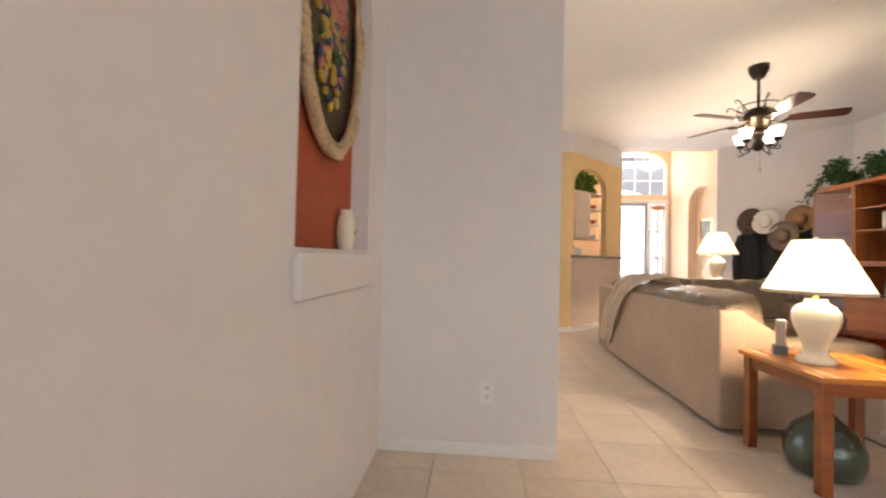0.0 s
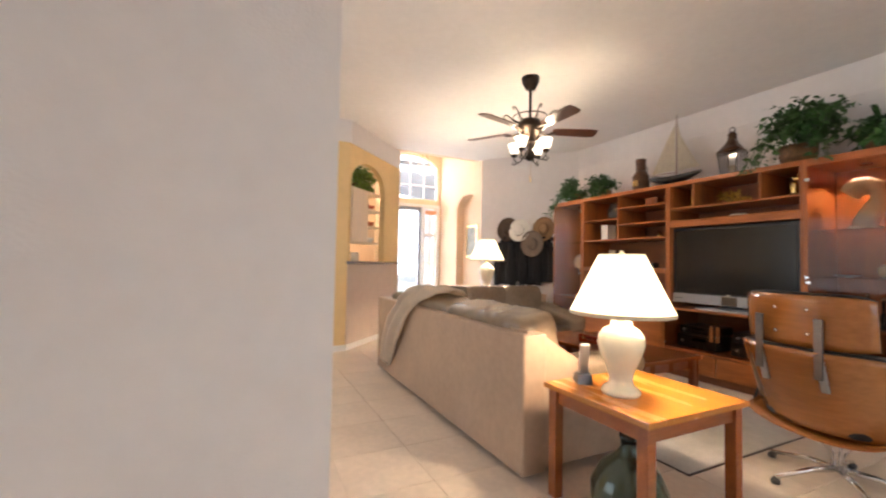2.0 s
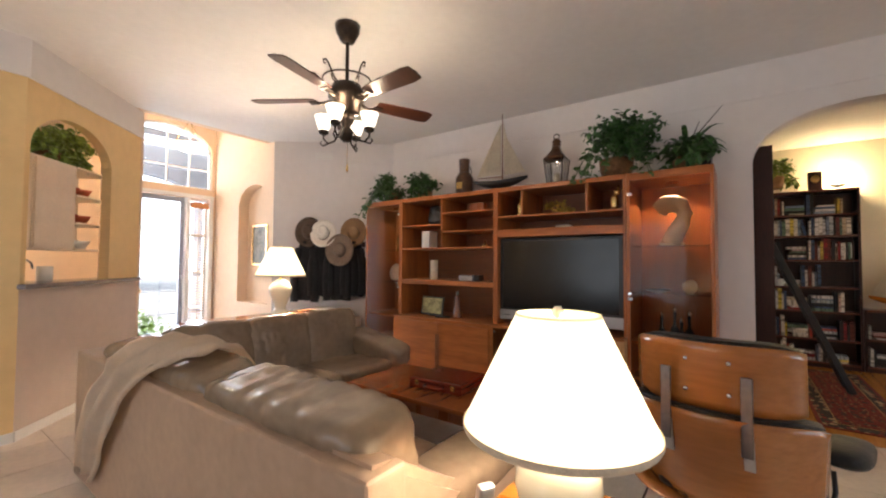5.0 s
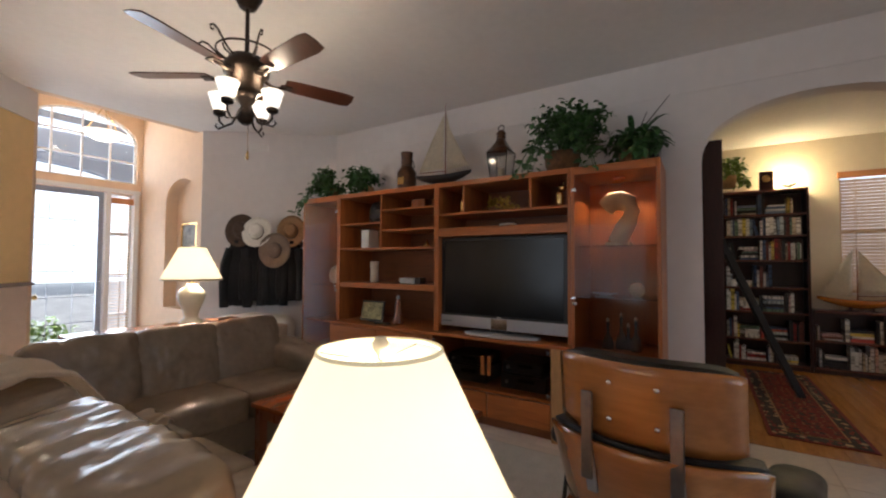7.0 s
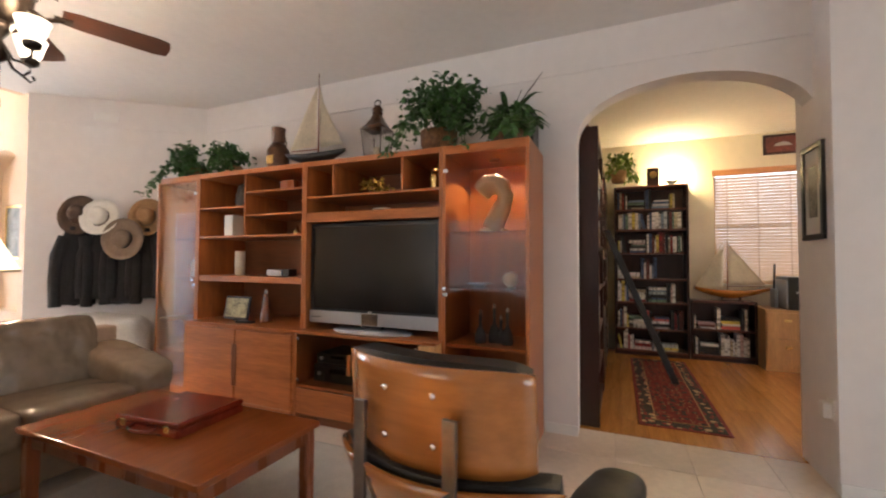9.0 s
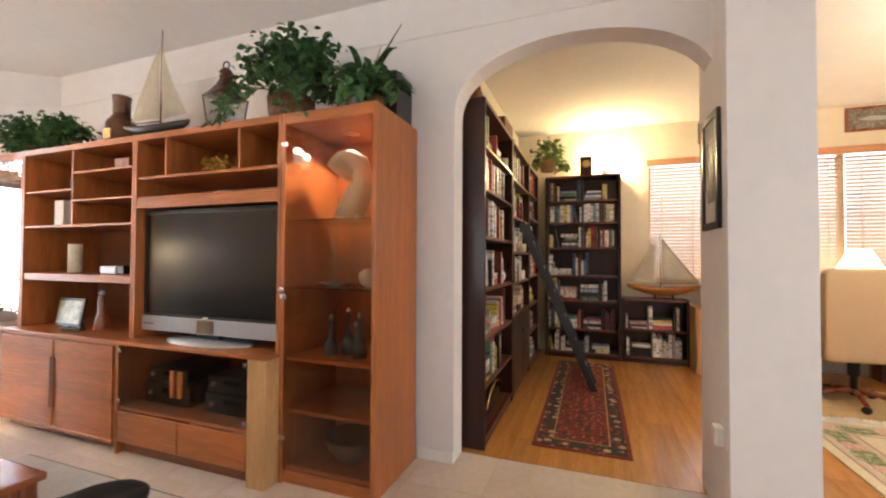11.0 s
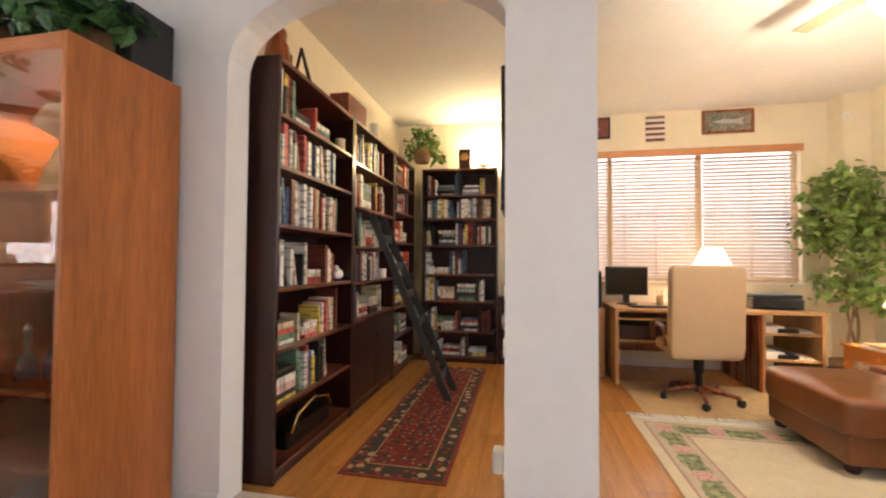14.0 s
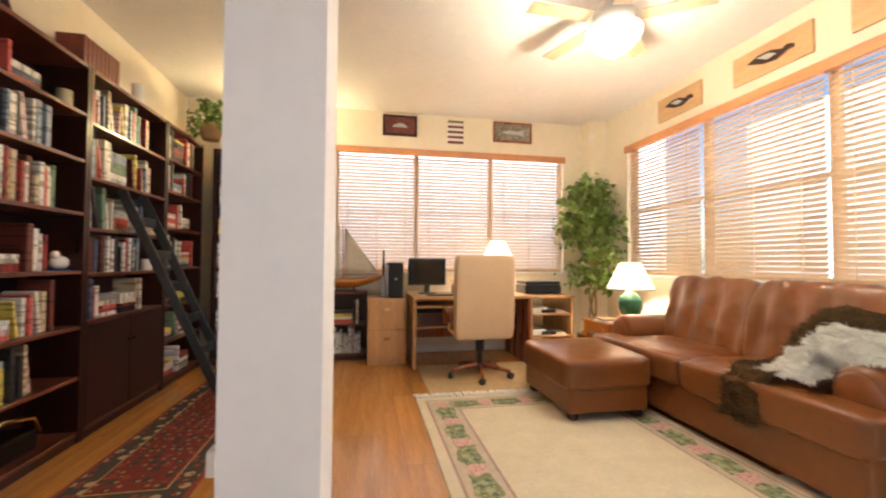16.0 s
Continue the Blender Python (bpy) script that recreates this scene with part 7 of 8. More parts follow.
bmesh.ops.transform(face, matrix=Matrix.Diagonal((1, 0.315, 0.495, 1)), verts=face.verts)
part("panel", face, mat("antique_green_brown", (0.10, 0.075, 0.03), 0.5, vary=0.3, scale=10), ov, "dark olive oval panel")
petals = {k: bmesh.new() for k in ("pink", "yellow", "blue", "green")}
pr_ = random.Random(3)
for k in range(150):
    a, r = pr_.uniform(0, 6.28), pr_.uniform(0, 0.75) ** 0.7
    y, z = 0.20 * r * math.cos(a), 0.42 * r * math.sin(a)
    key = "pink" if z > 0.02 or pr_.random() < 0.15 else ("yellow" if pr_.random() < 0.4 else ("blue" if pr_.random() < 0.6 else "green"))
    soft(petals[key], (0.03, y, z), (0.022, pr_.uniform(0.025, 0.065), pr_.uniform(0.025, 0.07)), 2.4, 4)
for key, c in (("pink", (0.50, 0.16, 0.13)), ("yellow", (0.50, 0.34, 0.04)), ("blue", (0.04, 0.04, 0.13)), ("green", (0.05, 0.09, 0.02))):
    part("flower", petals[key], mat("flower_" + key, c, 0.5, vary=0.2, scale=20), ov, key + " carved flowers")
vz = thing("ceramic_vase", pose(-0.585, 1.78, NZ), "small cream ceramic vase with a painted flower on the niche sill", "vase")
part("body", lathe(bmesh.new(), [(0.03, 0), (0.036, 0.01), (0.042, 0.08), (0.038, 0.14), (0.026, 0.165), (0.03, 0.18), (0.024, 0.18), (0.02, 0.165)], 24), CERAMIC, vz)
part("ear", tube(bmesh.new(), [(0, 0.036, 0.15), (0, 0.055, 0.14), (0, 0.052, 0.11), (0, 0.042, 0.10)], 0.006, 6), CERAMIC, vz)
part("painted_flower", lathe(bmesh.new(), [(0.012, 0), (0.010, 0.002)], 12, pose(0.04, 0.0, 0.08, 0, 90, 0)), RED, vz)


def outlet(m):
    th = thing("wall_outlet", m, "white double wall outlet plate", "outlet")
    part("plate", B(-0.036, 0.036, -0.006, 0, -0.058, 0.058, bevel=0.002), TRIM, th)
    for z in (-0.024, 0.024):
        part("socket", B(-0.015, 0.015, -0.008, -0.0055, z - 0.012, z + 0.012, bevel=0.001), PAPER, th)
        for x in (-0.006, 0.006):
            part("slot", B(x - 0.0012, x + 0.0012, -0.0086, -0.0079, z - 0.005, z + 0.005), BLACK, th)


outlet(pose(0.07, 2.32, 0.35))

# baseboards
def base(name, p0, p1):
    m = frame_uv(p0, p1)
    L_ = math.hypot(p1[0] - p0[0], p1[1] - p0[1])
    bm_ = prism(bmesh.new(), [(0, 0), (L_, 0), (L_, 0.075), (0, 0.075)], 0.013, m @ pose(0, -0.013, 0))
    structure(name, bm_, TRIM, "low white painted baseboard", "baseboard")


base("baseboard_stub", (-0.54, 2.32), (0.46, 2.32)), base("baseboard_pier", P0, P1), base("baseboard_pass", P1, P2)
base("baseboard_unit", (UX, 2.16), (UX, AY1)), base("baseboard_diagonal", H1, H0), base("baseboard_pillar", (4.90, 0.49), (4.90, 0.15))
structure("baseboard_study", B(LX - 0.013, LX, LY0, 0.0, 0, 0.075), TRIM, "low white painted baseboard", "baseboard")

# ---- hat rack with coats ----
hm = frame_uv(H1, H0)      # local x along the diagonal wall, -y into the room
hr = thing("coat_rack", hm @ pose(0.78, 0, 1.62), "dark wooden peg rail on the diagonal wall", "coat rack")
part("rail", B(-0.30, 0.52, -0.025, 0, -0.04, 0.04, bevel=0.006), MAHOG, hr)
for k in range(6):
    part("peg", tube(bmesh.new(), [(-0.24 + 0.14 * k, -0.02, 0), (-0.24 + 0.14 * k, -0.09, 0.02)], 0.011, 8), MAHOG, hr)


# return-air grille high on the diagonal wall
vt = thing("wall_vent", hm @ pose(0.70, -0.011, 2.83), "white metal air vent high on the wall", "air vent")
part("backing", B(-0.10, 0.10, -0.004, 0.0, 0.01, 0.09), GROUT, vt)
for za, zb in ((0.0, 0.012), (0.088, 0.10)):
    part("frame", B(-0.115, 0.115, -0.012, 0, za, zb, bevel=0.002, seg=1), TRIM, vt)
for xa in (-0.115, 0.103):
    part("frame", B(xa, xa + 0.012, -0.012, 0, 0.012, 0.088), TRIM, vt)
for k in range(5):
    part("slat", B(-0.103, 0.103, -0.009, -0.005, -0.006, 0.006, m=pose(0, 0, 0.022 + 0.014 * k)), TRIM, vt)


def hat(x, z, material, label, r=0.20, tilt=78, turn=0, out=0.11):
    th = thing("hat", hm @ pose(x, -out, z, tilt, 0, turn), label, "hat", "hats on the rack")
    br_ = lathe(bmesh.new(), [(0.09, 0.012), (r * 0.8, 0.002), (r, 0.025), (r * 1.0, 0.032), (r * 0.78, 0.010), (0.088, 0.02)], 40)
    bmesh.ops.transform(br_, matrix=Matrix.Diagonal((0.9, 1.05, 1, 1)), verts=br_.verts)
    part("brim", br_, material, th)
    cr = lathe(bmesh.new(), [(0.092, 0.0), (0.09, 0.06), (0.078, 0.105), (0.055, 0.122), (0.02, 0.108)], 32)
    bmesh.ops.transform(cr, matrix=Matrix.Diagonal((0.88, 1.08, 1, 1)), verts=cr.verts)
    part("crown", cr, material, th)
    bd = lathe(bmesh.new(), [(0.0945, 0.015), (0.0935, 0.045)], 32, caps=False)
    bmesh.ops.transform(bd, matrix=Matrix.Diagonal((0.88, 1.08, 1, 1)), verts=bd.verts)
    part("hat_band", bd, FELT_GY if material is not FELT_GY else BLACK_LE, th)


hat(0.53, 1.78, FELT_BR, "dark brown felt hat hanging on the rack", 0.205)
STRAW_WH = mat("white_straw", (0.85, 0.80, 0.72), 0.8, vary=0.05, scale=40, bump=0.1, bump_scale=150)
hat(0.755, 1.755, STRAW_WH, "cream straw hat hanging on the rack", 0.195, 70, 0, 0.20)
hat(0.99, 1.53, FELT_GY, "taupe felt hat hanging on the rack", 0.21, 82, 0, 0.26)
hat(1.15, 1.78, FELT_TN, "tan straw hat hanging on the rack", 0.20)
for i, (x, w_, zb) in enumerate(((0.50, 0.29, 0.84), (0.72, 0.27, 0.90), (0.94, 0.29, 0.85), (1.16, 0.26, 0.90))):
    cb = bmesh.new()
    n_, k_ = 24, 18
    rows_ = []
    for j in range(k_ + 1):
        v_ = j / k_
        hw = w_ / 2 * (0.45 + 0.62 * min(1, v_ * 2.6) ** 0.6)
        ring_ = []
        for q in range(n_):
            a = 2 * math.pi * q / n_
            fold_ = 1 + 0.16 * math.sin(a * 7 + i * 2) * v_ + 0.12 * noise.noise((math.cos(a) * 2 + i * 5, math.sin(a) * 2, v_ * 3))
            ring_.append(cb.verts.new((hw * math.cos(a) * fold_, -0.11 + 0.075 * math.sin(a) * fold_ * (0.6 + 0.4 * v_), 1.66 - (1.66 - zb - 0.04 * noise.noise((math.cos(a) * 2, i, 1))) * v_)))
        rows_.append(ring_)
    for a_, b_ in zip(rows_, rows_[1:]):
        for q in range(n_):
            cb.faces.new((a_[q], b_[q], b_[(q + 1) % n_], a_[(q + 1) % n_])).smooth = True
    cb.faces.new(rows_[0]), cb.faces.new(rows_[-1][::-1])
    ct = thing("coat", hm @ pose(x, 0, 0), "black cloth coat hanging on the rack", "coat", "coats on the rack")
    part("body", cb, CLOTH_BK, ct)
    for s_ in (-1, 1):
        part("sleeve", tube(bmesh.new(), [(s_ * w_ * 0.30, -0.12, 1.55), (s_ * w_ * 0.47, -0.16, 1.35), (s_ * w_ * 0.50, -0.17, 1.10), (s_ * w_ * 0.47, -0.17, zb - 0.02 + 0.03 * i % 0.05)], 0.06, 10, 0.052), CLOTH_BK, ct, smooth=True)
single("white_bench_cover", soft(bmesh.new(), (0, -0.26, 0.36), (0.95, 0.46, 0.74), 5, 16, 0.03, 4, 77), mat("white_cotton", (0.72, 0.69, 0.64), 0.9, vary=0.06, scale=6), hm @ pose(0.74, 0, 0), "white cloth draped over a bench below the coats", "bench")
# ---- on top of the wall unit ----
UT = 2.149
potted("ivy_plant", pose(4.80, 5.72, UT), "bushy green ivy in a wicker basket on the wall unit", 0.10, 0.12, (-0.06, 0.04, 0.17), (0.18, 0.22, 0.17), 650, 0.058, 11, 4)
potted("ivy_plant", pose(4.78, 5.17, UT), "bushy green ivy in a clay pot on the wall unit", 0.09, 0.10, (-0.03, -0.03, 0.18), (0.16, 0.18, 0.16), 520, 0.058, 12, 0, None, FELT_TN)
potted("ivy_plant", pose(4.80, 2.93, UT), "large trailing ivy in a round wicker basket on the wall unit", 0.15, 0.18, (-0.05, -0.02, 0.33), (0.20, 0.29, 0.22), 1250, 0.058, 13, 9, None, None, 16)
fp = potted("fern_plant", pose(4.80, 2.37, UT), "dark long-leaved fern in a basket on the wall unit", 0.11, 0.12, (-0.06, 0.0, 0.15), (0.19, 0.20, 0.11), 170, 0.10, 14)
bl = bmesh.new()
fr_ = random.Random(21)
for k in range(34):
    a, L_ = fr_.uniform(0, 6.28), fr_.uniform(0.20, 0.33)
    rise = fr_.uniform(0.06, 0.22)
    cs = [Vector((math.cos(a) * L_ * q / 6, math.sin(a) * L_ * q / 6, 0.14 + rise * math.sin(math.pi * 0.62 * q / 6) - (0.10 if rise < 0.2 else 0) * (q / 6) ** 2)) for q in range(7)]
    side = Vector((-math.sin(a), math.cos(a), 0))
    L0 = [(bl.verts.new(c + side * 0.022 * math.sin(math.pi * (q + 0.4) / 6.8)), bl.verts.new(c - side * 0.022 * math.sin(math.pi * (q + 0.4) / 6.8))) for q, c in enumerate(cs)]
    for p, q in zip(L0, L0[1:]):
        bl.faces.new((p[0], p[1], q[1], q[0]))
part("fronds", bl, LEAF, fp, "long arching fronds")
for k, (dx, dy, dz) in enumerate(((-0.05, -0.16, 0.50), (0.0, -0.06, 0.42))):
    part("spike", tube(bmesh.new(), [(0, 0, 0.12), (dx * 0.5, dy * 0.5, dz * 0.6), (dx, dy * 1.6, dz)], 0.010, 6, 0.002), MAHOG, fp, "dark upright spike")
mc = thing("amber_can", pose(4.82, 4.62, UT), "dark amber metal can with a raised label on the wall unit", "can")
part("body", lathe(bmesh.new(), [(0.098, 0), (0.102, 0.01), (0.102, 0.21), (0.092, 0.23), (0.07, 0.26), (0.06, 0.28)], 28), AMBER, mc)
part("neck", lathe(bmesh.new(), [(0.055, 0.28), (0.06, 0.30), (0.062, 0.40), (0.066, 0.41), (0.066, 0.43), (0.055, 0.435)], 28), AMBER, mc)
part("handle", tube(bmesh.new(), [(0, -0.085, 0.23), (0, -0.10, 0.27), (0, -0.085, 0.33), (0, -0.06, 0.34)], 0.006, 6), BRONZE, mc)
part("label_plate", B(-0.108, -0.099, -0.04, 0.04, 0.07, 0.15, bevel=0.002), BRASS, mc)
sloop(pose(4.76, 4.115, UT, 0, 0, 180), "black-hulled model sailboat with cream sails on the wall unit", 0.64, BLACK,
      [((0.08, 0.08), (0.46, 0.10), (0.06, 0.74)), ((0.07, 0.10), (0.30, 0.10), (0.05, 0.88)), ((0.02, 0.10), (-0.46, 0.10), (0.02, 0.86))], 0.735)
ln = thing("glass_lantern", pose(4.80, 3.50, UT), "square glass lantern with a rusty peaked cap on the wall unit", "lantern")
part("base", B(-0.085, 0.085, -0.085, 0.085, 0, 0.02, bevel=0.004), BRONZE, ln)
for sx in (-1, 1):
    for sy in (-1, 1):
        part("corner_bar", tube(bmesh.new(), [(sx * 0.075, sy * 0.075, 0.02), (sx * 0.10, sy * 0.10, 0.27)], 0.005, 6), BRONZE, ln)
for k in range(4):
    gp = prism(bmesh.new(), [(-0.074, 0.02), (0.074, 0.02), (0.098, 0.27), (-0.098, 0.27)], 0.003, pose(0, 0, 0))
    bmesh.ops.transform(gp, matrix=pose(0, 0, 0, 0, 0, 90 * k) @ pose(0, -0.075, 0, 5.5, 0, 0), verts=gp.verts)
    part("pane", gp, GLASS, ln)
part("cap", lathe(bmesh.new(), [(0.145, 0.268), (0.10, 0.31), (0.06, 0.36), (0.04, 0.40)], 4, pose(0, 0, 0, 0, 0, 45)), AMBER, ln)
part("chimney", lathe(bmesh.new(), [(0.04, 0.40), (0.045, 0.42), (0.03, 0.43), (0.048, 0.445), (0.03, 0.47), (0.02, 0.48)], 20), AMBER, ln)
part("ring_handle", tube(bmesh.new(), [(0, 0.028 * math.cos(q * math.pi / 8), 0.50 + 0.028 * math.sin(q * math.pi / 8)) for q in range(17)], 0.005, 6), BRONZE, ln)
part("candle", lathe(bmesh.new(), [(0.03, 0.02), (0.03, 0.12)], 18), IVORY, ln)
spk = thing("loudspeaker", pose(4.96, 2.30, UT), "black bookshelf loudspeaker on the wall unit", "loudspeaker")
part("cabinet", B(-0.10, 0.13, -0.10, 0.10, 0, 0.30, bevel=0.006), BLACK, spk)
part("grille", B(-0.112, -0.101, -0.09, 0.09, 0.012, 0.288, bevel=0.004), SPEAKER, spk)

# ---- things on the shelves ----
def ornament(name, m, bm_, material, label, category):
    return single(name, bm_, material, m, label, category)


SX = 4.72
ornament("paperback_book", pose(SX, 5.05, 1.546), B(-0.08, 0.08, -0.055, 0.055, 0, 0.20, bevel=0.003), PAPER, "cream book standing on the teak shelf", "book")
ornament("pillar_candle", pose(SX, 4.98, 1.171), lathe(bmesh.new(), [(0.045, 0), (0.046, 0.23), (0.02, 0.225)], 24), IVORY, "tall cream pillar candle on the shelf", "candle")
ornament("glass_sculpture", pose(SX + 0.05, 4.98, 1.819), soft(bmesh.new(), (0, 0, 0.11), (0.10, 0.22, 0.22), 2.2, 8, 0.03, 12, 3), BLACK, "dark glossy sculpture on the shelf", "sculpture")
ornament("small_box", pose(SX, 4.35, 1.944), B(-0.06, 0.06, -0.08, 0.08, 0, 0.09, bevel=0.006), CHERRY_DK, "small wooden box on the shelf", "box")
ornament("small_bell", pose(SX, 4.28, 1.546), lathe(bmesh.new(), [(0.035, 0), (0.03, 0.02), (0.012, 0.05), (0.006, 0.08)], 18), BRASS, "small brass bell on the shelf", "bell")
ornament("clock_radio", pose(SX, 4.50, 1.171), B(-0.05, 0.05, -0.09, 0.09, 0, 0.06, bevel=0.01), SILVER, "small silver clock radio on the shelf", "clock radio")
ornament("small_box", pose(SX, 4.36, 1.171), B(-0.05, 0.05, -0.035, 0.035, 0, 0.065, bevel=0.004), BLACK, "small black box on the shelf", "box")
pf = thing("picture_frame", pose(SX - 0.05, 4.98, 0.745, 0, 0, -90), "black tabletop frame with a bright landscape photo", "picture frame")
part("frame", B(-0.16, 0.16, 0, 0.018, 0.01, 0.23, bevel=0.005, m=pose(0, 0, 0, -10, 0, 0)), BLACK, pf)
part("photo", B(-0.14, 0.14, -0.003, 0.0, 0.03, 0.21, m=pose(0, 0, 0, -10, 0, 0)), mat("landscape_photo", (0.40, 0.36, 0.16), 0.3, vary=0.4, scale=10), pf)
part("foot", B(-0.03, 0.03, 0.0, 0.10, 0, 0.012), BLACK, pf)
bt = thing("glass_bottle", pose(SX, 4.64, 0.745), "dark decorative bottle on the cabinet top", "bottle")
part("body", lathe(bmesh.new(), [(0.05, 0), (0.052, 0.02), (0.04, 0.09), (0.025, 0.14), (0.03, 0.20), (0.018, 0.24), (0.02, 0.26)], 24), CHERRY_DK, bt)
part("stopper", lathe(bmesh.new(), [(0.012, 0.26), (0.018, 0.28), (0.006, 0.30)], 16), SILVER, bt)
single("remote_control", B(-0.025, 0.025, -0.09, 0.09, 0, 0.02, bevel=0.006), BLACK, pose(4.60, 4.76, 0.745, 0, 0, 10), "black remote control on the cabinet top", "remote control")


def flowers(m, rad, n, label):
    th = thing("dried_flowers", m, label, "flowers", "dried flowers")
    b_ = bmesh.new()
    leaves(b_, cloud((0, 0, rad[2] * 0.9), rad, n, n, 8), 0.04, n + 1, 0.8)
    part("bloom_cluster", b_, YELLOW, th)
    part("bowl", lathe(bmesh.new(), [(0.04, 0), (0.06, 0.03), (0.052, 0.03), (0.03, 0.01)], 18), WICKER, th)


flowers(pose(SX, 3.46, 1.856), (0.07, 0.13, 0.07), 160, "bowl of dried yellow flowers on the shelf")
for yy in (3.86, 2.93):
    fg_ = thing("gilt_figurine", pose(SX, yy, 1.856), "small gilt animal figurine on the shelf", "figurine", "gilt figurines")
    b_ = soft(bmesh.new(), (0, 0, 0.07), (0.06, 0.07, 0.14), 2.5, 6)
    soft(b_, (0, -0.02, 0.165), (0.05, 0.06, 0.06), 2.3, 5)
    tube(b_, [(0, -0.03, 0.18), (0, -0.035, 0.22)], 0.008, 6)
    part("body", b_, BRASS, fg_)
ornament("shell_dish", pose(SX, 3.40, 1.717), soft(bmesh.new(), (0, 0, 0.016), (0.10, 0.16, 0.035), 2.5, 6), IVORY, "pale shell on the narrow shelf", "shell")

# display cabinet contents
sw = bmesh.new()
wave = [(0.03, 0.02), (0.0, 0.10), (-0.05, 0.19), (-0.075, 0.27), (-0.055, 0.345), (0.005, 0.385), (0.075, 0.385), (0.125, 0.35), (0.14, 0.325)]
for k in range(5):
    tube(sw, [(0.022 * k - 0.045, y * (1 - 0.05 * k), z * (1 - 0.035 * k) + 0.002) for y, z in wave], 0.075 - 0.006 * k, 14, 0.034)
box(sw, -0.07, 0.07, -0.06, 0.12, 0, 0.03, bevel=0.01)
single("carved_tusk", sw, IVORY, pose(UF + 0.26, 2.46, 1.529), "curved ivory-coloured wave sculpture in the display cabinet", "sculpture")
single("coral_ball", soft(bmesh.new(), (0, 0, 0.055), (0.11, 0.11, 0.11), 2, 8, 0.004, 30), IVORY, pose(UF + 0.25, 2.36, 1.129), "pale coral ball on a glass shelf", "ornament")
single("small_plate", lathe(bmesh.new(), [(0.03, 0), (0.07, 0.012), (0.10, 0.02), (0.07, 0.016), (0.02, 0.006)], 28), SILVER, pose(UF + 0.25, 2.60, 1.129), "silver dish on a glass shelf", "dish")
for k, (yy, hh) in enumerate(((2.56, 0.20), (2.47, 0.24), (2.36, 0.22), (2.42, 0.16))):
    gb = thing("glass_decanter", pose(UF + 0.16 + 0.05 * (k % 2), yy, 0.723), "blue-grey glass decanter in the display cabinet", "decanter", "decanters")
    part("body", lathe(bmesh.new(), [(0.04, 0), (0.045, 0.02), (0.035, hh * 0.4), (0.012, hh * 0.6), (0.012, hh * 0.9), (0.018, hh)], 20), mat("blue_glass", (0.10, 0.14, 0.20), 0.06, transmission=0.6) if k == 0 else bpy.data.materials["blue_glass"], gb)
    part("stopper", lathe(bmesh.new(), [(0.008, hh), (0.018, hh + 0.02), (0.006, hh + 0.045)], 14), CHROME, gb)
bsk = single("fruit_basket", lathe(bmesh.new(), [(0.10, 0), (0.15, 0.06), (0.17, 0.13), (0.16, 0.13), (0.14, 0.06), (0.09, 0.012)], 28), WICKER, pose(UF + 0.25, 2.45, 0.103), "round woven basket on the lowest cabinet shelf", "basket")
single("porcelain_plate", lathe(bmesh.new(), [(0.05, 0), (0.10, 0.015), (0.11, 0.02), (0.05, 0.008)], 32, pose(0, 0, 0.115, 0, -80, 0)), TRIM, pose(UF + 0.2, 5.62, 1.129), "white porcelain plate standing on a glass shelf", "plate")
single("brass_figurine", lathe(bmesh.new(), [(0.035, 0), (0.03, 0.03), (0.012, 0.07), (0.03, 0.13), (0.012, 0.20)], 18), BRASS, pose(UF + 0.2, 5.60, 1.529), "slim brass ornament in the narrow cabinet", "ornament")

# ---- kitchen and dining seen through the openings ----
CABW = mat("kitchen_cabinet_cream", (0.76, 0.62, 0.48), 0.4, vary=0.04)
kc = thing("kitchen_cabinet", md @ pose(0.24, 0.10, 1.46), "cream corner wall cabinet with open end shelves", "kitchen cabinet")
part("body", B(0.0, 0.50, 0.02, 0.40, 0.0, 0.79, bevel=0.004), CABW, kc)
part("door", B(0.02, 0.48, 0.0, 0.018, 0.02, 0.77, bevel=0.004), CABW, kc)
part("end_back", B(0.50, 1.02, 0.32, 0.34, 0.0, 0.79), CABW, kc)
for z in (0.0, 0.25, 0.51, 0.77):
    part("shelf", B(0.50, 1.02, 0.0, 0.32, z, z + 0.018, bevel=0.003), CABW, kc)
for z in (0.019, 0.269, 0.529):
    for k in range(2):
        single("red_bowl", lathe(bmesh.new(), [(0.03, 0), (0.06, 0.05), (0.075, 0.08), (0.068, 0.08), (0.05, 0.04)], 20), RED if z > 0.1 else TRIM, md @ pose(0.86 + 0.17 * k, 0.24, 1.46 + z), "glazed bowl on the kitchen shelf", "bowl", "kitchen bowls")
wp = wall_box("wall_kitchen_support", WALL_PEACH, "peach kitchen wall behind the pass-through", 0.9, 2.38, 8.35, 8.45, 0, CZ)
potted("kitchen_plant", md @ pose(0.62, 0.28, 2.25), "green plant on top of the kitchen cabinet", 0.10, 0.10, (0.05, 0, 0.17), (0.46, 0.14, 0.20), 760, 0.085, 41, 0, LEAF_LT)
for i_, (x, y) in enumerate(((1.55, 7.75), (0.35, 7.35), (-0.6, 8.4))):
    cn_ = thing("recessed_light", pose(x, y, CZ), "recessed white ceiling light", "ceiling light", "recessed lights")
    part("trim_ring", lathe(bmesh.new(), [(0.085, -0.004), (0.10, -0.008), (0.10, 0.0)], 28), TRIM, cn_)
    part("lens", lathe(bmesh.new(), [(0.084, -0.003), (0.084, -0.0005)], 28), BULB, cn_)
    lamp("recessed_lamp", "SPOT", look((x, y, CZ - 0.02), (x, y, 0)), 110, (1, 0.80, 0.55), 0.07).data.spot_size = radians(140)
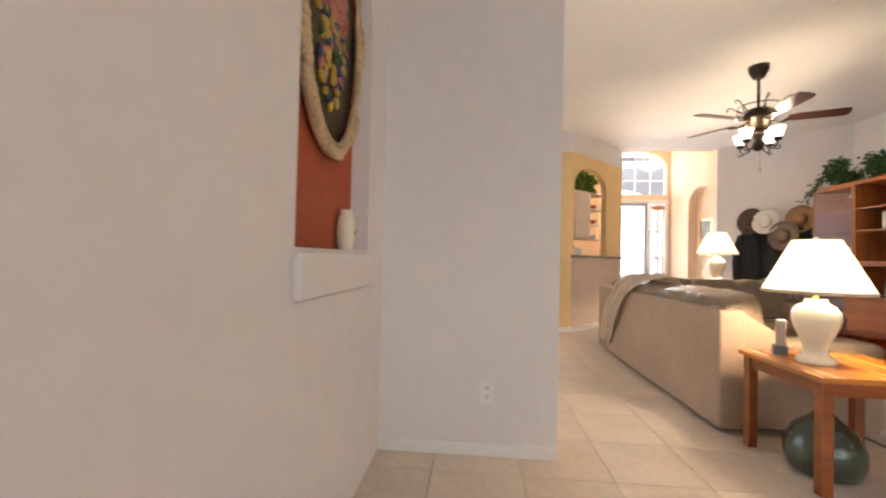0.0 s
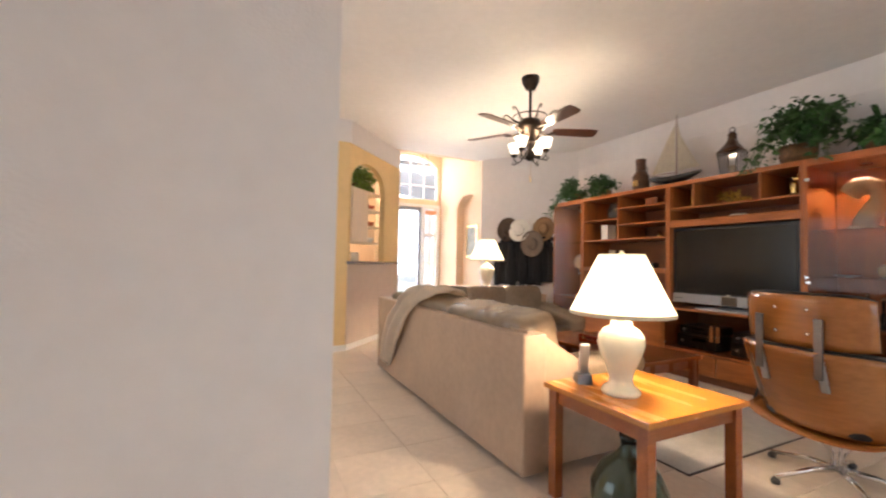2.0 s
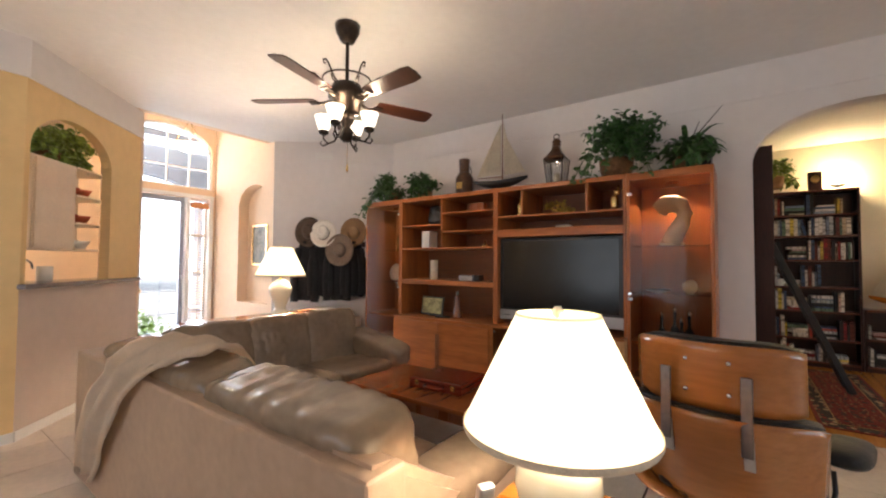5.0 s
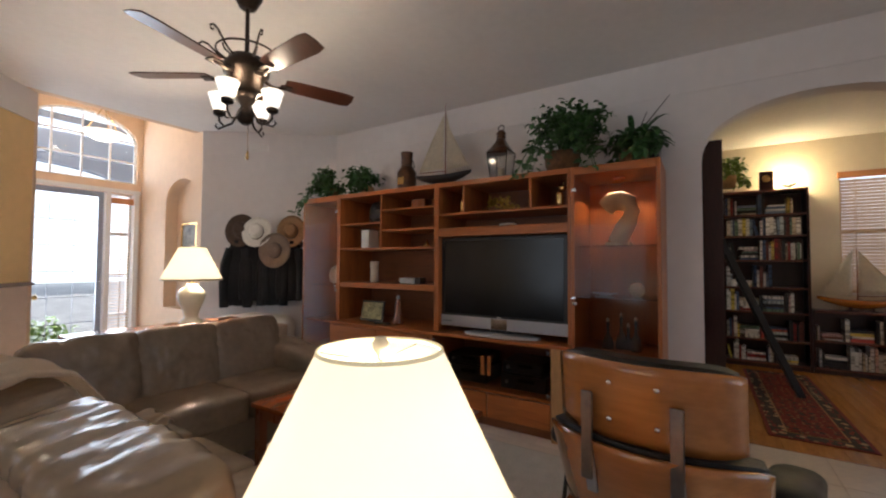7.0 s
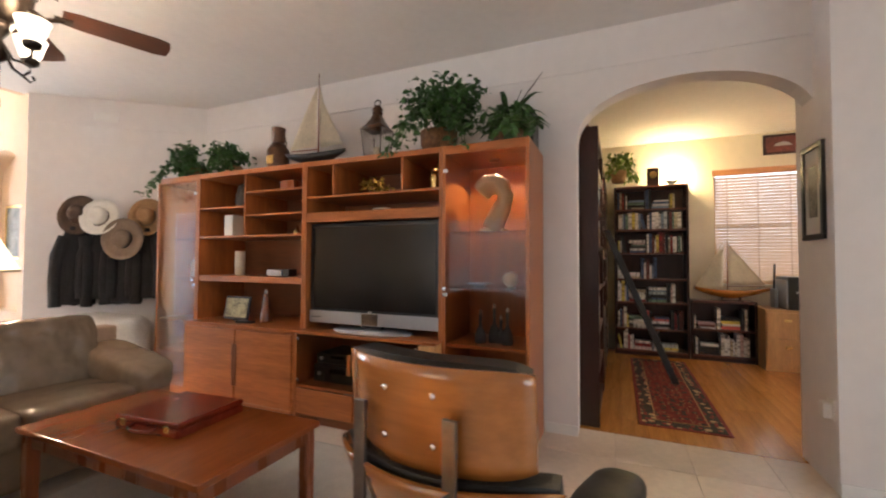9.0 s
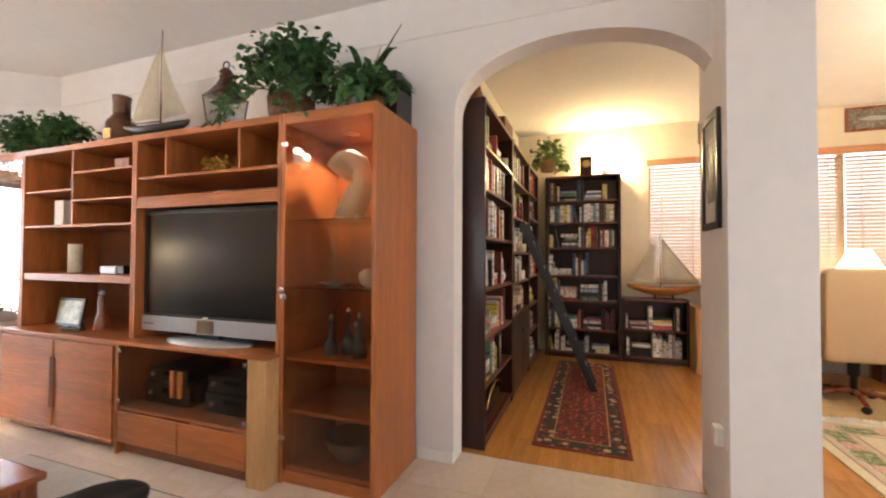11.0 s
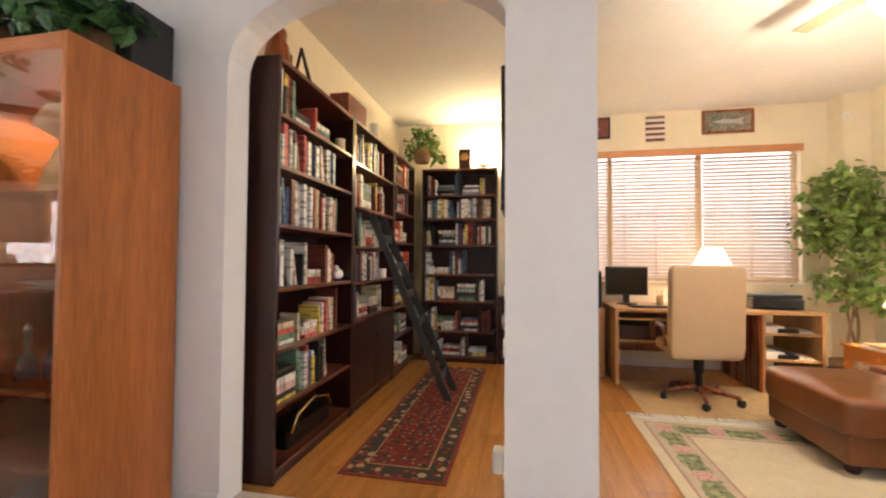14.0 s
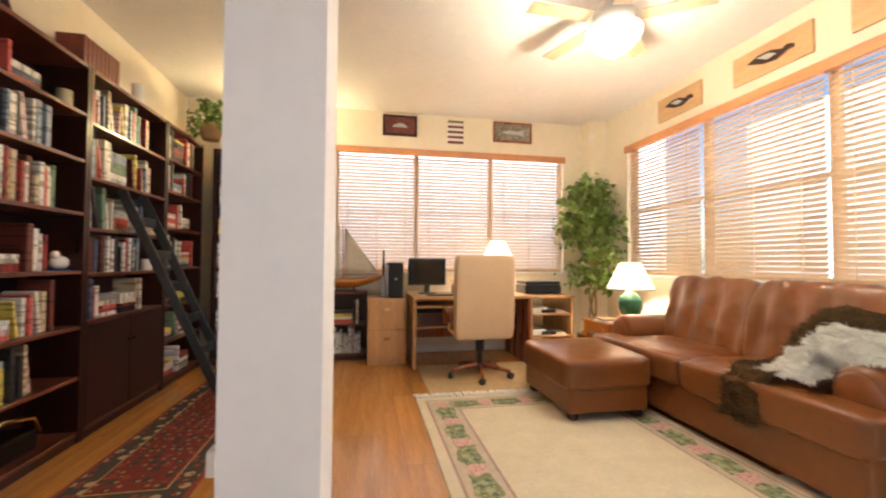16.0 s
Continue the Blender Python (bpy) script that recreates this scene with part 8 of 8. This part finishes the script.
fa = thing("kitchen_faucet", md @ pose(0.30, 0.24, 1.185), "chrome arched kitchen faucet behind the counter", "faucet")
part("spout", tube(bmesh.new(), [(0, 0, 0), (0, 0, 0.12), (0.03, 0, 0.17), (0.09, 0, 0.185), (0.14, 0, 0.16), (0.155, 0, 0.11)], 0.010, 10), CHROME, fa)
part("base", lathe(bmesh.new(), [(0.028, 0), (0.022, 0.03)], 16), CHROME, fa)
single("paper_towel", lathe(bmesh.new(), [(0.055, 0), (0.055, 0.13)], 24), PAPER, md @ pose(0.56, 0.22, 1.185), "white roll standing on the counter", "paper towel")

dt = thing("dining_table", pose(0.1, 7.75, 0), "dark wooden pedestal dining table", "dining table")
part("tabletop", lathe(bmesh.new(), [(0.55, 0.72), (0.60, 0.735), (0.60, 0.765), (0.58, 0.77)], 40), MAHOG, dt)
part("pedestal", lathe(bmesh.new(), [(0.14, 0.08), (0.09, 0.2), (0.06, 0.35), (0.11, 0.5), (0.08, 0.62), (0.16, 0.72)], 24), MAHOG, dt)
for k in range(4):
    a = math.pi / 2 * k + 0.5
    part("foot", tube(bmesh.new(), [(0.1 * math.cos(a), 0.1 * math.sin(a), 0.18), (0.25 * math.cos(a), 0.25 * math.sin(a), 0.12), (0.44 * math.cos(a), 0.44 * math.sin(a), 0.045)], 0.045, 8, 0.03), MAHOG, dt)


def windsor(m):
    th = thing("dining_chair", m, "dark wooden spindle-back dining chair", "chair", "dining chairs")
    part("seat", soft(bmesh.new(), (0, 0, 0.46), (0.44, 0.44, 0.045), 6, 8), CHERRY_DK, th)
    for sx in (-1, 1):
        for sy in (-1, 1):
            part("leg", tube(bmesh.new(), [(sx * 0.14, sy * 0.14, 0.45), (sx * 0.20, sy * 0.20, 0.0)], 0.017, 8, 0.013), CHERRY_DK, th)
        part("stretcher", tube(bmesh.new(), [(sx * 0.175, -0.175, 0.2), (sx * 0.175, 0.175, 0.2)], 0.010, 6), CHERRY_DK, th)
    for k in range(6):
        x = -0.17 + 0.068 * k
        part("spindle", tube(bmesh.new(), [(x, 0.19, 0.47), (x * 1.15, 0.27, 0.98)], 0.008, 6), CHERRY_DK, th)
    part("top_rail", tube(bmesh.new(), [(-0.22, 0.26, 0.96), (0, 0.29, 1.0), (0.22, 0.26, 0.96)], 0.022, 8), CHERRY_DK, th)
    return th


c1 = windsor(pose(0.82, 8.05, 0, 0, 0, -75))
copy_thing(c1, pose(0.45, 7.05, 0, 0, 0, 205)), copy_thing(c1, pose(-0.35, 8.4, 0, 0, 0, 40))
fvs = thing("flower_vase", pose(0.30, 7.75, 0.77), "vase of yellow flowers on the dining table", "vase")
part("vase", lathe(bmesh.new(), [(0.05, 0), (0.06, 0.06), (0.04, 0.16), (0.055, 0.20)], 20), mat("mauve_glass", (0.35, 0.18, 0.28), 0.2), fvs)
b_ = bmesh.new()
leaves(b_, cloud((0, 0, 0.36), (0.13, 0.13, 0.13), 120, 55, 8), 0.06, 56)
part("leaves", b_, LEAF_LT, fvs)
b_ = bmesh.new()
leaves(b_, cloud((0, 0, 0.42), (0.12, 0.12, 0.09), 90, 57, 8), 0.05, 58)
part("bloom_cluster", b_, mat("yellow_bloom", (0.62, 0.45, 0.05), 0.7, vary=0.2), fvs)

# ---- floor pieces ----
def piece_mesh(name, w, d, h, material, bevel=0.003):
    return mesh_of(name, box(bmesh.new(), -w / 2, w / 2, -d / 2, d / 2, -h, 0, bevel=bevel, seg=1), material)


fl = bpy.data.objects["floor"]
TS = 0.46
tile_me = piece_mesh("floor_tile", TS - 0.0035, TS - 0.0035, 0.006, TILE, 0.0012)
far = bmesh.new()
nx, ny = int(8.31 / TS), int(12.7 / TS)
for i in range(nx + 1):
    for j in range(ny + 1):
        x, y = 5.31 - 18 * TS + TS * (i + 0.5), -3.40 + TS * (j + 0.5)
        if x + TS / 2 > 5.32 or y + TS / 2 > 9.25:
            continue
        if -0.6 < x < 5.4 and -0.4 < y < 9.2:
            ob = new("floor_tile", tile_me)
            ob.parent, ob.location = fl, (x, y, 0)
        else:
            box(far, x - TS / 2 + 0.003, x + TS / 2 - 0.003, y - TS / 2 + 0.003, y + TS / 2 - 0.003, -0.008, 0)
ob = part("floor_tile_field", far, TILE, fl)
tagged(ob, kind="stuff")
fs = bpy.data.objects["floor_study"]
PW, PL = 0.185, 1.2
plank_me = piece_mesh("floor_plank", PL - 0.001, PW - 0.0008, 0.008, PLANK, 0.0005)
rows = int((LY1 - LY0) / PW) + 1
for j in range(rows):
    y = LY0 + PW * (j + 0.5)
    x = UX + 0.17 - (j * 0.37) % PL + PL / 2
    while x - PL / 2 < LX:
        left = max(x - PL / 2, UX + 0.172)
        if x - PL / 2 < left:
            w_ = x + PL / 2 - left
            me_ = piece_mesh("floor_plank", w_ - 0.002, PW - 0.0008, 0.008, PLANK, 0.0005) if w_ > 0.03 else None
        else:
            w_, me_ = PL, plank_me
        if me_:
            ob = new("floor_plank", me_)
            ob.parent, ob.location = fs, (left + w_ / 2, y, 0.0)
        x += PL
